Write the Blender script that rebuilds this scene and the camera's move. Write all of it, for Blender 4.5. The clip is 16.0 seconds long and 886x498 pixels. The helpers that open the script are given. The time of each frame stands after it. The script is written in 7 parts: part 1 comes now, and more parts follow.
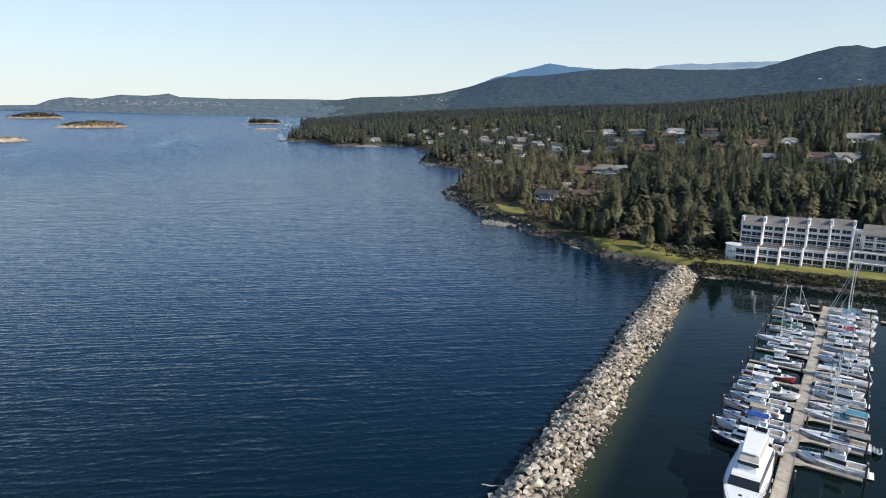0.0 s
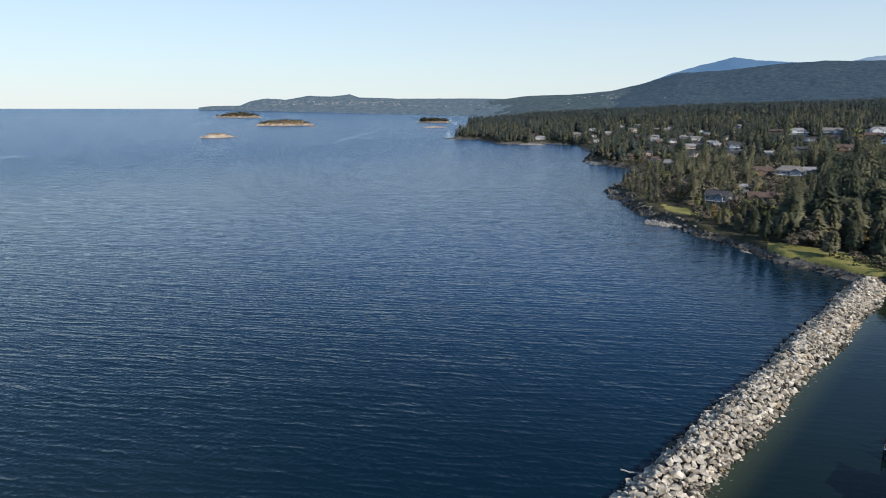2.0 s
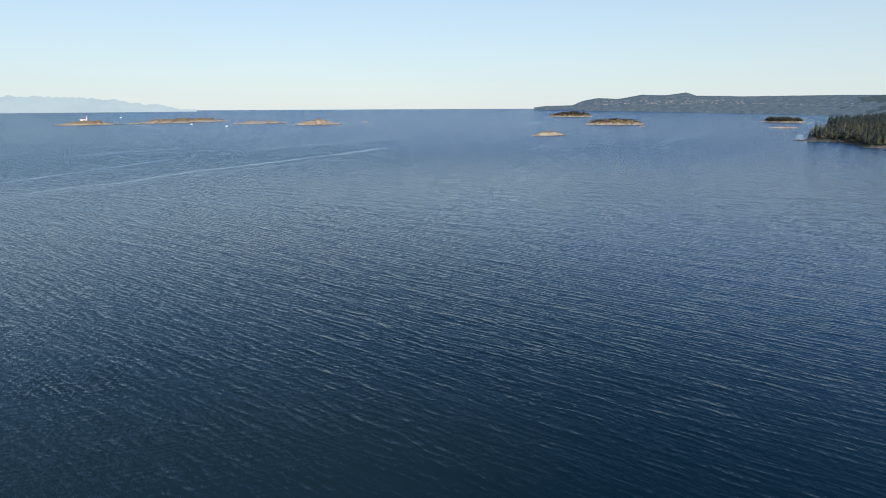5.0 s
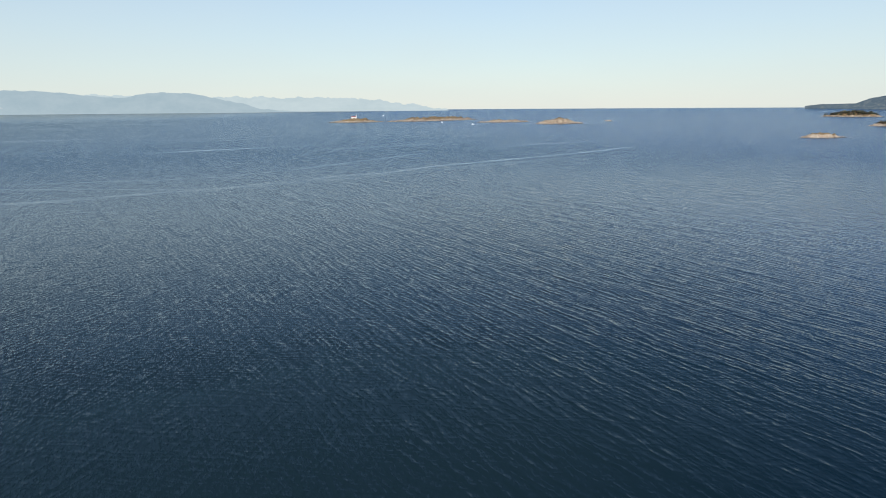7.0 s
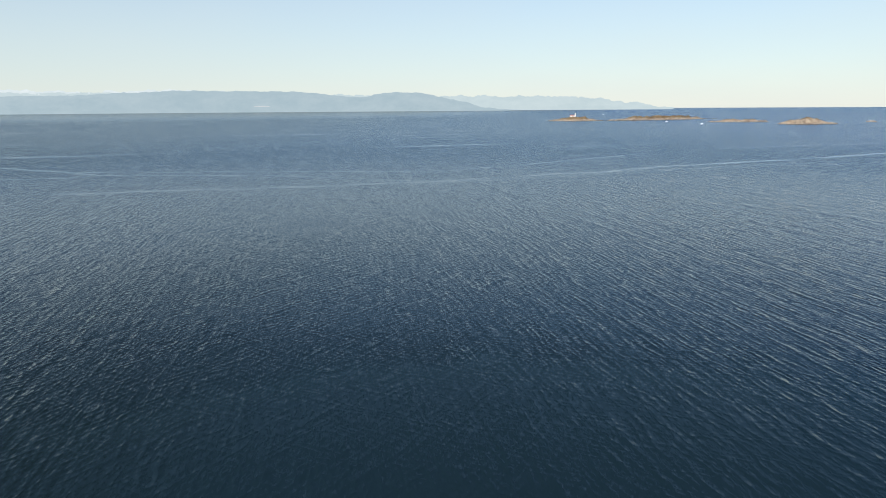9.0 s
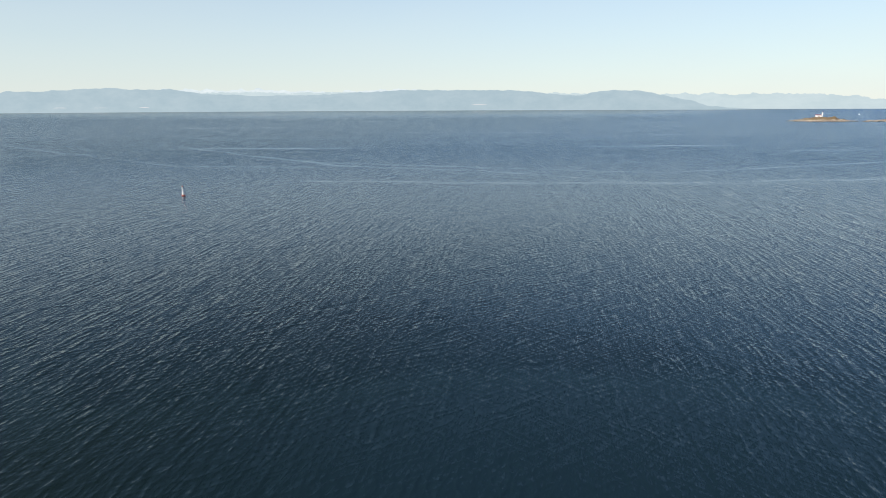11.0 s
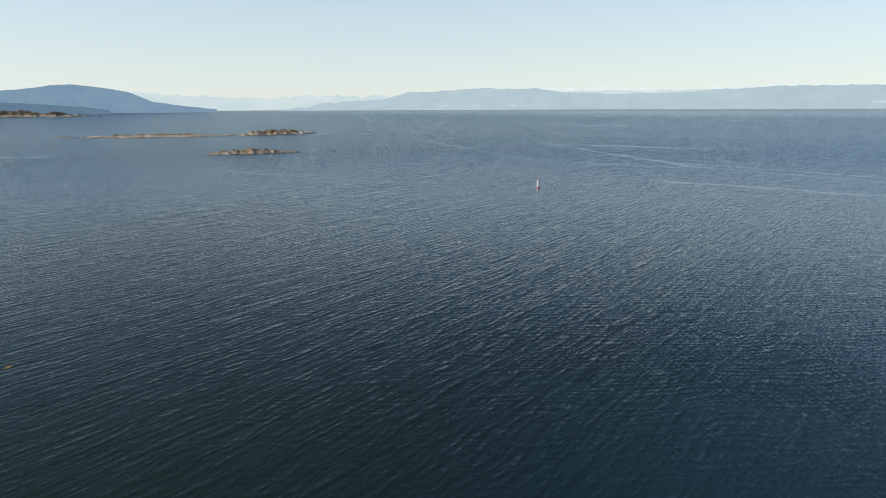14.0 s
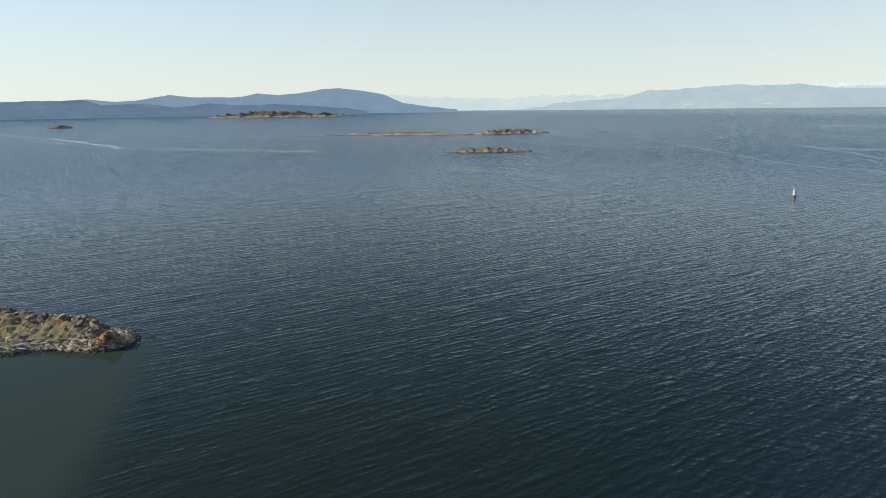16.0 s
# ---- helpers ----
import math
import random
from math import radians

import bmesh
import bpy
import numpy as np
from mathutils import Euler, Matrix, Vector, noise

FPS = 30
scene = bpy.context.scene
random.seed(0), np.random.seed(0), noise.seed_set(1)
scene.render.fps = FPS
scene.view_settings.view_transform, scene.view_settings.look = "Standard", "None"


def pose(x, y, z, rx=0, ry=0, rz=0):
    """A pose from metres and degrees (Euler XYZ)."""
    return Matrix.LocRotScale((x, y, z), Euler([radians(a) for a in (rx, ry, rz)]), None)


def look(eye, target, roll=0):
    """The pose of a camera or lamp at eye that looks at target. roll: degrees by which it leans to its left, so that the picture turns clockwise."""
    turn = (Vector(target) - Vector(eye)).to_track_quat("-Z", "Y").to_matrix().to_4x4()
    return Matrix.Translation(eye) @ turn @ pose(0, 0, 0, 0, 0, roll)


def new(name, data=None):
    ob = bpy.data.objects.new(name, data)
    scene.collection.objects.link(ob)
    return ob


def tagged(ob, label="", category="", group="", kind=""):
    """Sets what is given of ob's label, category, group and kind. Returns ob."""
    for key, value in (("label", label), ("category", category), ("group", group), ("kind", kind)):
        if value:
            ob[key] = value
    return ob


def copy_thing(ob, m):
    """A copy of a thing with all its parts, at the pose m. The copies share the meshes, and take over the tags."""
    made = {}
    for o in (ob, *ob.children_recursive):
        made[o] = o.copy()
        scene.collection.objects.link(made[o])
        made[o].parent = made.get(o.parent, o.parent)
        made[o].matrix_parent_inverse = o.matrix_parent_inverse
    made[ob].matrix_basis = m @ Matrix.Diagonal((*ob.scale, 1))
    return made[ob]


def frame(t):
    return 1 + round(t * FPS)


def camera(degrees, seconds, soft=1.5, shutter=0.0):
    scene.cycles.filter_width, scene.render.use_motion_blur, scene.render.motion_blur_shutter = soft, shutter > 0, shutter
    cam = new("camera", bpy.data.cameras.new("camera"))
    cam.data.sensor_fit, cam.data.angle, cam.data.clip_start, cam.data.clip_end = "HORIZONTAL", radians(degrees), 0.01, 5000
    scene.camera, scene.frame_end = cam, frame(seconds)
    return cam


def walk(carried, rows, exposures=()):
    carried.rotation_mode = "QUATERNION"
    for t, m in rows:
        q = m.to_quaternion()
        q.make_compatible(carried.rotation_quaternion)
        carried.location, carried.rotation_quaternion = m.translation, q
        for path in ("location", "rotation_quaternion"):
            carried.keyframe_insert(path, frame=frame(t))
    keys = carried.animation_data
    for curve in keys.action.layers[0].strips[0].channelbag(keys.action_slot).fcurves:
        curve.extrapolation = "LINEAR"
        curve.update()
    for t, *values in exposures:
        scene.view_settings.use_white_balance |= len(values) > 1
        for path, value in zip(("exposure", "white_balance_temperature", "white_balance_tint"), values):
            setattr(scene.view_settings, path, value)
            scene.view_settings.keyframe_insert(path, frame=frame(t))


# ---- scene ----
# camera and its walk: t, x, y, z, yaw, pitch, roll
cam = camera(70.3, 16.0, soft=1.0)
PATH = [
    (0.0, -0.08, 0.02, 62.00, 11.45, -12.55, 0.47),
    (0.5, 0.71, -1.69, 61.77, 15.04, -12.61, 0.39),
    (1.0, 1.56, -3.32, 61.53, 18.71, -12.67, 0.31),
    (1.5, 2.45, -4.88, 61.30, 22.40, -12.70, 0.23),
    (2.0, 3.37, -6.35, 61.06, 26.20, -12.73, 0.15),
    (2.5, 4.31, -7.75, 60.82, 30.67, -12.75, 0.07),
    (3.0, 5.27, -9.08, 60.59, 35.39, -12.75, -0.00),
    (3.5, 6.24, -10.32, 60.36, 40.26, -12.76, -0.07),
    (4.0, 7.20, -11.49, 60.13, 45.18, -12.75, -0.13),
    (4.5, 8.16, -12.58, 59.90, 50.07, -12.75, -0.19),
    (5.0, 9.10, -13.59, 59.68, 54.98, -12.74, -0.24),
    (5.5, 10.02, -14.53, 59.47, 59.98, -12.73, -0.28),
    (6.0, 10.91, -15.39, 59.27, 65.16, -12.72, -0.31),
    (6.5, 11.77, -16.18, 59.07, 70.59, -12.72, -0.34),
    (7.0, 12.60, -16.90, 58.88, 76.25, -12.71, -0.35),
    (7.5, 13.39, -17.55, 58.70, 81.74, -12.71, -0.36),
    (8.0, 14.15, -18.13, 58.54, 86.73, -12.71, -0.36),
    (8.5, 14.85, -18.64, 58.38, 91.17, -12.71, -0.35),
    (9.0, 15.52, -19.08, 58.24, 95.52, -12.72, -0.34),
    (9.5, 16.14, -19.46, 58.11, 99.97, -12.73, -0.32),
    (10.0, 16.72, -19.78, 58.00, 104.55, -12.74, -0.29),
    (10.5, 17.25, -20.04, 57.90, 109.34, -12.75, -0.27),
    (11.0, 17.74, -20.24, 57.82, 114.40, -12.76, -0.25),
    (11.5, 18.19, -20.39, 57.76, 119.62, -12.78, -0.22),
    (12.0, 18.59, -20.48, 57.72, 124.61, -12.79, -0.21),
    (12.5, 18.97, -20.53, 57.69, 129.85, -12.80, -0.20),
    (13.0, 19.31, -20.53, 57.69, 134.94, -12.81, -0.20),
    (13.5, 19.62, -20.48, 57.71, 140.08, -12.81, -0.22),
    (14.0, 19.91, -20.40, 57.75, 145.34, -12.81, -0.26),
    (14.5, 20.19, -20.28, 57.82, 150.51, -12.80, -0.31),
    (15.0, 20.45, -20.13, 57.91, 155.66, -12.78, -0.40),
    (15.5, 20.70, -19.96, 58.02, 160.81, -12.74, -0.52),
    (16.0, 20.96, -19.75, 58.16, 165.95, -12.69, -0.67),
]
EXPOSURES = [(0.0, 0.15, 6100, 10), (3.5, 0.02, 5760, 8), (7.0, -0.03, 6220, 8), (8.5, 0.03, 6260, 8), (12.5, 0.12, 6250, 8), (16.0, 0.13, 6420, 8)]
walk(cam, [(t, pose(x, y, z, 90 + p, -r, a)) for t, x, y, z, a, p, r in PATH], EXPOSURES)

# daylight: late afternoon sun behind the marina, clear sky
SUN_AZ, SUN_EL = -111.0, 33.0
sun_dir = Vector((-math.sin(radians(SUN_AZ)) * math.cos(radians(SUN_EL)), math.cos(radians(SUN_AZ)) * math.cos(radians(SUN_EL)), math.sin(radians(SUN_EL))))
sun = new("sun", bpy.data.lights.new("sun", "SUN"))
sun.data.energy, sun.data.angle, sun.data.color = 5.0, radians(0.5), (1.0, 0.88, 0.73)
sun.matrix_world = look((0, 0, 300), Vector((0, 0, 300)) - sun_dir)
world = bpy.data.worlds.new("sky")
scene.world = world
world.use_nodes = True
wn = world.node_tree.nodes
sky = wn.new("ShaderNodeTexSky")
sky.sky_type, sky.sun_disc = "NISHITA", False
sky.sun_elevation, sky.sun_rotation = radians(SUN_EL), radians(-SUN_AZ)
sky.altitude, sky.air_density, sky.dust_density, sky.ozone_density = 0, 1.2, 0.0, 5.0
# low haze pales the sky towards the horizon, with faint high streaks
veil = wn.new("ShaderNodeMix")
veil.data_type = "RGBA"
veil.inputs[7].default_value = (5.7, 6.02, 5.92, 1)
wc = wn.new("ShaderNodeTexCoord")
ws = wn.new("ShaderNodeSeparateXYZ")
wr = wn.new("ShaderNodeValToRGB")
for at_, level in ((0.0, 0.8), (0.15, 0.55), (0.32, 0.06)):
    stop_ = wr.color_ramp.elements[0] if at_ == 0.0 else wr.color_ramp.elements.new(at_)
    stop_.position, stop_.color = at_, (level, level, level, 1)
wr.color_ramp.elements.remove(wr.color_ramp.elements[-1])
wm = wn.new("ShaderNodeMapping")
wm.inputs["Scale"].default_value = (1.2, 2.4, 9.0)
wz = wn.new("ShaderNodeTexNoise")
wz.inputs["Scale"].default_value, wz.inputs["Detail"].default_value = 1.6, 5.0
wa = wn.new("ShaderNodeMath")
wa.operation = "MULTIPLY_ADD"
wa.inputs[1].default_value = 0.16
wb = wn.new("ShaderNodeMath")
wb.operation, wb.use_clamp = "SUBTRACT", True
wb.inputs[1].default_value = 0.08
for a_, b_ in ((wc.outputs["Generated"], ws.inputs[0]), (ws.outputs[2], wr.inputs[0]), (wc.outputs["Generated"], wm.inputs[0]), (wm.outputs[0], wz.inputs["Vector"]), (wz.outputs[0], wa.inputs[0]),
               (wr.outputs[0], wa.inputs[2]), (wa.outputs[0], wb.inputs[0]), (wb.outputs[0], veil.inputs[0]), (sky.outputs[0], veil.inputs[6]), (veil.outputs[2], wn["Background"].inputs[0])):
    world.node_tree.links.new(a_, b_)
wn["Background"].inputs[1].default_value = 0.125

# ---- materials ----
def nodes_of(name):
    m = bpy.data.materials.new(name)
    m.use_nodes = True
    nt = m.node_tree
    return m, nt, nt.nodes["Principled BSDF"]


def noise_node(nt, vec, scale, detail=4.0, rough=0.55, distortion=0.0):
    n = nt.nodes.new("ShaderNodeTexNoise")
    n.inputs["Scale"].default_value, n.inputs["Detail"].default_value = scale, detail
    n.inputs["Roughness"].default_value, n.inputs["Distortion"].default_value = rough, distortion
    nt.links.new(vec, n.inputs["Vector"])
    return n.outputs["Fac"]


def ramp(nt, fac, stops):
    r = nt.nodes.new("ShaderNodeValToRGB")
    e = r.color_ramp.elements
    while len(e) < len(stops):
        e.new(0.5)
    for k, (p, c) in zip(e, stops):
        k.position, k.color = p, (*c, 1)
    nt.links.new(fac, r.inputs[0])
    return r.outputs[0]


def blend(nt, fac, a, b, mode="MIX"):
    m = nt.nodes.new("ShaderNodeMix")
    m.data_type, m.blend_type = "RGBA", mode
    for s, v in ((m.inputs[0], fac), (m.inputs[6], a), (m.inputs[7], b)):
        if isinstance(v, (int, float)):
            s.default_value = v
        elif isinstance(v, tuple):
            s.default_value = (*v, 1)
        else:
            nt.links.new(v, s)
    return m.outputs[2]


def maths(nt, op, *vals, clamp=False):
    m = nt.nodes.new("ShaderNodeMath")
    m.operation, m.use_clamp = op, clamp
    for s, v in zip(m.inputs, vals):
        if isinstance(v, (int, float)):
            s.default_value = v
        else:
            nt.links.new(v, s)
    return m.outputs[0]


def mat(name, stops, scale=1.0, rough=0.8, bump=0.0, bscale=8.0, metal=0.0, vary="", amount=0.35, fine=0.25, local=False, stretch=None):
    """A surface with two scales of variation: stops of colour over broad noise, a finer grain, and tint by object or island."""
    m, nt, p = nodes_of(name)
    if local:
        src = nt.nodes.new("ShaderNodeTexCoord").outputs["Object"]
    else:
        src = nt.nodes.new("ShaderNodeNewGeometry").outputs["Position"]
    if stretch:
        mp = nt.nodes.new("ShaderNodeMapping")
        mp.inputs["Scale"].default_value = stretch
        nt.links.new(src, mp.inputs[0])
        src = mp.outputs[0]
    k = len(stops) - 1
    col = ramp(nt, noise_node(nt, src, scale), [(0.3 + 0.4 * i / max(k, 1), c) for i, c in enumerate(stops)])
    if fine:
        g = noise_node(nt, src, scale * 9 + bscale * 0.3, 3)
        lo = 1 - fine
        col = blend(nt, 1.0, col, ramp(nt, g, [(0.3, (lo, lo, lo)), (0.7, (1, 1, 1))]), "MULTIPLY")
    if vary:
        if vary == "object":
            r = nt.nodes.new("ShaderNodeObjectInfo").outputs["Random"]
        else:
            r = nt.nodes.new("ShaderNodeNewGeometry").outputs["Random Per Island"]
        lo, hi = 1 - amount, 1 + amount
        col = blend(nt, 1.0, col, ramp(nt, r, [(0.0, (lo, lo, lo)), (1.0, (hi, hi, hi))]), "MULTIPLY")
    nt.links.new(col, p.inputs["Base Color"])
    p.inputs["Roughness"].default_value, p.inputs["Metallic"].default_value = rough, metal
    if rough > 0.6:
        p.inputs["Specular IOR Level"].default_value = 0.25
    if bump:
        b = nt.nodes.new("ShaderNodeBump")
        b.inputs["Strength"].default_value, b.inputs["Distance"].default_value = bump, 0.6 / bscale
        nt.links.new(noise_node(nt, src, bscale, 5), b.inputs["Height"])
        nt.links.new(b.outputs[0], p.inputs["Normal"])
    return m


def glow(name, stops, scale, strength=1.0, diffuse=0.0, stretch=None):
    """Distant land, with its haze and daylight put into a glowing colour."""
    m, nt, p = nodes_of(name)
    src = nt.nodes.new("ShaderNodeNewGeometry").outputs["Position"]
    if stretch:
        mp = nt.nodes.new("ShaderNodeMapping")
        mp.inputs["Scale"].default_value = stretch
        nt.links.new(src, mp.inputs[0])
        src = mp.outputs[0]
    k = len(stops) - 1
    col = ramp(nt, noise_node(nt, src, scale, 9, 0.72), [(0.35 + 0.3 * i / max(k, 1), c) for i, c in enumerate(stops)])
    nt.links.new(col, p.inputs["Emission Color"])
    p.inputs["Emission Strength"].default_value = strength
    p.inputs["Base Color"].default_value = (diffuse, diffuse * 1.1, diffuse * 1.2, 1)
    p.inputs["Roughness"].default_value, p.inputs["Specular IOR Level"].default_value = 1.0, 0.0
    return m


def glass_mat(name, tint=(0.02, 0.025, 0.03)):
    m, nt, p = nodes_of(name)
    p.inputs["Base Color"].default_value = (*tint, 1)
    p.inputs["Roughness"].default_value, p.inputs["Specular IOR Level"].default_value = 0.06, 0.45
    return m


def water_mat():
    m, nt, p = nodes_of("sea_water")
    pos = nt.nodes.new("ShaderNodeNewGeometry").outputs["Position"]
    sep = nt.nodes.new("ShaderNodeSeparateXYZ")
    nt.links.new(pos, sep.inputs[0])
    X, Y = sep.outputs[0], sep.outputs[1]

    def along(az):
        """Run in metres along a bearing (degrees to the left of +y)."""
        c, s = -math.sin(radians(az)), math.cos(radians(az))
        return maths(nt, "ADD", maths(nt, "MULTIPLY", X, c), maths(nt, "MULTIPLY", Y, s))

    def mapped(scale, turn):
        """Plan coordinates turned so that x runs along a bearing, then scaled."""
        v = nt.nodes.new("ShaderNodeCombineXYZ")
        nt.links.new(maths(nt, "MULTIPLY", along(turn), scale[0]), v.inputs[0])
        nt.links.new(maths(nt, "MULTIPLY", along(turn + 90), scale[1]), v.inputs[1])
        return v.outputs[0]

    def train(length, turn, slope, bend, patch):
        """The slope of a train of wavelets whose crests wander, steepen in front and come in short groups."""
        wander = maths(nt, "MULTIPLY", noise_node(nt, mapped((0.35 * patch, patch, 1), turn), 1.0, 3, 0.55), bend)
        phase = maths(nt, "ADD", maths(nt, "MULTIPLY", along(turn + 90), 2 * math.pi / length), wander)
        wave = maths(nt, "COSINE", maths(nt, "ADD", phase, maths(nt, "MULTIPLY", maths(nt, "COSINE", phase), 0.7)))
        group = step(noise_node(nt, mapped((0.7 * patch, 1.9 * patch, 1), turn + 12), 1.0, 2), 0.34, 0.70)
        amount = maths(nt, "MULTIPLY", maths(nt, "MULTIPLY", wave, maths(nt, "MULTIPLY_ADD", group, 1.3, 0.3)), slope)
        return amount, turn + 90

    def line(x0, y0, x1, y1):
        """Signed distance from an endless line, and the run along it."""
        d = Vector((x1 - x0, y1 - y0))
        n = d.length
        d /= n
        a = maths(nt, "ADD", maths(nt, "MULTIPLY", X, -d.y), maths(nt, "MULTIPLY", Y, d.x))
        s = maths(nt, "ADD", maths(nt, "MULTIPLY", X, d.x), maths(nt, "MULTIPLY", Y, d.y))
        return maths(nt, "ADD", a, d.y * x0 - d.x * y0), maths(nt, "ADD", s, -d.x * x0 - d.y * y0)

    def step(v, lo, hi):
        r = nt.nodes.new("ShaderNodeMapRange")
        r.interpolation_type = "SMOOTHSTEP"
        r.inputs[1].default_value, r.inputs[2].default_value = lo, hi
        nt.links.new(v, r.inputs[0])
        return r.outputs[0]

    # the harbour behind the breakwater lies calm
    side, run = line(-3.5, 94, 43.5, 247.5)
    harbour = maths(nt, "MULTIPLY", step(side, 2, -6), step(Y, 30, 60))
    cove = maths(nt, "MULTIPLY", maths(nt, "MULTIPLY", step(X, 49, 63), step(Y, -190, -182)), step(Y, -85, -125))
    calm = maths(nt, "MAXIMUM", harbour, cove)
    # lower chop and less gloss close along the breakwater
    mole_strip = maths(nt, "MULTIPLY", maths(nt, "MULTIPLY", step(side, 105, 12), step(Y, -10, 50)), step(run, 330, 150))
    # waves: swell across the strait, wind chop, ripples
    broad = noise_node(nt, mapped((0.004, 0.0016, 1), WAVE_TURN + 20), 1.0, 4, 0.6, 0.6)
    gust = noise_node(nt, mapped((0.030, 0.075, 1), WAVE_TURN + 8), 1.0, 4, 0.65)
    fine = nt.nodes.new("ShaderNodeSeparateXYZ")
    fine_noise = noise_node(nt, mapped((1.15, 3.4, 1), WAVE_TURN - 6), 1.0, 3, 0.7)
    nt.links.new(fine_noise.node.outputs["Color"], fine.inputs[0])
    slopes = [(maths(nt, "MULTIPLY", maths(nt, "SUBTRACT", fine.outputs[0], 0.5), 0.50), WAVE_TURN + 90), (maths(nt, "MULTIPLY", maths(nt, "SUBTRACT", fine.outputs[1], 0.5), 0.58), WAVE_TURN)]
    for length, turn, slope, bend, patch in TRAINS:
        slopes.append(train(length, WAVE_TURN + turn, slope, bend, patch))
    force = maths(nt, "ADD", 0.24, maths(nt, "ADD", maths(nt, "MULTIPLY", broad, 0.45), maths(nt, "MULTIPLY", gust, 1.05)))
    slick = 0.0
    wob = maths(nt, "MULTIPLY", maths(nt, "SUBTRACT", noise_node(nt, mapped((0.010, 0.010, 1), 0), 1.0, 4, 0.6), 0.5), 5.0)
    frayed = step(noise_node(nt, mapped((0.016, 0.016, 1), 0), 1.0, 5, 0.7), 0.22, 0.54)
    for way, w, a in SLICKS:
        for (x0, y0), (x1, y1) in zip(way, way[1:]):
            d, s = line(x0, y0, x1, y1)
            n = Vector((x1 - x0, y1 - y0)).length
            k = step(maths(nt, "ABSOLUTE", maths(nt, "MULTIPLY_ADD", wob, w, d)), w, 0)
            k = maths(nt, "MULTIPLY", k, maths(nt, "MULTIPLY", step(s, -12, 12), step(s, n + 12, n - 12)))
            slick = maths(nt, "MAXIMUM", slick, maths(nt, "MULTIPLY", maths(nt, "MULTIPLY", k, frayed), a))
    # faint windrows far out
    rows_ = step(noise_node(nt, mapped((0.0011, 0.017, 1), 26), 1.0, 3, 0.55, 0.3), 0.60, 0.74)
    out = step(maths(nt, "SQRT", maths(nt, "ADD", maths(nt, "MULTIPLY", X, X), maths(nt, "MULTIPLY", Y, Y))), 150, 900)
    # beyond a sight line to the south, chop and gloss are cut to dim reflected sky
    dim_zone = maths(nt, "MULTIPLY", step(line(10, -60, -330, -1000)[0], -70, 60), step(out, 0.5, 0.05))
    slick = maths(nt, "MAXIMUM", slick, maths(nt, "MULTIPLY", maths(nt, "MULTIPLY", rows_, out), 0.6))
    # smoother water under the far coast
    slick = maths(nt, "MAXIMUM", slick, maths(nt, "MULTIPLY", maths(nt, "MULTIPLY", step(along(120), 2500, 3900), step(Y, 300, -500)), 0.55))
    force = maths(nt, "MULTIPLY", force, maths(nt, "SUBTRACT", 1.0, maths(nt, "MULTIPLY", slick, 0.85)))
    force = maths(nt, "MULTIPLY", force, maths(nt, "SUBTRACT", 1.0, maths(nt, "MULTIPLY", calm, maths(nt, "MULTIPLY_ADD", cove, 0.14, 0.78))))
    force = maths(nt, "MULTIPLY", force, maths(nt, "MULTIPLY_ADD", dim_zone, -0.35, 1.0))
    force = maths(nt, "MULTIPLY", force, maths(nt, "MULTIPLY_ADD", mole_strip, -0.30, 1.0))
    force = maths(nt, "MULTIPLY", force, maths(nt, "MULTIPLY_ADD", step(Y, 40, 260), -0.14, maths(nt, "MULTIPLY_ADD", out, 0.2, WAVE_FORCE)))
    # far out, normals lean towards the camera's station, to fit its view of reflected sky
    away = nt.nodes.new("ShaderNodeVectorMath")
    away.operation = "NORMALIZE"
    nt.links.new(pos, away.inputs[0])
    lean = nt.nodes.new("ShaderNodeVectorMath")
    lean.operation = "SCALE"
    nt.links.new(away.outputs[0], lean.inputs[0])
    nt.links.new(maths(nt, "MULTIPLY", maths(nt, "MULTIPLY", maths(nt, "MULTIPLY", out, VIEW_LEAN), maths(nt, "MULTIPLY_ADD", maths(nt, "MULTIPLY", step(X, -600, -60), step(Y, 80, 260)), -0.75, 1.0)), maths(nt, "SUBTRACT", 1.0, slick)), lean.inputs[3])
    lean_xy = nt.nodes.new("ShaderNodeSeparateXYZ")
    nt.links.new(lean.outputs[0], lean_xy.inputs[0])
    # the slopes tilt the surface directly, so that far water keeps its chop
    sx = sy = 0.0
    for amount, bearing in slopes:
        sx = maths(nt, "ADD", sx, maths(nt, "MULTIPLY", amount, -math.sin(radians(bearing))))
        sy = maths(nt, "ADD", sy, maths(nt, "MULTIPLY", amount, math.cos(radians(bearing))))
    tilt = nt.nodes.new("ShaderNodeCombineXYZ")
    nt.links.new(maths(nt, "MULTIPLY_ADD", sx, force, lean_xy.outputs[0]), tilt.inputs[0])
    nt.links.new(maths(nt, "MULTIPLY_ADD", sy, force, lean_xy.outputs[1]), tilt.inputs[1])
    total = nt.nodes.new("ShaderNodeVectorMath")
    nt.links.new(nt.nodes.new("ShaderNodeNewGeometry").outputs["Normal"], total.inputs[0])
    nt.links.new(tilt.outputs[0], total.inputs[1])
    unit = nt.nodes.new("ShaderNodeVectorMath")
    unit.operation = "NORMALIZE"
    nt.links.new(total.outputs[0], unit.inputs[0])
    nt.links.new(unit.outputs[0], p.inputs["Normal"])
    # colour: deep blue, green over the shallows along the rock mound and the shore
    deep = ramp(nt, broad, [(0.3, (0.0034, 0.0116, 0.0170)), (0.7, (0.0044, 0.0145, 0.0208))])
    deep = blend(nt, step(Y, -60, 90), deep, (0.0019, 0.0120, 0.0220))
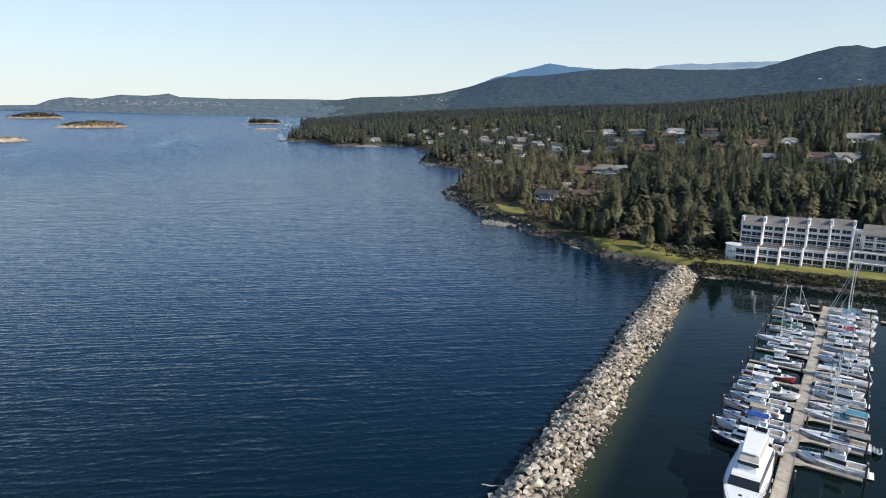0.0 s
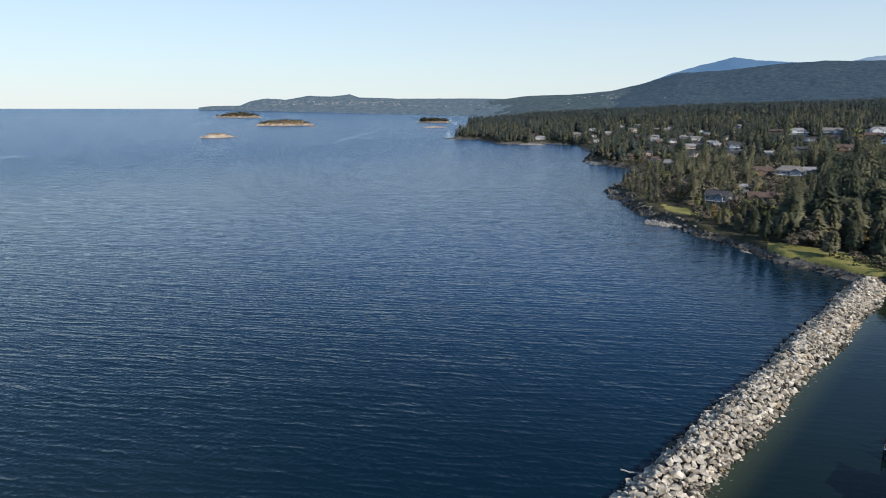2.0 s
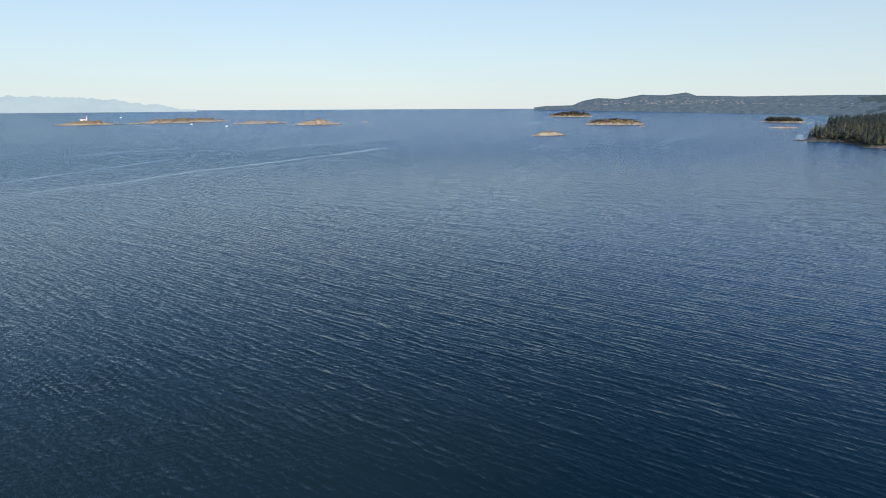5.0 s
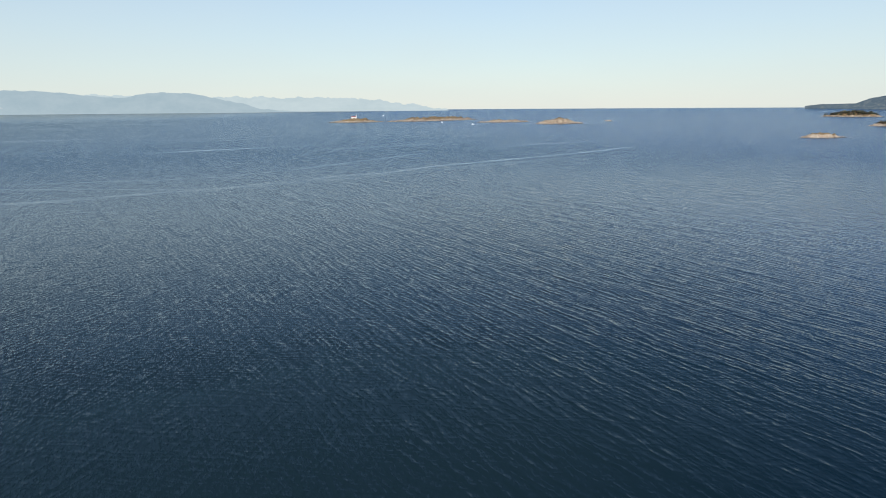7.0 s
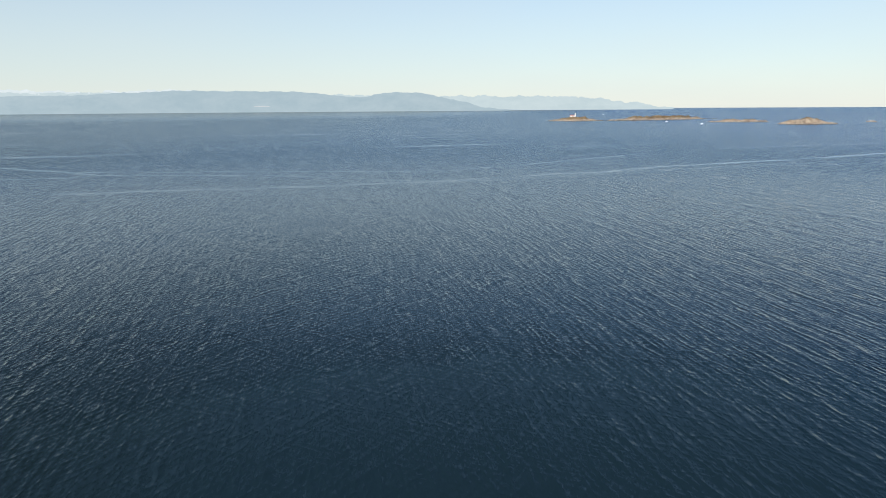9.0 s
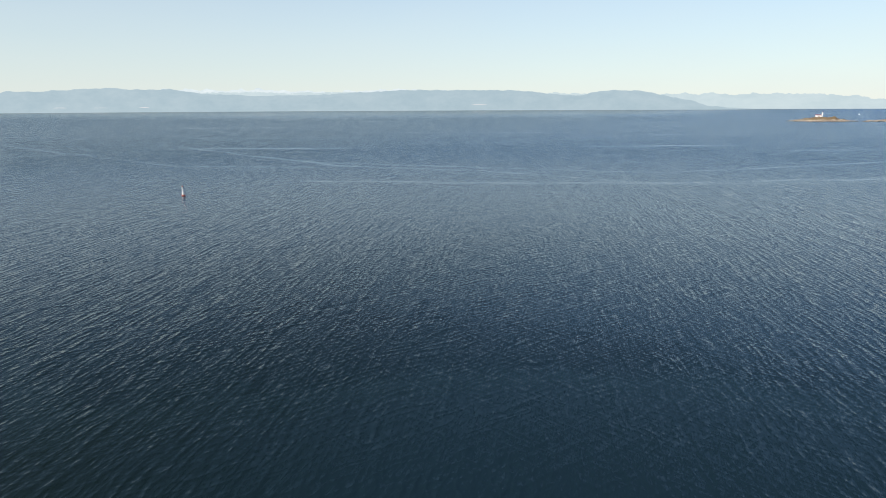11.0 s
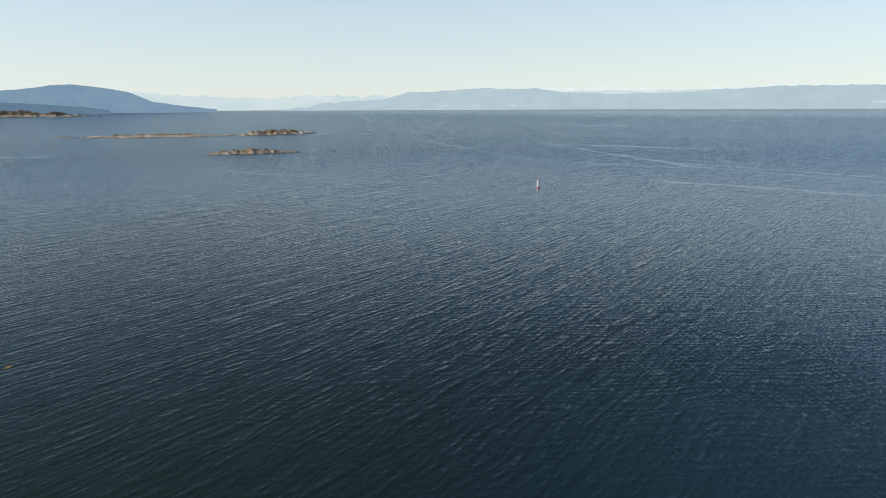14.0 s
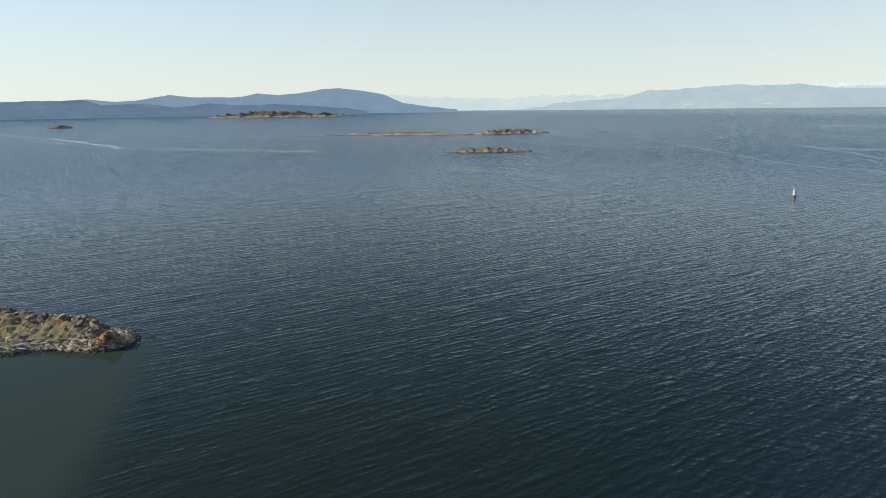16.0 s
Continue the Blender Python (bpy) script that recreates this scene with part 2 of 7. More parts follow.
    # reflected sky light is painted in as a paler band out to the west
    sheen_band = maths(nt, "MULTIPLY", step(maths(nt, "ABSOLUTE", along(198)), 125, 40), step(along(108), 20, 70))
    deep = blend(nt, sheen_band, deep, (0.0072, 0.0185, 0.0240))
    # farther out, sky reflection and haze are put into a bluer, paler base colour
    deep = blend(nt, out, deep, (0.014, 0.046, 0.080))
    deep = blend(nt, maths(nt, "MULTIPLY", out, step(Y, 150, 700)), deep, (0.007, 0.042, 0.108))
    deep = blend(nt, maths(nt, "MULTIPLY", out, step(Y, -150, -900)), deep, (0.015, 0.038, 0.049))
    # more sky blue is painted into the water off the northern shore
    deep = blend(nt, maths(nt, "MULTIPLY", maths(nt, "MULTIPLY", step(Y, 70, 260), maths(nt, "MULTIPLY", step(X, -560, -130), step(line(51, 249, -96, 600)[0], 15, 120))), 0.85), deep, (0.0050, 0.0360, 0.0980))
    # shallower, greener water off the rocky point
    inshore = maths(nt, "MULTIPLY", step(Y, -50, -130), step(out, 0.12, 0.0))
    deep = blend(nt, maths(nt, "MULTIPLY", inshore, 0.85), deep, (0.0046, 0.0100, 0.0060))
    deep = blend(nt, maths(nt, "MULTIPLY", maths(nt, "MULTIPLY", dim_zone, step(out, 0.9, 0.0)), 0.85), deep, (0.0105, 0.0170, 0.0118))
    shoal = maths(nt, "MULTIPLY", maths(nt, "MULTIPLY", step(side, -12, -4), step(side, 1, -3)), maths(nt, "MULTIPLY", step(run, 165, 120), step(run, -45, -30)))
    col = blend(nt, maths(nt, "MULTIPLY", shoal, 0.75), deep, (0.020, 0.030, 0.014))
    green = maths(nt, "MAXIMUM", maths(nt, "MULTIPLY", harbour, 0.8), maths(nt, "MULTIPLY", cove, 0.9))
    col2 = blend(nt, green, col, (0.0038, 0.0090, 0.0054))
    col2 = blend(nt, maths(nt, "MULTIPLY", shoal, 0.7), col2, (0.052, 0.062, 0.030))
    col2 = blend(nt, cove, col2, (0.029, 0.041, 0.033))
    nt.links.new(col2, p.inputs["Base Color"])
    p.inputs["IOR"].default_value, p.inputs["Specular IOR Level"].default_value = 1.33, 0.3
    nt.links.new(maths(nt, "MULTIPLY_ADD", cove, -0.11, maths(nt, "MULTIPLY_ADD", dim_zone, -0.16, maths(nt, "MULTIPLY_ADD", maths(nt, "SUBTRACT", mole_strip, harbour, clamp=True), -0.08, maths(nt, "MULTIPLY_ADD", out, -0.11, maths(nt, "MULTIPLY_ADD", harbour, -0.02, 0.3))))), p.inputs["Specular IOR Level"])
    rough = maths(nt, "SUBTRACT", WATER_ROUGH, maths(nt, "MULTIPLY", calm, WATER_ROUGH * 0.7))
    nt.links.new(rough, p.inputs["Roughness"])
    return m


WAVE_TURN, WAVE_FORCE, WATER_ROUGH, VIEW_LEAN = 105.0, 0.78, 0.10, -0.105
TRAINS = ((2.4, 0, 0.088, 22, 0.10), (1.75, 10, 0.086, 24, 0.15), (1.2, -9, 0.072, 24, 0.21), (3.7, 4, 0.046, 20, 0.065), (7.5, -8, 0.020, 20, 0.03), (14.0, 10, 0.016, 18, 0.014), (2.1, -46, 0.052, 30, 0.12), (1.6, 55, 0.044, 32, 0.16))
SLICKS = [(((-395, -330), (-424, -241), (-452, -145), (-509, -27), (-624, 144), (-826, 474)), 9, 0.72), (((-540, -420), (-553, -305), (-560, -192), (-572, -69), (-798, 158)), 6, 0.6), (((-701, -795), (-520, -383), (-526, -237), (-481, -60)), 6, 0.6), (((743, -1944), (494, -1562), (266, -1130), (-24, -922)), 13, 0.8), (((-629, -1121), (-452, -528), (-502, -384)), 6, 0.5)]

# ---- builders ----
def mesh_from(name, verts, faces, mats=(), index=None, smooth=False):
    """A mesh from numpy arrays of points and equal-sided faces."""
    verts, faces = np.asarray(verts, np.float32), np.asarray(faces, np.int32)
    k = faces.shape[1]
    me = bpy.data.meshes.new(name)
    me.vertices.add(len(verts))
    me.vertices.foreach_set("co", verts.ravel())
    me.loops.add(faces.size)
    me.loops.foreach_set("vertex_index", faces.ravel())
    me.polygons.add(len(faces))
    me.polygons.foreach_set("loop_start", np.arange(0, faces.size, k, dtype=np.int32))
    if index is not None:
        me.polygons.foreach_set("material_index", np.asarray(index, np.int32))
    me.polygons.foreach_set("use_smooth", np.full(len(faces), smooth))
    for m in mats:
        me.materials.append(m)
    me.update(calc_edges=True)
    me.validate()
    return me


def part(name, data, material, parent, label="", smooth=False):
    """Links a bmesh or mesh as one object under a thing or a part."""
    if isinstance(data, bmesh.types.BMesh):
        me = bpy.data.meshes.new(name)
        data.normal_update()
        data.to_mesh(me)
        data.free()
    else:
        me = data
    if material and not me.materials:
        me.materials.append(material)
    if smooth:
        me.polygons.foreach_set("use_smooth", np.full(len(me.polygons), True))
    ob = new(name, me)
    if parent:
        ob.parent = parent
    if label:
        ob["label"] = label
    return ob


def thing(name, m, label, category, group="", kind=""):
    ob = new(name)
    ob.matrix_world = m
    ob.empty_display_size = 0.3
    return tagged(ob, label, category, group, kind)


def box(bm, x0, x1, y0, y1, z0, z1, bevel=0.0, m=None):
    r = bmesh.ops.create_cube(bm, size=1.0, matrix=Matrix.Translation(((x0 + x1) / 2, (y0 + y1) / 2, (z0 + z1) / 2)) @ Matrix.Diagonal((x1 - x0, y1 - y0, z1 - z0, 1)))
    vs = r["verts"]
    if bevel:
        es = list({e for v in vs for e in v.link_edges})
        b = bmesh.ops.bevel(bm, geom=es, offset=bevel, segments=2, affect="EDGES", profile=0.5)
        vs = list({v for f in b["faces"] for v in f.verts} | {v for v in vs if v.is_valid})
    if m:
        bmesh.ops.transform(bm, matrix=m, verts=vs)
    return vs


def boxed(*a, **k):
    bm = bmesh.new()
    box(bm, *a, **k)
    return bm


def tube(bm, pts, r0, r1=None, sides=6):
    """A tapered rod through points."""
    r1 = r0 if r1 is None else r1
    pts = [Vector(p) for p in pts]
    rings = []
    for i, p in enumerate(pts):
        d = (pts[min(i + 1, len(pts) - 1)] - pts[max(i - 1, 0)]).normalized()
        q = d.to_track_quat("Z", "Y")
        r = r0 + (r1 - r0) * i / (len(pts) - 1)
        rings.append([bm.verts.new(p + q @ Vector((r * math.cos(a), r * math.sin(a), 0))) for a in np.arange(sides) * 2 * math.pi / sides])
    for a, b in zip(rings, rings[1:]):
        for k in range(sides):
            bm.faces.new((a[k], a[(k + 1) % sides], b[(k + 1) % sides], b[k]))
    bm.faces.new(rings[0][::-1])
    bm.faces.new(rings[-1])


def tubes(runs, r0, r1=None, sides=6):
    bm = bmesh.new()
    for r in runs:
        tube(bm, r, r0, r1, sides)
    return bm


def lattice(x, y, seed):
    """Repeatable random values on a whole-number lattice."""
    n = (x.astype(np.int64) * 374761393 + y.astype(np.int64) * 668265263 + seed * 974711) & 0x7FFFFFFF
    n = ((n ^ (n >> 13)) * 1274126177) & 0x7FFFFFFF
    return ((n ^ (n >> 16)) & 0xFFFF) / 65535.0


def fbm(x, y, seed=0, octaves=4, gain=0.5):
    """Fractal value noise in -1 to 1."""
    out, amp, total = 0.0, 1.0, 0.0
    x, y = np.asarray(x, float), np.asarray(y, float)
    for o in range(octaves):
        xi, yi = np.floor(x), np.floor(y)
        fx, fy = x - xi, y - yi
        fx, fy = fx * fx * (3 - 2 * fx), fy * fy * (3 - 2 * fy)
        a, b = lattice(xi, yi, seed + o), lattice(xi + 1, yi, seed + o)
        c, d = lattice(xi, yi + 1, seed + o), lattice(xi + 1, yi + 1, seed + o)
        out = out + amp * ((a + (b - a) * fx) * (1 - fy) + (c + (d - c) * fx) * fy)
        total += amp
        x, y, amp = x * 2.03 + 17.3, y * 2.03 - 9.1, amp * gain
    return 2 * out / total - 1


def smooth01(v):
    v = np.clip(v, 0, 1)
    return v * v * (3 - 2 * v)


def grid_faces(nu, nv):
    i = np.arange(nu - 1)[:, None] * nv + np.arange(nv - 1)[None, :]
    return np.stack([i, i + nv, i + nv + 1, i + 1], -1).reshape(-1, 4)


# ---- the sea: one sheet to the horizon ----
REACH = 4900.0


def sea_z(r):
    return 42.0 * (np.clip(r - 1800, 0, None) / 3100) ** 2


WATER = water_mat()
rr = np.concatenate([[0.5], np.geomspace(20, REACH, 70)])
aa = np.linspace(0, 2 * np.pi, 241)
R2, A2 = np.meshgrid(rr, aa, indexing="ij")
sea = new("water", mesh_from("water", np.stack([-R2 * np.sin(A2), R2 * np.cos(A2), sea_z(R2)], -1).reshape(-1, 3), grid_faces(len(rr), len(aa)), [WATER], smooth=True))
tagged(sea, "wind-rippled dark blue sea reaching the horizon", "sea", kind="structure")

# ---- the mainland ----
COAST = [(51, 249), (63, 247), (77, 241), (109, 234), (168, 221), (261, 186), (409, 74), (4300, 300), (4300, 4900), (-3500, 4900), (-3534, 3395), (-3037, 3428), (-2391, 3491), (-1945, 3488), (-1548, 3472), (-1348, 3143), (-1183, 2871), (-970, 2377), (-950, 2121), (-792, 1795), (-595, 1364), (-541, 1166), (-536, 1122), (-464, 1107), (-387, 1000), (-347, 1014), (-313, 1049), (-263, 1024), (-193, 856), (-174, 719), (-134, 673), (-104, 645), (-87, 563), (-96, 485), (-83, 454), (-57, 378), (-27, 335), (-19, 318), (-6, 307), (2, 295), (9, 287), (15, 275), (25, 268), (35, 259)]


def coast_distance(x, y):
    """Metres inland (positive) or out to sea, with a ragged shore."""
    x, y = np.asarray(x, float), np.asarray(y, float)
    P = np.array(COAST, float)
    Q = np.roll(P, -1, 0)
    best = np.full(x.shape, 1e18)
    inside = np.zeros(x.shape, bool)
    for (ax, ay), (bx, by) in zip(P, Q):
        dx, dy = bx - ax, by - ay
        t = np.clip(((x - ax) * dx + (y - ay) * dy) / (dx * dx + dy * dy), 0, 1)
        best = np.minimum(best, (x - ax - t * dx) ** 2 + (y - ay - t * dy) ** 2)
        if ay != by:
            inside ^= ((ay > y) != (by > y)) & (x < (bx - ax) * (y - ay) / (by - ay) + ax)
    d = np.where(inside, 1, -1) * np.sqrt(best)
    r = np.hypot(x, y)
    return d + fbm(x / 14, y / 14, 3, 3) * np.clip((r - 240) / 70, 0.15, 1) * 5 * np.where(y > 600, 1.6, 1)


def in_lawn(x, y):
    """The mown grass on the point, in front of the hotel and below the houses."""
    a = ((x - 34) * -0.78 + (y - 274) * 0.62) / 27
    b = ((x - 34) * 0.62 + (y - 274) * 0.78) / 13
    front = (x > 44) & (y < 265.5 - (x - 62) * 0.262) & (y > 254.8 - 0.235 * (x - 54)) & (x < 160)
    c = (((x + 28) * 0.70 - (y - 366) * 0.72) / 22) ** 2 + (((x + 28) * 0.72 + (y - 366) * 0.70) / 7) ** 2
    return (a * a + b * b < 1 + 0.25 * fbm(x / 6, y / 6, 8, 2)) | front | (c < 1 + 0.5 * fbm(x / 6, y / 6, 9, 2))


def ground_z(x, y, d=None):
    """Height of the land: a low rocky bank, then a wooded rise."""
    x, y = np.asarray(x, float), np.asarray(y, float)
    d = coast_distance(x, y) if d is None else d
    r = np.hypot(x, y)
    az = np.degrees(np.arctan2(-x, y))
    bank = np.where(d < 0, np.clip(d * 0.4, -5, 0), 4.3 * smooth01(d * 0.62 / 4.3))
    rise = 72 * (1 - np.exp(-np.clip(d - 60, 0, None) / 770)) * (1 + 0.75 * np.clip((-az - 6) / 16, 0, 1.2))
    rough = fbm(x / 11, y / 11, 5, 3) * 1.1 * np.clip(d / 3, 0, 1) + fbm(x / 110, y / 110, 6, 3) * 6 * np.clip((d - 70) / 150, 0, 1)
    flat = np.where(in_lawn(x, y) | (np.hypot(x - 95, y - 270) < 70), 0.12, 1.0)
    return bank + rise + rough * flat + sea_z(r) * np.clip(d / 10, 0, 1)


def on_land(x, y, eye=62.0):
    """Where the camera's sight line to a sea-level mark meets the rising land, and its height."""
    for k in np.linspace(0.2, 1.0, 400):
        z = float(ground_z(np.array(x * k), np.array(y * k)))
        if z >= eye * (1 - k):
            return x * k, y * k, z
    return x, y, 0.0


ROCK = mat("shore_rock", [(0.034, 0.032, 0.028), (0.095, 0.088, 0.074), (0.21, 0.19, 0.16)], 0.35, 0.9, 0.8, 2.0)
FLOOR = mat("forest_floor", [(0.028, 0.032, 0.014), (0.06, 0.052, 0.026), (0.085, 0.08, 0.035)], 0.12, 0.95, 0.5, 1.5)
GRASS = mat("mown_grass", [(0.15, 0.150, 0.040), (0.25, 0.228, 0.062), (0.33, 0.285, 0.092)], 0.09, 0.9, 0.4, 3.0)
az_g = np.radians(np.linspace(32, -50, 440))
r_g = np.concatenate([np.geomspace(205, 420, 230), np.geomspace(424, 2700, 170)])
RG, AG = np.meshgrid(r_g, az_g, indexing="ij")
XG, YG = -RG * np.sin(AG), RG * np.cos(AG)
DG = coast_distance(XG, YG)
ZG = ground_z(XG, YG, DG)
fg = grid_faces(len(r_g), len(az_g))
keep = (DG.ravel()[fg] > -14).any(1)
cx, cy, cd = XG.ravel()[fg].mean(1), YG.ravel()[fg].mean(1), DG.ravel()[fg].mean(1)
kind_g = np.where(cd < 3.7, 0, np.where(in_lawn(cx, cy), 2, 1))
land = new("ground", mesh_from("ground", np.stack([XG, YG, ZG], -1).reshape(-1, 3), fg[keep][:, ::-1], [ROCK, FLOOR, GRASS], kind_g[keep], smooth=True))
tagged(land, "wooded shore with a dark rocky edge and mown grass", "ground", kind="structure")

# ---- hills and mountains far off ----
RIDGE = [(47, -0.12), (46, 0.0), (43.7, 0.05), (42.8, 0.43), (41.5, 0.66), (39.9, 0.55), (38, 0.89), (36, 0.83), (34.4, 1.04), (33.6, 0.78), (30, 0.69), (24.5, 0.72), (20.7, 0.68),
         (18.7, 0.93), (14.7, 1.06), (11.7, 1.34), (9.3, 1.89), (6.3, 2.72), (2.9, 2.87), (-0.5, 3.29), (-4, 3.46), (-8, 3.33), (-12.5, 3.18), (-14.2, 3.28), (-15.6, 3.62), (-16.6, 3.95),
         (-17.5, 4.25), (-19.3, 4.72), (-20.7, 4.78), (-21.6, 4.51), (-22.4, 4.63), (-35, 4.2), (-60, 3.0)]
# the hills glow in hazed blue-green: the air's haze is in the colour
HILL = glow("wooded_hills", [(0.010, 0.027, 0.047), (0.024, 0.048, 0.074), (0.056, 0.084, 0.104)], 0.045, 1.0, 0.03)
ra = np.array(RIDGE)[::-1]
az_h = np.linspace(47, -60, 520)
top_r = np.interp(az_h, [12, 24], [3700, 4640])
el = np.interp(az_h, ra[:, 0], ra[:, 1])
u = np.concatenate([[0, 0.012, 0.03], np.linspace(0.06, 1.25, 44)])
U, AZ = np.meshgrid(u, az_h, indexing="ij")
start = np.interp(az_h, [8, 20, 24, 36, 47], [2500, 2550, 3500, 4100, 4700])
RH = start + (top_r - start) * U
TOP = 62 + top_r * np.tan(np.radians(el))
XH, YH = -RH * np.sin(np.radians(AZ)), RH * np.cos(np.radians(AZ))
blend_ = smooth01((AZ - 9) / 12)
base = 45 + (sea_z(RH) - 46) * blend_
shape = smooth01(U) ** 1.1
relief = fbm(XH / 420, YH / 420, 21, 5, 0.55) * 0.16 * np.sin(np.clip(U, 0, 1) * np.pi) + fbm(XH / 45, YH / 45, 22, 3) * 0.018
ZH = base + (TOP - base) * (shape + relief) - np.clip(U - 1, 0, 1) * 300
# a dark line of tall trees stands along the water's edge
ZH += blend_ * smooth01(U / 0.03) * (13 + 5 * fbm(XH / 60, YH / 60, 29, 3)) * (1 - smooth01((U - 0.15) / 0.5)) * smooth01((46.5 - AZ) / 5)
# the farther bands of hill carry more painted haze
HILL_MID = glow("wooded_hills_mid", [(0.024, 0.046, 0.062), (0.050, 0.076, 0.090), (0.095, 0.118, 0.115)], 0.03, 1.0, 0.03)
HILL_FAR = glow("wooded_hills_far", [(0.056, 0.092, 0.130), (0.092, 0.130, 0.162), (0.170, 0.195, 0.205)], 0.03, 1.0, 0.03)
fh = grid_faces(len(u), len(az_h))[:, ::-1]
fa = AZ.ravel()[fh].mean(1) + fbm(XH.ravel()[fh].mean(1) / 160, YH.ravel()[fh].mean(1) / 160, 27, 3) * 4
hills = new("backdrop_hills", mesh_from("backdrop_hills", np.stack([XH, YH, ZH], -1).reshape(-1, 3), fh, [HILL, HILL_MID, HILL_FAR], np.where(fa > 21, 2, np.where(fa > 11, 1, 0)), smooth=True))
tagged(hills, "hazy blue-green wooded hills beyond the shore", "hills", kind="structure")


def mountain_range(name, label, r, points, material, seed, rough=0.05, snow=None, depth=260):
    """A ridge across the distance: azimuth and elevation of its crest, in degrees."""
    p = np.array(sorted(points))
    n = int((p[-1, 0] - p[0, 0]) * 9) + 2
    a = np.linspace(p[0, 0], p[-1, 0], n)
    e = np.interp(a, p[:, 0], p[:, 1]) + fbm(a * 1.9, a * 0 + seed, seed, 5, 0.62) * rough
    v = np.linspace(0, 1, 14)
    V, A = np.meshgrid(v, a, indexing="ij")
    crest = 59 + r * np.tan(np.radians(e))
    foot = sea_z(r - depth) - 6
    R = r - depth * (1 - V)
    x, y = -R * np.sin(np.radians(A)), R * np.cos(np.radians(A))
    z = foot + (crest - foot) * (V ** 0.8 + fbm(x / 130, y / 130, seed + 5, 4) * 0.13 * np.sin(V * np.pi))
    z = np.vstack([z, np.full((1, n), foot)])
    x, y = np.vstack([x, x[-1:] * (1 + 60 / r)]), np.vstack([y, y[-1:] * (1 + 60 / r)])
    f = grid_faces(15, n)[:, ::-1]
    mats, idx = [material], None
    if snow:
        mats = [material, snow[0]]
        zc = z.ravel()[f].mean(1)
        xc = x.ravel()[f].mean(1)
        idx = (zc + fbm(xc / 30, zc / 12, seed + 9, 3) * 14 > 59 + r * math.tan(radians(snow[1]))).astype(int)
    ob = new(name, mesh_from(name, np.stack([x, y, z], -1).reshape(-1, 3), f, mats, idx, smooth=True))
    return tagged(ob, label, "mountains", kind="structure")


# haze is put into these glowing blues, paler for the farther ranges
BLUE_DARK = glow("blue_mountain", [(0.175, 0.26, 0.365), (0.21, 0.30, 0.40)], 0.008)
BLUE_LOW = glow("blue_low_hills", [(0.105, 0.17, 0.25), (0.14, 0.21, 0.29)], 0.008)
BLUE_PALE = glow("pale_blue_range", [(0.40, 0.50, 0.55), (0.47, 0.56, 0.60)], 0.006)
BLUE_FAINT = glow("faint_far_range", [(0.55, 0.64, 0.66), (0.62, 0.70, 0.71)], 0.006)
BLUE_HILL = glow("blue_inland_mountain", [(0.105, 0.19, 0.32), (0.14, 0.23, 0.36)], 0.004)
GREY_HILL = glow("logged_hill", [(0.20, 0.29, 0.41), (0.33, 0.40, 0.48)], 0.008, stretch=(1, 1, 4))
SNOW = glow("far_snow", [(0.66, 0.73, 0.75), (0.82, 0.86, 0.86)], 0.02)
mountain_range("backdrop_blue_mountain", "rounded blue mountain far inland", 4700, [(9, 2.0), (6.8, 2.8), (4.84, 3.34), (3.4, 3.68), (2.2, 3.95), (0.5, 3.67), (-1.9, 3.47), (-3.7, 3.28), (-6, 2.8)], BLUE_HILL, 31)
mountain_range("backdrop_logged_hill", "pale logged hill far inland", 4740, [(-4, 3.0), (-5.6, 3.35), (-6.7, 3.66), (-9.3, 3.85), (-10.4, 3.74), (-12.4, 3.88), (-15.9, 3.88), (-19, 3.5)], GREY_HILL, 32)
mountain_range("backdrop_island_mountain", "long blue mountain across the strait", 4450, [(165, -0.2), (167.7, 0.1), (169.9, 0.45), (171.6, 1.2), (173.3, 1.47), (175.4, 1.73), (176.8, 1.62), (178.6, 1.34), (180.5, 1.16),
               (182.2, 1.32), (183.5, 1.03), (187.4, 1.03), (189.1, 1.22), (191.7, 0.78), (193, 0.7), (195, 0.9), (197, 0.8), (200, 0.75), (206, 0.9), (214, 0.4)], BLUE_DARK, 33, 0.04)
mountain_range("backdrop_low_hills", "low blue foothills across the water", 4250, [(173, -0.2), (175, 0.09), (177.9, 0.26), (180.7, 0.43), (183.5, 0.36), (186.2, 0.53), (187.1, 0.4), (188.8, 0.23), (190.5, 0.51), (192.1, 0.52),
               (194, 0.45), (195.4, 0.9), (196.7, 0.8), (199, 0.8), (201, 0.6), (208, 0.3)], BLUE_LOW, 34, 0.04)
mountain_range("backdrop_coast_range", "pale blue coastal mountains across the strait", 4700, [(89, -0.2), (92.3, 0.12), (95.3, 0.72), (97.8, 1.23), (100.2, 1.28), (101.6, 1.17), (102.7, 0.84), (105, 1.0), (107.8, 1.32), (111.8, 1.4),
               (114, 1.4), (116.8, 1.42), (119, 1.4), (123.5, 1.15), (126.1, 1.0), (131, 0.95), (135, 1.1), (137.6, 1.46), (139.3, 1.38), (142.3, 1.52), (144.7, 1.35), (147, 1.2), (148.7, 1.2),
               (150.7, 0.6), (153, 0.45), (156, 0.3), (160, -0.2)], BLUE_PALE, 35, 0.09)
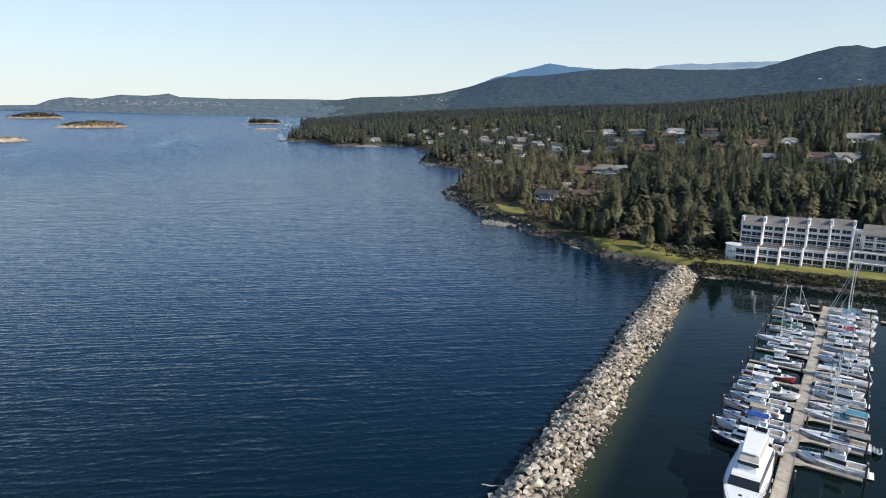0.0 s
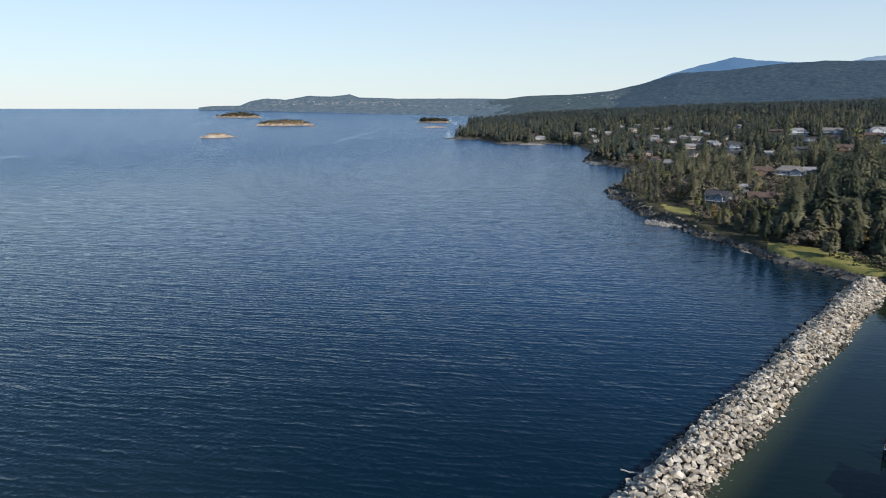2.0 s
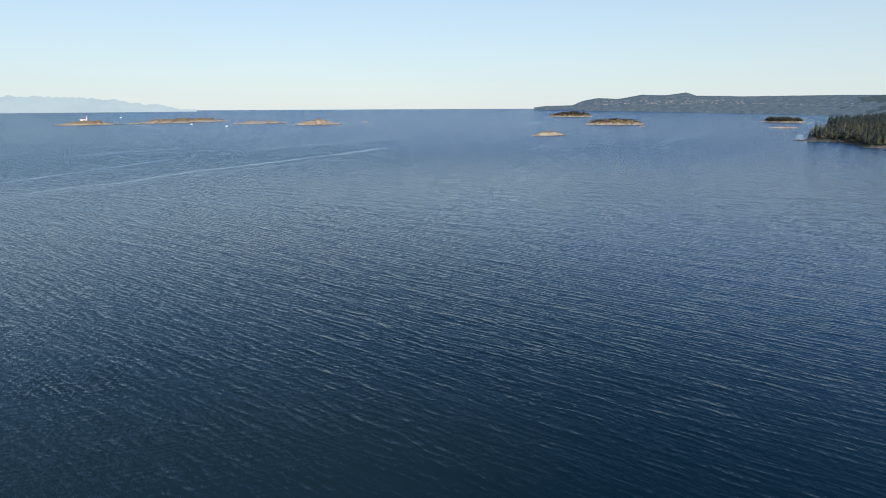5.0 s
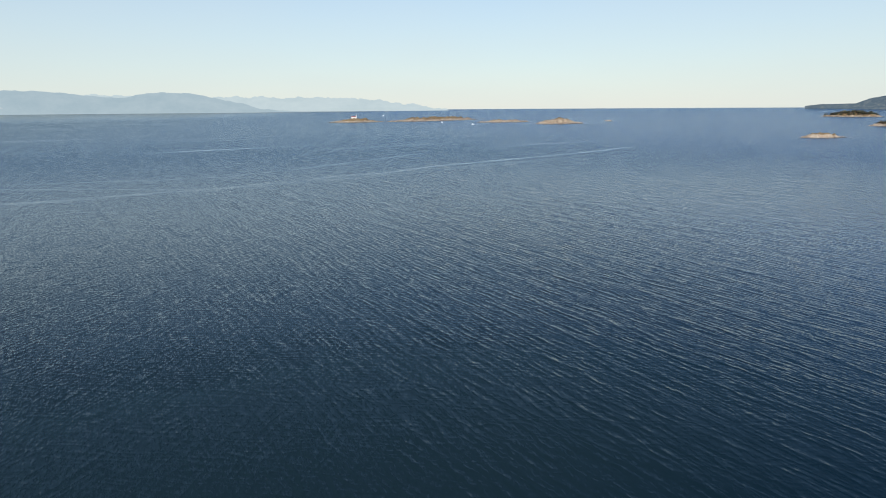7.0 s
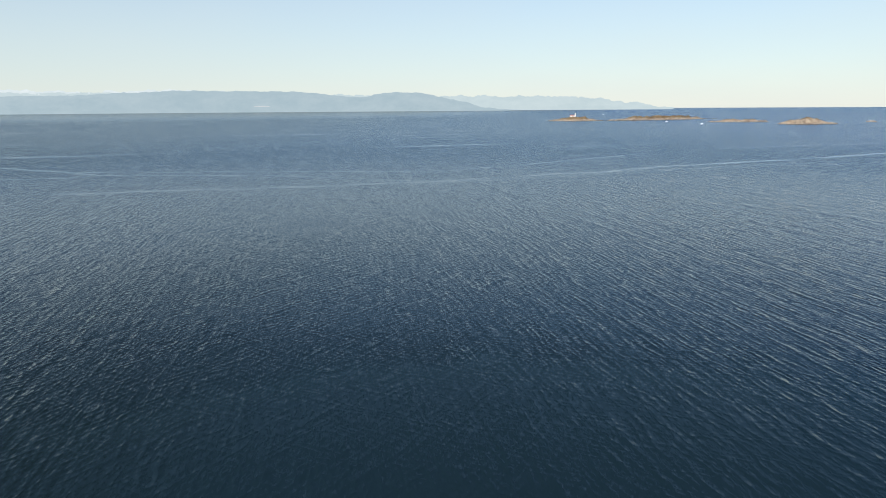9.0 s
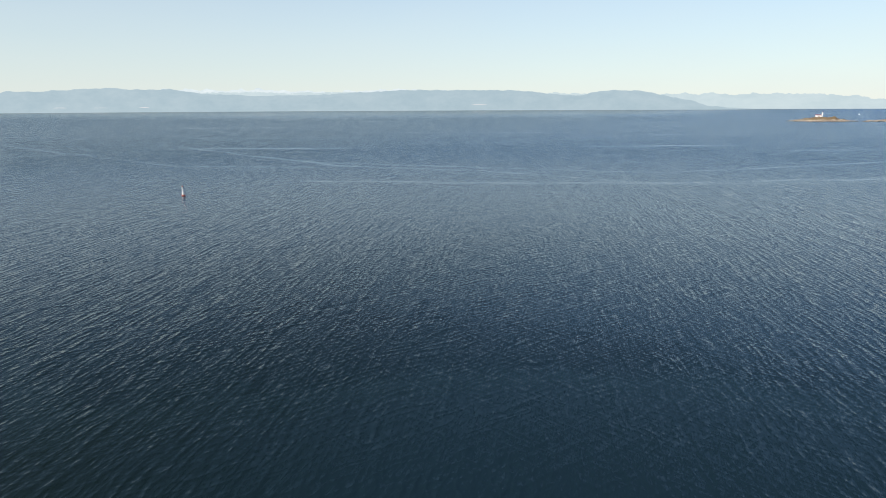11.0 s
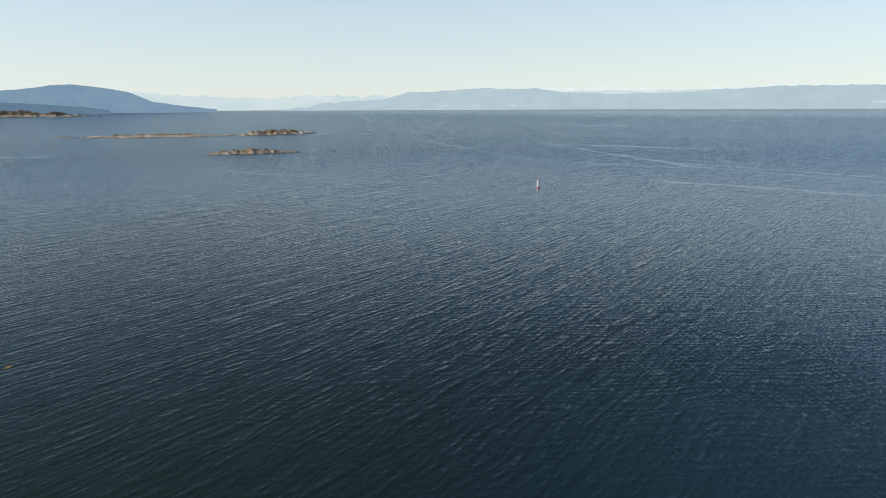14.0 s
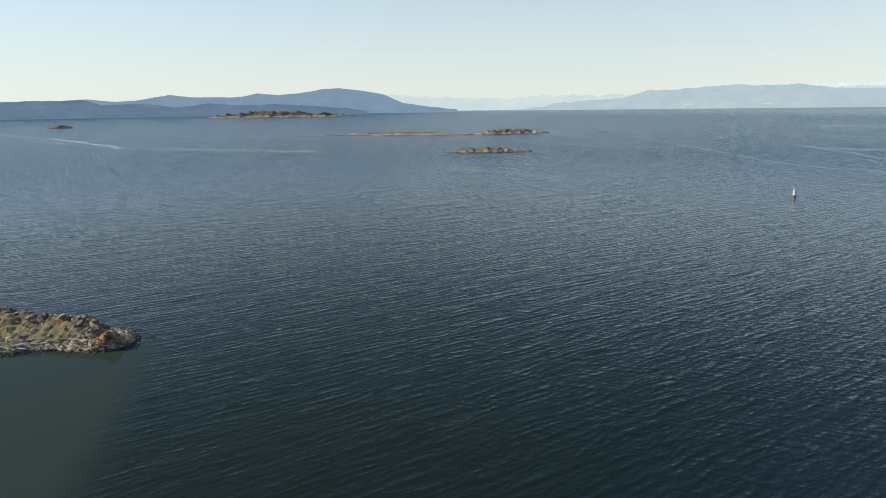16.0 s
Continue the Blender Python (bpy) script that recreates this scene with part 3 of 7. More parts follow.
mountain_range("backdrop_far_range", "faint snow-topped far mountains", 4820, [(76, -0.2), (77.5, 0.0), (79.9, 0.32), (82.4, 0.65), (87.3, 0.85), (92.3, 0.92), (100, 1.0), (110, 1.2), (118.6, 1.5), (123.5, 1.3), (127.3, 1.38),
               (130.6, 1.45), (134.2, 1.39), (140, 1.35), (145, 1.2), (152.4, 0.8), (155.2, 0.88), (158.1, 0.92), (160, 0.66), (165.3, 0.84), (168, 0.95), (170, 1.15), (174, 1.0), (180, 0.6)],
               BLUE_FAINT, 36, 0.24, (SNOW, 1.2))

# ---- islands ----
ISLE_ROCK = mat("island_rock", [(0.17, 0.13, 0.095), (0.36, 0.29, 0.215), (0.52, 0.455, 0.36)], 0.09, 0.9, 0.6, 0.9)
ISLE_GRASS = mat("island_dry_grass", [(0.12, 0.082, 0.045), (0.21, 0.145, 0.080), (0.27, 0.205, 0.12)], 0.06, 0.95, 0.4, 1.0)
ISLE_DARK = mat("tide_wet_rock", [(0.035, 0.030, 0.024), (0.075, 0.062, 0.045)], 0.2, 0.7, 0.5, 1.2)


def isle_height(u, v, x, y, seed, peak, lumps):
    """Height over an oval plan, u and v from -1 to 1."""
    q = np.sqrt(u * u + v * v)
    edge = 1 - q + fbm(x * lumps, y * lumps, seed, 4, 0.55) * 0.32
    return 1.12 * peak * (smooth01(edge * 1.25) ** 1.05 * (0.62 + 0.5 * fbm(x * lumps * 1.3 + 40, y * lumps * 1.3, seed + 3, 4))) - 0.6


def island(name, label, x0, y0, x1, y1, width, peak, seed, cap=0.35, lumps=None):
    """A low islet from one end to the other."""
    L = math.hypot(x1 - x0, y1 - y0) / 2 * 1.12
    W = width / 2
    cx_, cy_ = (x0 + x1) / 2, (y0 + y1) / 2
    ang = math.atan2(y1 - y0, x1 - x0)
    nu, nv = 110, 44
    Ug, Vg = np.meshgrid(np.linspace(-1.15, 1.15, nu), np.linspace(-1.15, 1.15, nv), indexing="ij")
    lx, ly = Ug * L, Vg * W
    k = lumps or 2.6 / max(W, 12)
    z = isle_height(Ug, Vg, lx, ly, seed, peak, k)
    xw = cx_ + lx * math.cos(ang) - ly * math.sin(ang)
    yw = cy_ + lx * math.sin(ang) + ly * math.cos(ang)
    zw = z + sea_z(np.hypot(xw, yw))
    f = grid_faces(nu, nv)
    fz = z.ravel()[f].mean(1)
    keep_ = z.ravel()[f].max(1) > -0.55
    nzl = fbm(lx.ravel()[f].mean(1) * k * 2, ly.ravel()[f].mean(1) * k * 2, seed + 7, 3)
    idx = np.where(fz + nzl * 0.6 < 0.3 + 0.02 * peak, 2, np.where(fz / peak + nzl * 0.25 > cap, 1, 0))
    ob = new(name, mesh_from(name, np.stack([xw, yw, zw], -1).reshape(-1, 3), f[keep_], [ISLE_ROCK, ISLE_GRASS, ISLE_DARK], idx[keep_], smooth=False))
    tagged(ob, label, "island", kind="structure")
    ok = (z.ravel() > peak * 0.28)
    pts = np.stack([xw, yw, zw], -1).reshape(-1, 3)[ok]
    return ob, pts


BARE = "low bare rocky islet with dry brown grass"
ISLES = {}
for key, label, x0, y0, x1, y1, w, pk, cap in (
    ("wooded_near", "low islet with brown scrub and bushes", -1438, 1549, -1307, 1726, 86, 21.0, 0.3),
    ("wooded_far", "dark wooded islet with a pale rock rim", -2329, 2271, -2149, 2393, 104, 23.2, 0.2),
    ("skerry", BARE, -971, 895, -952, 980, 42, 9.9, 0.62),
    ("reef", "small low rock in the sea", -1204, 1531, -1177, 1546, 11, 3.7, 0.9),
    ("wooded_strip", "dark wooded islet near the shore", -1215, 2218, -1055, 2243, 73, 13.4, 0.2),
    ("strip_reef", BARE, -900, 1673, -835, 1734, 25, 6.2, 0.7),
    ("ochre_rock", "steep ochre rock islet", -2044, 815, -2051, 983, 86, 20.9, 0.75),
    ("ochre_low", BARE, -2298, 680, -2314, 895, 61, 12.2, 0.7),
    ("long_isle", "long low islet with brown grass and scrub", -2524, 364, -2741, 822, 108, 19.2, 0.4),
    ("light_isle", "low grassy islet that carries a lighthouse", -2532, 143, -2541, 352, 97, 18.2, 0.35),
    ("pale_rock", "small pale rock in the sea", -2247, 1172, -2218, 1203, 15, 4.9, 0.95),
    ("near_reef", BARE, -178, -836, -298, -803, 30, 7.4, 0.45),
    ("far_reef_low", "low brown rocky reef", -76, -1452, -384, -1337, 60, 7.5, 0.5),
    ("far_reef_high", "low brown grassy islet", -372, -1334, -556, -1358, 55, 12.4, 0.35),
    ("dark_reef", "dark rock awash", -64, -1538, -94, -1520, 9, 2.5, 0.9),
    ("dark_reef_b", "dark rock awash", -670, -1369, -712, -1349, 9, 2.5, 0.9),
    ("dark_reef_c", "dark rock awash", -337, -806, -350, -801, 4, 1.5, 0.9),
    ("dark_isle", "long dark wooded island", 459, -3779, -369, -3648, 167, 37.8, 0.25),
    ("lone_rock", "brown rock islet with a dark end", 794, -2438, 717, -2481, 41, 12.1, 0.5),
):
    ISLES[key] = island("islet", label, x0, y0, x1, y1, w, pk, sum(map(ord, key)), cap)[1]

# ---- breakwater of quarried boulders ----
BOULDER = mat("quarried_boulder", [(0.20, 0.17, 0.13), (0.44, 0.385, 0.30), (0.72, 0.64, 0.52)], 0.6, 0.9, 0.7, 5.0, vary="object", amount=0.33)
BOULDER_LOOSE = mat("boulder_pile", [(0.20, 0.17, 0.13), (0.44, 0.385, 0.30), (0.72, 0.64, 0.52)], 0.6, 0.9, 0.7, 5.0, vary="island", amount=0.36)
BOULDER_RUST = mat("rust_stained_boulder", [(0.34, 0.22, 0.10), (0.44, 0.33, 0.20)], 0.8, 0.9, 0.7, 5.0)
BOULDER_WET = mat("weed_dark_boulder", [(0.035, 0.033, 0.028), (0.085, 0.078, 0.06)], 0.8, 0.75, 0.6, 5.0, vary="island", amount=0.3)
RUBBLE = mat("tan_rubble", [(0.20, 0.165, 0.115), (0.33, 0.28, 0.20)], 0.8, 0.9, 0.5, 6, vary="island", amount=0.35)
# dark sheet under the stones: the shade of their gaps as a colour
MOUND = mat("mound_gap_shade", [(0.035, 0.032, 0.027), (0.075, 0.068, 0.058)], 0.8, 0.95, 0.8, 3.0)


def boulder_mesh(seed, points=13):
    """One angular quarry stone about a metre across."""
    rng = random.Random(seed)
    bm = bmesh.new()
    for _ in range(points):
        v = Vector((rng.gauss(0, 1), rng.gauss(0, 1), rng.gauss(0, 1))).normalized() * rng.uniform(0.42, 0.56)
        bm.verts.new((v.x * 1.15, v.y * 0.95, v.z * 0.8))
    r = bmesh.ops.convex_hull(bm, input=bm.verts)
    bmesh.ops.delete(bm, geom=[v for v in bm.verts if not v.link_faces], context="VERTS")
    bmesh.ops.dissolve_limit(bm, angle_limit=0.2, verts=bm.verts, edges=bm.edges)
    bmesh.ops.triangulate(bm, faces=bm.faces)
    bmesh.ops.recalc_face_normals(bm, faces=bm.faces)
    me = bpy.data.meshes.new("boulder")
    bm.to_mesh(me)
    bm.free()
    return me


STONES = [boulder_mesh(500 + i) for i in range(10)]
STONE_ARRAYS = []
for me in STONES:
    v = np.empty(len(me.vertices) * 3)
    me.vertices.foreach_get("co", v)
    STONE_ARRAYS.append((v.reshape(-1, 3), np.array([p.vertices[:] for p in me.polygons])))


def turn(ax, ay, az):
    return np.array(Euler((ax, ay, az)).to_matrix())


def pile(name, spots, materials, label, category, rng, kind="stuff"):
    """Many loose stones joined in one mesh; spots: x, y, z, size, material."""
    V, F, I, n = [], [], [], 0
    for x, y, z, s, k in spots:
        v, f = STONE_ARRAYS[rng.randrange(len(STONE_ARRAYS))]
        m = turn(rng.uniform(-0.5, 0.5), rng.uniform(-0.5, 0.5), rng.uniform(0, 6.28)) * (s * np.array([rng.uniform(0.8, 1.25), 1, rng.uniform(0.75, 1.1)]))
        V.append(v @ m.T + (x, y, z))
        F.append(f + n)
        I += [k] * len(f)
        n += len(v)
    ob = new(name, mesh_from(name, np.vstack(V), np.vstack(F), materials, I))
    if label:
        tagged(ob, label, category, kind=kind)
    return ob


MOLE_A, MOLE_B = Vector((-15.0, 56.5)), Vector((44.0, 249.0))
mole_dir = (MOLE_B - MOLE_A).normalized()
mole_left = Vector((-mole_dir.y, mole_dir.x))
mole_len = (MOLE_B - MOLE_A).length


def mole_height(q, s):
    """Height of the mound across (q, metres to the left of its axis) at the run s."""
    half = 5.4 + 0.5 * math.sin(s * 0.11) + 0.4 * math.sin(s * 0.043 + 1)
    crest = 3.1 + 0.35 * math.sin(s * 0.17)
    k = max(0.0, (abs(q) - 1.1) / (half - 1.1))
    return crest * (1 - k) if k < 1 else -1.5 * (k - 1) * 2


nS, nQ = 110, 15
pts = []
for i in range(nS):
    for j in range(nQ):
        s, q = mole_len * i / (nS - 1), -7.5 + 15 * j / (nQ - 1)
        p = MOLE_A + mole_dir * s + mole_left * q
        pts.append((p.x, p.y, mole_height(q, s) - 0.85))
mole = thing("breakwater", pose(0, 0, 0), "long mound of pale grey quarried boulders", "breakwater")
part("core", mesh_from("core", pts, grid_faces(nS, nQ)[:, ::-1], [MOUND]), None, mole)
rng = random.Random(41)
spots, singles = [], []
s = 0.0
while s < mole_len + 2:
    q = -6.6 + rng.uniform(0, 0.6)
    while q < 6.6:
        size = rng.choice((0.5, 0.7, 0.9, 1.15, 1.65)) * rng.uniform(0.85, 1.15)
        p = MOLE_A + mole_dir * (s + rng.uniform(-0.5, 0.5)) + mole_left * q
        z = mole_height(q, s) + rng.uniform(-0.45, 0.35)
        if z > -0.75:
            wet = z < 0.45 and (q > 0 or rng.random() < 0.4)
            near = 34 < s < 46 and z > 0.2
            if near and len(singles) < 300:
                singles.append((p.x, p.y, z, size, wet))
            else:
                spots.append((p.x, p.y, z, size, 2 if wet else (1 if rng.random() < 0.035 else 0)))
                if rng.random() < 0.6:
                    spots.append((p.x + rng.uniform(-0.7, 0.7), p.y + rng.uniform(-0.7, 0.7), z + rng.uniform(-0.1, 0.25), size * 0.5, 2 if wet else 0))
        q += size * 0.74
    for _ in range(5):
        q = -rng.uniform(4.2, 6.8)
        p = MOLE_A + mole_dir * (s + rng.uniform(-0.5, 0.5)) + mole_left * q
        spots.append((p.x, p.y, max(-0.25, mole_height(q, s)) + rng.uniform(-0.1, 0.12), rng.uniform(0.3, 0.7), 3))
    s += 0.76
loose = pile("boulder_stuff", spots, [BOULDER_LOOSE, BOULDER_RUST, BOULDER_WET, RUBBLE], "", "", rng)
loose.parent = mole
loose["kind"] = "stuff"

# a bleached drift pole that sticks out of the stones
DRIFT = mat("bleached_driftwood", [(0.38, 0.34, 0.29), (0.55, 0.51, 0.45)], 2.0, 0.85, 0.5, 12, stretch=(1, 1, 1))


def drift_log(x, y, z, length, radius, yaw, pitch=0.0, label="bleached driftwood log stranded on rocks"):
    bm = bmesh.new()
    n = 6
    tube(bm, [(length * (i / n - 0.5), 0.05 * length * math.sin(i * 1.3 + x) * 0.3, 0.02 * length * math.sin(i * 2.1 + y)) for i in range(n + 1)], radius, radius * 0.6, 7)
    ob = part("driftwood_log", bm, DRIFT, None)
    ob.matrix_world = pose(x, y, z, 0, pitch, yaw)
    return tagged(ob, label, "driftwood", "driftwood logs")


drift_log(-9.8, 94.4, 0.35, 4.4, 0.13, 3, 0, "bleached drift pole poking out of the breakwater")
drift_log(4.0, 130.5, 2.2, 4.2, 0.10, 50, 6)
drift_log(2.5, 128.5, 2.0, 3.4, 0.09, 62, 4)

# ---- marina ----
WOOD_DOCK = mat("weathered_dock_boards", [(0.36, 0.31, 0.245), (0.48, 0.425, 0.345), (0.57, 0.515, 0.43)], 0.7, 0.85, 0.5, 9, stretch=(1, 1, 1))
WOOD_EDGE = mat("dock_edge_timber", [(0.22, 0.18, 0.14), (0.36, 0.31, 0.25)], 1.5, 0.85, 0.4, 10)
FLOAT = mat("dark_dock_float", [(0.02, 0.02, 0.02), (0.045, 0.042, 0.038)], 1.5, 0.8, 0.3, 6)
PILE_WOOD = mat("tarred_pile", [(0.045, 0.028, 0.02), (0.10, 0.06, 0.04)], 1.5, 0.8, 0.5, 10)
PILE_CAP = mat("pile_cap", [(0.45, 0.45, 0.44), (0.62, 0.62, 0.6)], 2, 0.6)
DOCK_O, DOCK_AX, DOCK_L = Vector((35.8, 100.5)), Vector((0.3827, 0.9239)), Vector((-0.9239, 0.3827))
DOCK_YAW = math.degrees(math.atan2(DOCK_AX.y, DOCK_AX.x))


def dock_xy(s, p):
    return DOCK_O + DOCK_AX * s + DOCK_L * p


def deck_thing(name, s, p, length, width, yaw, label, gap=2.4):
    """A floating walkway of planked sections along its own x."""
    xy = dock_xy(s, p)
    th = thing(name, pose(xy.x, xy.y, 0, 0, 0, yaw), label, "dock", "docks")
    x = 0.0
    while x < length - 0.01:
        e = min(x + gap, length)
        part("deck_section", boxed(x + 0.015, e - 0.015, -width / 2 + 0.1, width / 2 - 0.1, 0.42, 0.5), WOOD_DOCK, th)
        x = e
    for sgn in (-1, 1):
        y = sgn * (width / 2 - 0.05)
        part("edge_beam", boxed(0, length, y - 0.09, y + 0.09, 0.28, 0.56, 0.02), WOOD_EDGE, th)
    part("float", boxed(0.1, length - 0.1, -width / 2 + 0.15, width / 2 - 0.15, -0.3, 0.41), FLOAT, th)
    return th


def piling(x, y, height=4.0, label="dark tarred timber pile with a pale cap beside a dock"):
    th = thing("piling", pose(x, y, 0), label, "piling", "marina piles")
    bm = bmesh.new()
    tube(bm, [(0, 0, -1.0), (0, 0, height * 0.5), (0.03, 0, height)], 0.19, 0.165, 9)
    part("pole", bm, PILE_WOOD, th, smooth=False)
    bm = bmesh.new()
    tube(bm, [(0.03, 0, height - 0.03), (0.03, 0, height + 0.06), (0.03, 0, height + 0.3)], 0.20, 0.03, 9)
    part("cap", bm, PILE_CAP, th, "pale conical cap")
    return th


deck_thing("main_dock", -26, 0, 151, 2.2, DOCK_YAW, "long weathered timber dock floating in the marina", 3.0)
deck_thing("head_dock", 123.5, 4.6, 3.0, 2.0, DOCK_YAW - 90, "short timber dock end", 1.5)
deck_thing("head_dock", 124.0, -1.12, 5.5, 3.0, DOCK_YAW - 90, "broad timber dock head", 2.6)
deck_thing("gangway_dock", 117, -14.5, 26, 1.6, DOCK_YAW - 90, "narrow timber dock towards the far basin", 3.0)
LEFT_S = [17.4, 28.2, 39.2, 50.3, 61.3, 71.6, 83.0, 94.0, 104.8, 115.6]
RIGHT_S = [14.1, 24.0, 34.2, 45.6, 57.0, 65.6, 79.0, 88.0, 97.0, 106.0, 115.0]
TAPER = "timber finger dock beside moored boats"
for s in LEFT_S:
    th = deck_thing("finger_dock", s, 1.12, 12.3, 1.15, DOCK_YAW + 90, TAPER, 3.0)
    bm = bmesh.new()
    vs = [bm.verts.new(c) for c in ((0, -1.6, 0.50), (1.7, -0.6, 0.50), (1.7, 0.6, 0.50), (0, 1.6, 0.50))]
    bm.faces.new(vs)
    g_ = bmesh.ops.extrude_face_region(bm, geom=bm.faces[:])
    bmesh.ops.translate(bm, vec=(0, 0, 0.035), verts=[v for v in g_["geom"] if isinstance(v, bmesh.types.BMVert)])
    part("gusset", bm, WOOD_DOCK, th)
    xy = dock_xy(s + 0.2, 13.75)
    piling(xy.x, xy.y, 3.7)
for s in RIGHT_S:
    th = deck_thing("finger_dock", s, -1.12, 10.3, 1.15, DOCK_YAW - 90, TAPER, 2.5)
    bm = bmesh.new()
    vs = [bm.verts.new(c) for c in ((0, -1.6, 0.50), (1.7, -0.6, 0.50), (1.7, 0.6, 0.50), (0, 1.6, 0.50))]
    bm.faces.new(vs)
    g_ = bmesh.ops.extrude_face_region(bm, geom=bm.faces[:])
    bmesh.ops.translate(bm, vec=(0, 0, 0.035), verts=[v for v in g_["geom"] if isinstance(v, bmesh.types.BMVert)])
    part("gusset", bm, WOOD_DOCK, th)
    xy = dock_xy(s + 0.1, -11.75)
    piling(xy.x, xy.y, 3.7)
for s, p in ((-8, -1.7), (6, -1.7), (-2, 1.7), (11, 1.65), (30, -1.7), (60, 1.7), (90, -1.7), (120, 1.7), (122, -8), (117, -22)):
    xy = dock_xy(s, p)
    piling(xy.x, xy.y, 2.9 if p > -3 else 3.6)

# ---- boats ----
GEL = mat("white_gelcoat", [(0.84, 0.84, 0.83), (0.90, 0.90, 0.89)], 0.5, 0.28, 0, 4, fine=0.04)
GEL_CREAM = mat("cream_gelcoat", [(0.66, 0.62, 0.53), (0.74, 0.70, 0.62)], 0.5, 0.32, 0, 4, fine=0.05)
GEL_NAVY = mat("navy_gelcoat", [(0.012, 0.018, 0.04), (0.02, 0.03, 0.06)], 0.5, 0.25, 0, 4, fine=0.1)
GEL_GREY = mat("grey_gelcoat", [(0.40, 0.43, 0.46), (0.48, 0.51, 0.54)], 0.5, 0.32, 0, 4, fine=0.05)
GEL_RED = mat("red_gelcoat", [(0.28, 0.04, 0.035), (0.36, 0.07, 0.05)], 0.5, 0.35, 0, 4, fine=0.1)
DECK_TAN = mat("boat_deck", [(0.74, 0.73, 0.70), (0.85, 0.84, 0.81)], 1.5, 0.7, 0.2, 30)
TEAK = mat("teak_deck", [(0.26, 0.17, 0.09), (0.36, 0.25, 0.14)], 2, 0.7, 0.2, 20)
COCKPIT = mat("cockpit_sole", [(0.24, 0.215, 0.18), (0.42, 0.385, 0.33)], 1.5, 0.75, 0.2, 20)
SMOKED = glass_mat("smoked_glass")
STEEL = mat("polished_steel", [(0.55, 0.56, 0.57), (0.68, 0.69, 0.7)], 3, 0.25, 0, 4, metal=0.9)
ALLOY = mat("mast_alloy", [(0.74, 0.74, 0.73), (0.82, 0.82, 0.81)], 2, 0.35, 0, 4)
VINYL = mat("cream_vinyl", [(0.50, 0.46, 0.38), (0.62, 0.58, 0.50)], 1.2, 0.3, 0, 4, fine=0.08)
RUBBER = mat("grey_dinghy_rubber", [(0.33, 0.34, 0.35), (0.45, 0.46, 0.47)], 2, 0.6)
BLACK = mat("black_motor", [(0.012, 0.012, 0.013), (0.03, 0.03, 0.03)], 3, 0.35)
STRIPE_BLUE = mat("blue_stripe", [(0.03, 0.07, 0.22), (0.05, 0.10, 0.28)], 2, 0.35)
CANVAS = {
    "blue": mat("blue_canvas", [(0.02, 0.06, 0.28), (0.04, 0.10, 0.38)], 2, 0.85, 0.3, 9),
    "grey": mat("grey_canvas", [(0.24, 0.23, 0.21), (0.33, 0.32, 0.30)], 2, 0.85, 0.3, 9),
    "tan": mat("tan_canvas", [(0.46, 0.39, 0.28), (0.56, 0.49, 0.37)], 2, 0.85, 0.3, 9),
    "teal": mat("teal_canvas", [(0.06, 0.22, 0.30), (0.10, 0.32, 0.40)], 2, 0.85, 0.3, 9),
    "green": mat("green_canvas", [(0.02, 0.09, 0.07), (0.03, 0.13, 0.10)], 2, 0.85, 0.3, 9),
    "white": mat("white_canvas", [(0.66, 0.66, 0.64), (0.78, 0.78, 0.76)], 2, 0.85, 0.3, 9),
    "red": mat("red_canvas", [(0.36, 0.03, 0.04), (0.46, 0.06, 0.06)], 2, 0.85, 0.3, 9),
}


def hull_line(L, B, h0, h1, full, n=15):
    """Stations from stern to bow: x, half breadth at the rail, rail height."""
    out = []
    for i in range(n):
        t = i / (n - 1)
        w = 0.84 + 0.16 * min(1, t / 0.35) if t < 0.45 else max(0.0, 1 - ((t - 0.45) / 0.55) ** full)
        out.append((L * (t - 0.5), B / 2 * w, h0 + (h1 - h0) * t ** 2))
    return out


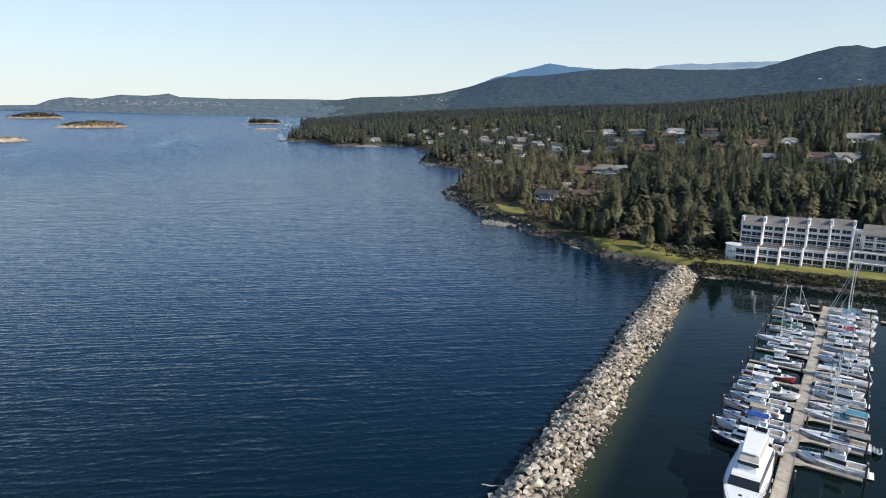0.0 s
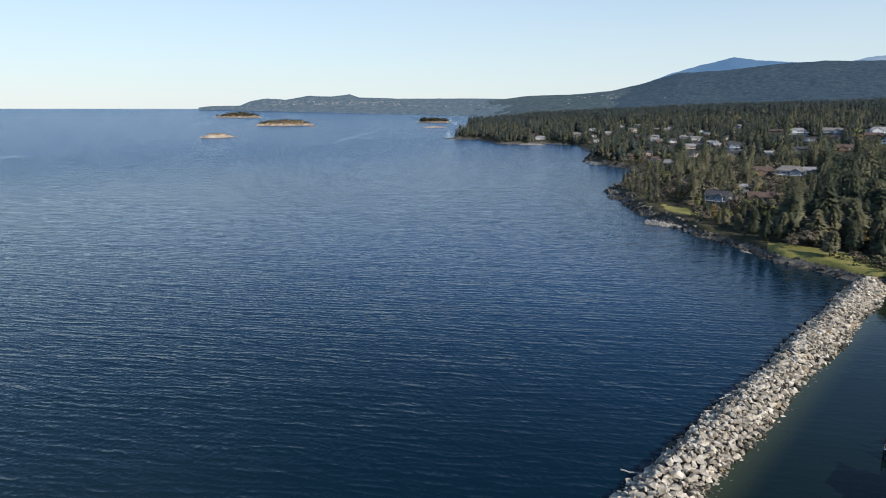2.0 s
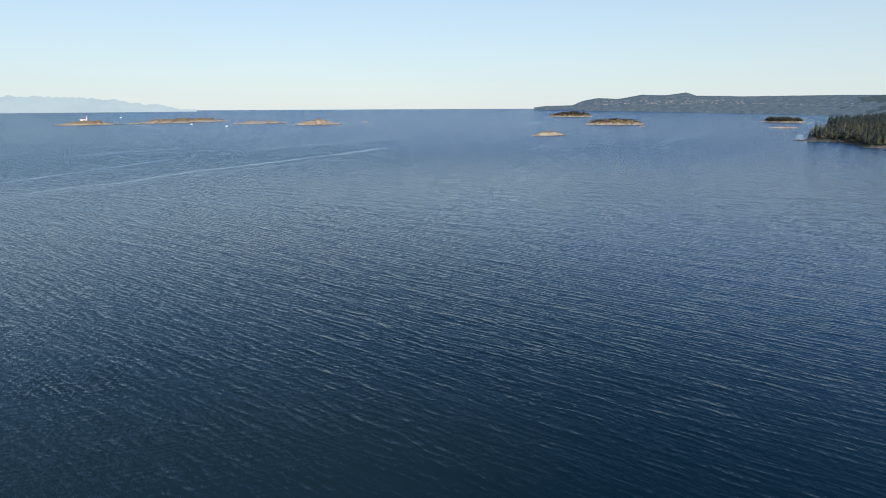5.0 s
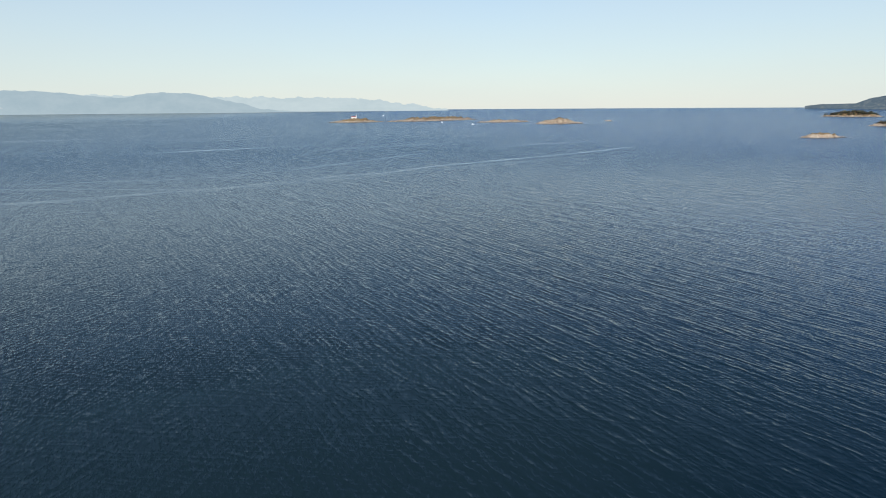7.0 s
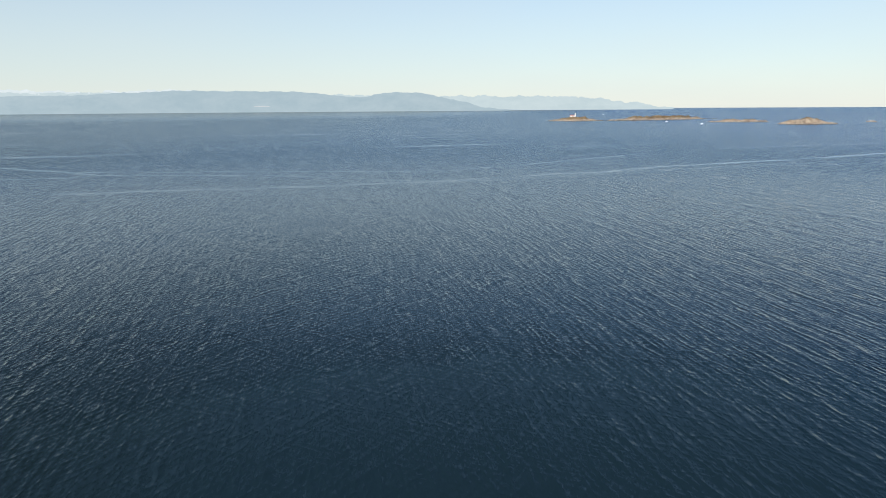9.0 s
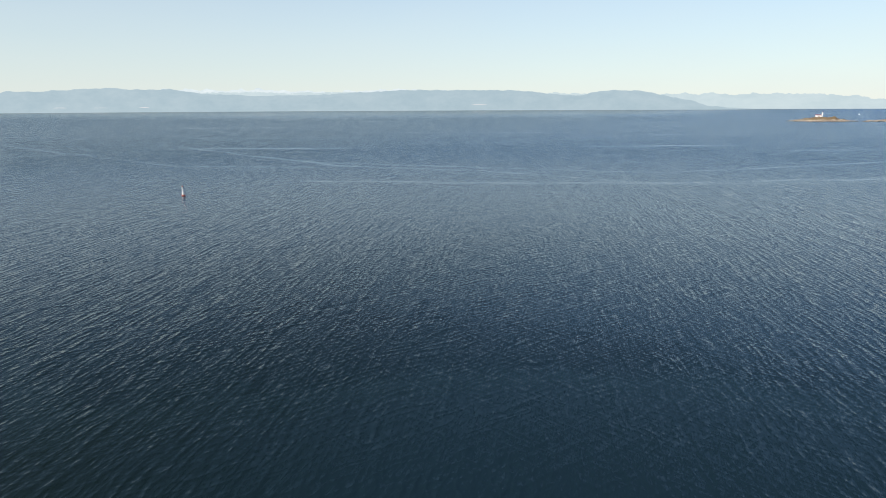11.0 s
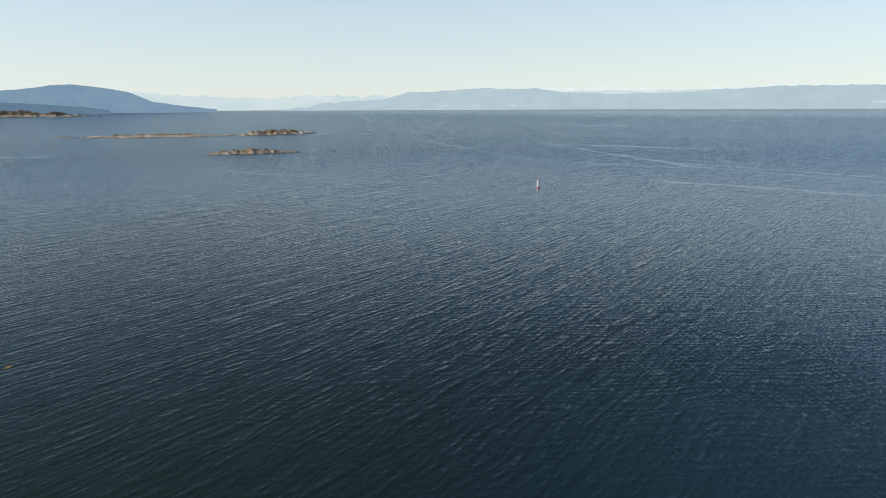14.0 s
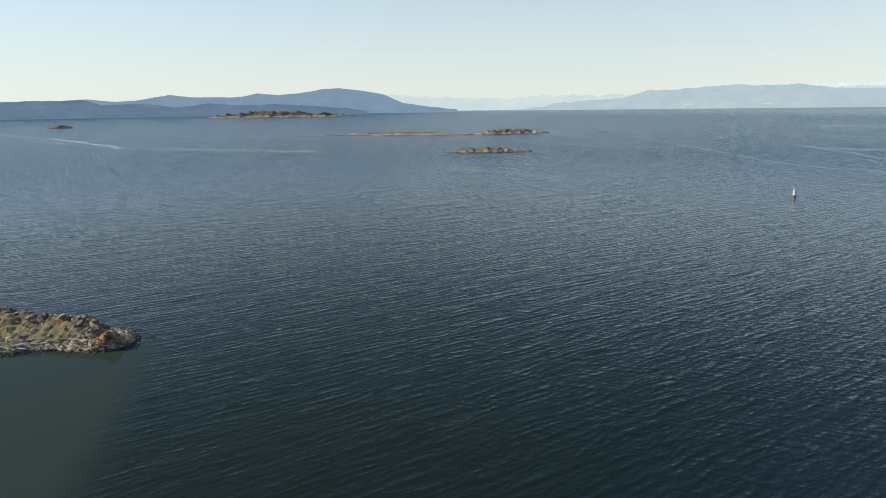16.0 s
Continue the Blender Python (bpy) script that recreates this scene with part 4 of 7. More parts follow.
def hull_meshes(L, B, h0, h1, full=2.2, tumble=0.9):
    st = hull_line(L, B, h0, h1, full)
    bm = bmesh.new()
    rows = []
    for i, (x, b, h) in enumerate(st):
        t = i / (len(st) - 1)
        rake = 0.10 * L * max(0.0, t - 0.75) * 1.6
        prof = [(0, -0.55 * (1 - t ** 3)), (b * 0.62 * tumble, -0.35 * (1 - t ** 4)), (b * 0.86 * tumble, 0.12), (b * 0.96, h * 0.62), (b, h)]
        rows.append([[bm.verts.new((x + rake * (z / h1), s * y, z)) for y, z in prof] for s in (1, -1)])
    for a, b_ in zip(rows, rows[1:]):
        for side, flip in ((0, 0), (1, 1)):
            for k in range(4):
                q = (a[side][k], a[side][k + 1], b_[side][k + 1], b_[side][k])
                bm.faces.new(q[::-1] if flip else q)
    tr = [*rows[0][0], *rows[0][1][::-1]]
    bm.faces.new(tr)
    bmesh.ops.remove_doubles(bm, verts=bm.verts, dist=0.004)
    bmesh.ops.recalc_face_normals(bm, faces=bm.faces)
    dk = bmesh.new()
    prev = None
    for i, (x, b, h) in enumerate(st):
        t = i / (len(st) - 1)
        rake = 0.10 * L * max(0.0, t - 0.75) * 1.6
        x2 = x + rake * (h - 0.06) / h1
        b2 = max(b - 0.07, 0.0)
        cur = [dk.verts.new((x2, b2, h - 0.07)), dk.verts.new((x2, 0, h - 0.02)), dk.verts.new((x2, -b2, h - 0.07))]
        if prev:
            dk.faces.new((prev[0], prev[1], cur[1], cur[0]))
            dk.faces.new((prev[1], prev[2], cur[2], cur[1]))
        prev = cur
    bmesh.ops.remove_doubles(dk, verts=dk.verts, dist=0.004)
    bmesh.ops.recalc_face_normals(dk, faces=dk.faces)
    return bm, dk, st


def cabin(x0, x1, w0, w1, z0, z1, rake_f, rake_b, taper=0.86, bevel=0.08):
    """A deckhouse: narrower in front (x1, w1), its ends raked, edges rounded."""
    bm = bmesh.new()
    lo = [(x0, -w0), (x1, -w1), (x1, w1), (x0, w0)]
    hi = [(x0 + rake_b, -w0 * taper), (x1 - rake_f, -w1 * taper), (x1 - rake_f, w1 * taper), (x0 + rake_b, w0 * taper)]
    a = [bm.verts.new((x, y / 2, z0)) for x, y in lo]
    b = [bm.verts.new((x, y / 2, z1)) for x, y in hi]
    bm.faces.new(a[::-1])
    bm.faces.new(b)
    for k in range(4):
        bm.faces.new((a[k], a[(k + 1) % 4], b[(k + 1) % 4], b[k]))
    if bevel:
        bmesh.ops.bevel(bm, geom=bm.edges[:], offset=bevel, segments=2, affect="EDGES", profile=0.5)
    return bm


def window_band(x0, x1, w0, w1, z0, z1, rake_f, rake_b, taper, lo, hi, proud=0.03):
    """The dark glazing round a deckhouse between two heights, a finger proud of it."""
    def ring(t):
        k = 1 - (1 - taper) * t
        return [(x0 + rake_b * t - proud, -w0 * k / 2 - proud), (x1 - rake_f * t + proud, -w1 * k / 2 - proud), (x1 - rake_f * t + proud, w1 * k / 2 + proud), (x0 + rake_b * t - proud, w0 * k / 2 + proud)]
    bm = bmesh.new()
    a = [bm.verts.new((x, y, z0 + (z1 - z0) * lo)) for x, y in ring(lo)]
    b = [bm.verts.new((x, y, z0 + (z1 - z0) * hi)) for x, y in ring(hi)]
    for k in range(3):
        bm.faces.new((a[k], a[k + 1], b[k + 1], b[k]))
    bm.faces.new((a[3], a[0], b[0], b[3]))
    bm.faces.new(b)
    bm.faces.new(a[::-1])
    return bm


def bow_rail(st, L, frac=0.45, height=0.75):
    runs = []
    for s in (1, -1):
        top = []
        for i, (x, b, h) in enumerate(st):
            t = i / (len(st) - 1)
            if t >= 1 - frac:
                rake = 0.10 * L * max(0.0, t - 0.75) * 1.6
                top.append((x + rake - 0.06, s * max(b - 0.1, 0.0), h + height))
                if i % 2 == 0:
                    runs.append([(x + rake - 0.06, s * max(b - 0.1, 0.0), h - 0.03), top[-1]])
        runs.append(top)
    return tubes(runs, 0.022, sides=5)


def canvas_top(x0, x1, w, z, sag=0.18):
    """A fabric awning stretched over hoops."""
    bm = bmesh.new()
    n, m = 6, 7
    for sgn, dz in ((1, 0.0), (-1, -0.05)):
        vs = [[bm.verts.new((x0 + (x1 - x0) * i / (n - 1), w * (j / (m - 1) - 0.5), z + dz - sag * (abs(j / (m - 1) - 0.5) * 2) ** 2.5 - 0.04 * (i % 2))) for j in range(m)] for i in range(n)]
        for i in range(n - 1):
            for j in range(m - 1):
                q = (vs[i][j], vs[i + 1][j], vs[i + 1][j + 1], vs[i][j + 1])
                bm.faces.new(q if sgn > 0 else q[::-1])
    return bm


def posts(points, z0, z1, r=0.025):
    return tubes([[(x, y, z0), (x, y, z1)] for x, y in points], r, sides=5)


def dinghy(th_parent, x, y, z, yaw, L=2.8):
    bm = bmesh.new()
    tube(bm, [(-L / 2, 0.55, 0), (L * 0.2, 0.6, 0), (L * 0.42, 0.35, 0.08), (L / 2, 0, 0.14), (L * 0.42, -0.35, 0.08), (L * 0.2, -0.6, 0), (-L / 2, -0.55, 0)], 0.2, 0.2, 8)
    box(bm, -L / 2 + 0.1, L * 0.38, -0.45, 0.45, -0.14, -0.02)
    ob = part("tender", bm, RUBBER, th_parent, "pale inflatable tender", smooth=True)
    ob.matrix_local = pose(x, y, z, 0, 0, yaw)
    return ob


def motor_boat(s, p, yaw, L, B, label, style="cruiser", hull=None, canvas=None, stripe=None, tender=False, motor=False):
    xy = dock_xy(s, p)
    th = thing("motor_boat" if style != "yacht" else "motor_yacht", pose(xy.x, xy.y, 0.05, 0, 0, DOCK_YAW + yaw), label, "boat", "boats in the marina")
    k = L / 11.0
    h0, h1 = (0.95 * k, 1.55 * k) if style != "yacht" else (1.5 * k * 0.8, 2.3 * k * 0.75)
    hb, dk, st = hull_meshes(L, B, h0, h1, 2.4)
    part("hull", hb, hull or GEL, th, smooth=True)
    part("deck", dk, DECK_TAN if style != "yacht" else GEL, th)
    rub = []
    for sgn in (1, -1):
        rub.append([(x + 0.16 * L * max(0.0, i / 14 - 0.75) * h * 0.95 / h1, sgn * (b + 0.015), h * 0.93) for i, (x, b, h) in enumerate(st)])
    part("rub_rail", tubes(rub, 0.05 if not stripe else 0.09, sides=6), stripe or STEEL, th)
    part("bow_rail", bow_rail(st, L), STEEL, th)
    zd = h0 + 0.1
    if style == "trawler":
        a = (-0.34 * L, 0.24 * L, B * 0.76, B * 0.56, zd - 0.1, zd + 1.35 * k, 0.25, 0.0)
    elif style == "yacht":
        a = (-0.36 * L, 0.23 * L, B * 0.90, B * 0.74, zd - 0.1, zd + 1.9, 2.6, 0.3)
    elif style == "fisher":
        a = (-0.18 * L, 0.22 * L, B * 0.74, B * 0.5, zd - 0.1, zd + 1.35 * k, 1.0 * k, 0.1)
    else:
        a = (-0.26 * L, 0.27 * L, B * 0.80, B * 0.46, zd - 0.1, zd + 1.3 * k, 1.5 * k, 0.25)
    part("cabin", cabin(*a), GEL if hull is not GEL_CREAM else GEL_CREAM, th)
    part("cabin_window", window_band(*a, 0.86, 0.34, 0.86), SMOKED, th, "dark tinted cabin windows")
    z2 = a[5]
    hatch = bmesh.new()
    box(hatch, a[1] + 0.05 * L, a[1] + 0.05 * L + 0.6, -0.3, 0.3, h0 + (h1 - h0) * 0.5, h0 + (h1 - h0) * 0.5 + 0.14, 0.03)
    part("foredeck_hatch", hatch, SMOKED, th, "dark tinted deck hatch")
    ports = bmesh.new()
    for sgn in (1, -1):
        for i in (8, 9, 10):
            x, b, h = st[i]
            box(ports, x - 0.3, x + 0.3, sgn * (b * 0.975) - 0.03, sgn * (b * 0.975) + 0.03, h * 0.6, h * 0.76, 0.02)
    part("hull_ports", ports, SMOKED, th, "dark hull ports")
    well = bmesh.new()
    for sgn in (1, -1):
        box(well, -0.47 * L, a[0] - 0.1, sgn * B * 0.36 - 0.16, sgn * B * 0.36 + 0.16, h0 - 0.02, h0 + 0.42, 0.04)
    box(well, -0.485 * L, -0.465 * L, -B * 0.36, B * 0.36, h0 - 0.02, h0 + 0.42, 0.03)
    part("cockpit_coaming", well, GEL, th)
    # cockpit sole aft
    part("cockpit", boxed(-0.49 * L, a[0], -B * 0.36, B * 0.36, h0 - 0.06, h0 + 0.03), TEAK if style in ("yacht", "trawler") else COCKPIT, th)
    if style in ("cruiser", "yacht", "fisher"):
        f = (a[0] * 0.9, a[1] - a[6] - (0.2 if style != "yacht" else 1.2), B * 0.60, B * 0.44, z2 - 0.02, z2 + 0.75 * min(k, 1.4), 0.6, 0.1)
        part("flybridge", cabin(*f, 0.92), GEL, th)
        part("windscreen", window_band(f[1] - 0.7, f[1] - 0.15, B * 0.50, B * 0.40, f[5] - 0.03, f[5] + 0.42, 0.3, 0.1, 0.95, 0.05, 0.95, 0.0), SMOKED, th)
        part("bench_seat", boxed(f[0] + 0.35, f[0] + 0.9, -B * 0.2, B * 0.2, f[5] - 0.02, f[5] + 0.5, 0.05), DECK_TAN, th)
        part("helm_seat", boxed((f[0] + f[1]) / 2 - 0.3, (f[0] + f[1]) / 2 + 0.2, -0.45, 0.45, f[5] - 0.02, f[5] + 0.62, 0.05), DECK_TAN, th)
        lift = 1.6 if style == "yacht" else 0.0
        arch = tubes([[(f[0] + 0.1, B * 0.27, f[5] - 0.1), (f[0] - 0.25, B * 0.25, f[5] + 1.0 + lift), (f[0] - 0.25, -B * 0.25, f[5] + 1.0 + lift), (f[0] + 0.1, -B * 0.27, f[5] - 0.1)], [(f[0] - 0.25, 0, f[5] + 1.0 + lift), (f[0] - 0.3, 0, f[5] + 2.2 + lift)]], 0.06, sides=6)
        if style == "yacht":
            e = (f[0] + 0.5, f[1] - 0.5, B * 0.58, B * 0.46, f[5] - 0.04, f[5] + 1.5, 1.5, 0.4)
            part("flybridge_enclosure", cabin(*e, 0.84, 0.12), GEL, th, "white moulded flybridge enclosure")
            part("enclosure_window", window_band(*e, 0.84, 0.30, 0.86), VINYL, th, "cream clear-vinyl flybridge windows")
            part("hardtop", cabin(e[0] - 0.5, e[1] - 1.0, B * 0.54, B * 0.42, e[5] - 0.02, e[5] + 0.16, 0.25, 0.25, 0.9, 0.06), GEL, th)
        part("radar_arch", arch, GEL, th)
        bm = bmesh.new()
        tube(bm, [(f[0] - 0.25, 0, f[5] + 1.05 + lift), (f[0] - 0.25, 0, f[5] + 1.25 + lift)], 0.26, 0.22, 10)
        part("radar_dome", bm, GEL, th)
        if canvas:
            part("awning", canvas_top(f[0] - 0.1, f[1] - 0.4, B * 0.56, f[5] + 1.15), CANVAS[canvas], th, canvas + " canvas awning")
            part("awning_frame", posts([(f[0] + 0.1, B * 0.25), (f[0] + 0.1, -B * 0.25), (f[1] - 0.6, B * 0.22), (f[1] - 0.6, -B * 0.22)], f[5] - 0.05, f[5] + 1.05), STEEL, th)
    elif canvas:
        part("awning", canvas_top(-0.46 * L, a[0] + 0.3, B * 0.7, z2 + 0.15), CANVAS[canvas], th, canvas + " canvas awning")
        part("awning_frame", posts([(-0.44 * L, B * 0.31), (-0.44 * L, -B * 0.31), (-0.3 * L, B * 0.31), (-0.3 * L, -B * 0.31)], h0, z2 + 0.05), STEEL, th)
    if style == "trawler":
        w = (-0.05 * L, 0.17 * L, B * 0.55, B * 0.48, z2 - 0.02, z2 + 1.0 * k, 0.3, -0.1)
        part("wheelhouse", cabin(*w, 0.95), GEL, th)
        part("wheelhouse_window", window_band(*w, 0.95, 0.35, 0.85), SMOKED, th, "dark wheelhouse windows")
        part("mast", tubes([[(-0.08 * L, 0, z2), (-0.1 * L, 0, z2 + 3.2 * k)], [(-0.1 * L, 0.6, z2 + 1.9 * k), (-0.1 * L, -0.6, z2 + 1.9 * k)]], 0.05, 0.035), ALLOY, th)
    part("swim_platform", boxed(-0.5 * L - 0.75, -0.5 * L + 0.02, -B * 0.38, B * 0.38, 0.18, 0.27, 0.03), GEL, th)
    if motor:
        bm = bmesh.new()
        box(bm, -0.5 * L - 0.55, -0.5 * L - 0.05, -0.25, 0.25, 0.5, 1.25, 0.1)
        box(bm, -0.5 * L - 0.4, -0.5 * L - 0.15, -0.1, 0.1, -0.3, 0.55)
        part("outboard", bm, BLACK, th, "black outboard motor")
    if tender:
        dinghy(th, -0.5 * L - 0.5, 0, 0.75, 90, 2.9)
    fend = bmesh.new()
    for i in (4, 6, 8):
        x, b, h = st[i]
        tube(fend, [(x, b + 0.1, 0.25), (x, b + 0.12, 0.5), (x, b + 0.1, 0.85)], 0.11, 0.1, 7)
    part("fenders", fend, GEL, th)
    return th


def sail_boat(s, p, yaw, L, B, label, mast=1.3, hull=None, canvas="blue", bimini=None, stripe=None, tender=False):
    xy = dock_xy(s, p)
    th = thing("sailing_boat", pose(xy.x, xy.y, 0.05, 0, 0, DOCK_YAW + yaw), label, "boat", "boats in the marina")
    hb, dk, st = hull_meshes(L, B, 0.95, 1.3, 1.9, 0.82)
    part("hull", hb, hull or GEL, th, smooth=True)
    part("deck", dk, DECK_TAN, th)
    if stripe:
        part("sheer_stripe", tubes([[(x + 0.16 * L * max(0.0, i / 14 - 0.75) * 0.8, sg * (b * 0.985 + 0.02), h * 0.78) for i, (x, b, h) in enumerate(st)] for sg in (1, -1)], 0.07, sides=5), stripe, th)
    part("bow_rail", bow_rail(st, L, 0.98, 0.62), STEEL, th)
    a = (-0.12 * L, 0.22 * L, B * 0.58, B * 0.34, 0.95, 1.5, 0.5, 0.05)
    part("coachroof", cabin(*a, 0.85), GEL, th)
    part("port_light", window_band(*a, 0.85, 0.35, 0.75), SMOKED, th, "long dark cabin ports")
    part("cockpit", boxed(-0.42 * L, -0.13 * L, -B * 0.22, B * 0.22, 0.92, 1.02), TEAK, th)
    part("cockpit_coaming", tubes([[(-0.44 * L, sg * B * 0.27, 1.1), (-0.13 * L, sg * B * 0.29, 1.15)] for sg in (1, -1)], 0.13, sides=6), GEL, th)
    H = L * mast
    mx = 0.09 * L
    part("mast", tubes([[(mx, 0, 1.4), (mx - 0.02, 0, H * 0.5), (mx - 0.12, 0, H)]], 0.105, 0.07, 8), ALLOY, th, "tall pale alloy mast")
    part("spreaders", tubes([[(mx, -B * 0.30 * f, H * z), (mx, B * 0.30 * f, H * z)] for f, z in ((1.0, 0.42), (0.75, 0.70))], 0.035, sides=5), ALLOY, th)
    part("boom", tubes([[(mx - 0.1, 0, 2.35), (mx - 0.42 * L, 0, 2.5)]], 0.08, sides=7), ALLOY, th)
    bm = bmesh.new()
    tube(bm, [(mx - 0.05, 0, 3.3), (mx - 0.2, 0, 2.65), (mx - 0.25 * L, 0, 2.62), (mx - 0.41 * L, 0, 2.6)], 0.2, 0.12, 8)
    part("sail_cover", bm, CANVAS[canvas], th, canvas + " sail cover")
    bowx = st[-1][0] + 0.04 * L
    part("furled_jib", tubes([[(bowx - 0.1, 0, 1.5), (mx, 0, H * 0.93)]], 0.075, 0.04, 6), CANVAS["white"], th, "white furled jib")
    stays = [[(-0.49 * L, 0, 1.1), (mx - 0.12, 0, H)]]
    for sg in (1, -1):
        stays += [[(mx - 0.1, sg * B * 0.45, 1.1), (mx, sg * B * 0.30, H * 0.42), (mx, sg * B * 0.225, H * 0.70), (mx - 0.1, 0, H * 0.98)]]
    part("rigging", tubes(stays, 0.014, sides=4), STEEL, th)
    if bimini:
        part("bimini", canvas_top(-0.46 * L, -0.14 * L, B * 0.7, 3.05), CANVAS[bimini], th, bimini + " canvas cockpit awning")
        for px_, py_ in ((-0.43 * L, B * 0.3), (-0.43 * L, -B * 0.3), (-0.17 * L, B * 0.32), (-0.17 * L, -B * 0.32)):
            part("bimini_post", posts([(px_, py_)], 1.0, 2.95), STEEL, th)
    part("sprayhood", cabin(-0.14 * L, -0.04 * L, B * 0.5, B * 0.44, 1.45, 2.1, 0.5, 0.0, 0.8, 0.1), CANVAS[bimini or canvas], th)
    if tender:
        dinghy(th, -0.5 * L - 0.9, 0, 0.55, 90, 2.7)
    return th


OUT, IN_ = 90, -90
motor_boat(-0.5, 4.7, 180, 25, 6.6, "large white motor yacht with a flybridge moored along the dock", "yacht", None, None)
motor_boat(15.4, 6.9, OUT, 12.2, 3.6, "long low cruiser with a navy blue hull", "trawler", GEL_NAVY, None, STEEL)
motor_boat(21.6, 7.3, OUT, 12.0, 3.7, "white cruiser with a blue awning and a tender on its stern", "cruiser", None, "blue", None, True)
motor_boat(26.2, 7.4, OUT, 11.2, 3.5, "white cruiser with a tan awning", "cruiser", None, "tan", STRIPE_BLUE, True)
motor_boat(32.2, 8.6, OUT, 10.6, 3.3, "white cruiser with a red stripe", "cruiser", None, "white", GEL_RED)
motor_boat(36.6, 7.9, OUT, 11.0, 3.6, "pale grey cruiser with a cream cabin", "fisher", GEL_GREY, "tan")
motor_boat(43.0, 7.2, IN_, 12.4, 3.9, "white flybridge cruiser, bow to the dock", "cruiser", None, "white")
motor_boat(47.3, 9.3, OUT, 8.2, 2.8, "small dark-canopied motor boat", "fisher", GEL_GREY, "grey", None, False, True)
motor_boat(53.2, 7.9, IN_, 10.6, 3.3, "small trawler with a red and white hull", "trawler", GEL_RED, "tan")
motor_boat(64.3, 6.2, IN_, 8.6, 3.0, "white cabin cruiser with a hard top", "cruiser", None, "white")
motor_boat(75.3, 6.4, IN_, 9.6, 3.1, "white express cruiser with a dark window band", "fisher", None, None, STRIPE_BLUE, False, True)
sail_boat(81.0, 7.6, OUT, 12.6, 3.7, "white sailing boat with a white sail cover", 1.3, None, "white")
motor_boat(86.8, 5.2, IN_, 8.4, 3.0, "white motor boat with a green awning", "fisher", None, "green")
sail_boat(91.6, 6.8, IN_, 11.4, 3.4, "sailing boat with a dark green hull cover", 1.25, None, "green", "green")
motor_boat(98.0, 8.6, OUT, 8.0, 2.8, "small red and dark motor boat", "fisher", GEL_RED, "grey", None, False, True)
motor_boat(108.0, 8.2, OUT, 11.0, 3.4, "white motor boat with a red band", "cruiser", None, "white", GEL_RED)
motor_boat(16.8, -6.9, OUT, 10.8, 3.5, "white sport-fishing boat with a tan cockpit", "fisher", None, "grey", None)
sail_boat(26.6, -6.8, OUT, 11.6, 3.6, "white sailing yacht with a grey cockpit awning", 1.32, None, "white", "grey", STRIPE_BLUE, True)
sail_boat(36.9, -6.5, OUT, 11.2, 3.5, "white sailing yacht with teal canvas", 1.28, None, "white", "teal")
sail_boat(41.3, -6.8, OUT, 10.6, 3.3, "white sailing boat with a dark blue stripe", 1.35, None, "white", None, GEL_NAVY)
motor_boat(48.4, -6.5, OUT, 10.0, 3.2, "white cruiser with cream canvas", "cruiser", None, "tan", None)
motor_boat(52.9, -6.2, IN_, 9.4, 3.1, "white fishing boat with two grey engines", "fisher", None, None, None, False, True)
sail_boat(60.4, -6.6, IN_, 11.0, 3.4, "white sailing boat, stern to the dock", 1.3, None, "white", "white")
motor_boat(68.2, -6.8, OUT, 8.0, 2.7, "small white motor boat under covers", "fisher", None, "white", None, False, True)
motor_boat(73.0, -6.6, OUT, 10.8, 3.4, "white cruiser with a cream awning", "cruiser", None, "tan")
sail_boat(76.6, -6.8, OUT, 10.4, 3.2, "white sailing boat with blue canvas", 1.4, None, "blue")
motor_boat(83.2, -6.5, IN_, 10.4, 3.3, "white motor boat with dark windows", "cruiser", None, None, STRIPE_BLUE)
motor_boat(91.6, -7.2, IN_, 11.2, 3.6, "white sport cruiser with a red awning", "fisher", None, "red")
sail_boat(95.0, -6.8, OUT, 11.0, 3.4, "white sailing boat with a blue cover", 1.35, None, "blue", "white")
motor_boat(101.0, -7.0, IN_, 11.4, 3.6, "white flybridge cruiser with a white awning", "cruiser", None, "white")
sail_boat(104.2, -6.8, OUT, 11.8, 3.5, "tall-masted white sailing yacht", 1.5, None, "white", "grey")
motor_boat(110.0, -7.2, IN_, 11.8, 3.7, "white cruiser with a teal awning", "cruiser", None, "teal")
sail_boat(113.0, -7.0, OUT, 12.0, 3.6, "tall-masted white sailing yacht with a blue cover", 1.55, None, "blue")
sail_boat(119.0, -7.6, OUT, 12.4, 3.7, "white sailing yacht with a tan cover and a tall mast", 1.5, None, "tan", "white")

# ---- the terraced hotel ----
SIDING = mat("white_siding", [(0.66, 0.67, 0.68), (0.74, 0.74, 0.73)], 0.5, 0.7, 0.25, 14, fine=0.08)
SIDING_B = mat("white_fin_wall", [(0.72, 0.71, 0.69), (0.80, 0.79, 0.77)], 0.5, 0.75, 0.2, 10, fine=0.08)
SHINGLE = mat("grey_shingle", [(0.185, 0.172, 0.155), (0.27, 0.252, 0.228)], 0.5, 0.9, 0.5, 7, stretch=(1, 1, 1))
TERRACE = mat("terrace_deck", [(0.10, 0.085, 0.075), (0.16, 0.14, 0.12)], 0.8, 0.9, 0.3, 8)
PANE = glass_mat("window_glass", (0.025, 0.032, 0.04))
TRIM = mat("white_trim", [(0.70, 0.70, 0.70), (0.78, 0.78, 0.77)], 1.0, 0.6, fine=0.05)

HB, HYAW = (65.4, 262.0, 4.0), -23.5
HE = Matrix.Rotation(radians(20.5), 2) @ Vector((8.0, 0))
hotel = thing("hotel", pose(*HB, 0, 0, HYAW), "white terraced hotel with stepped balconies and grey roofs on the shore", "hotel")


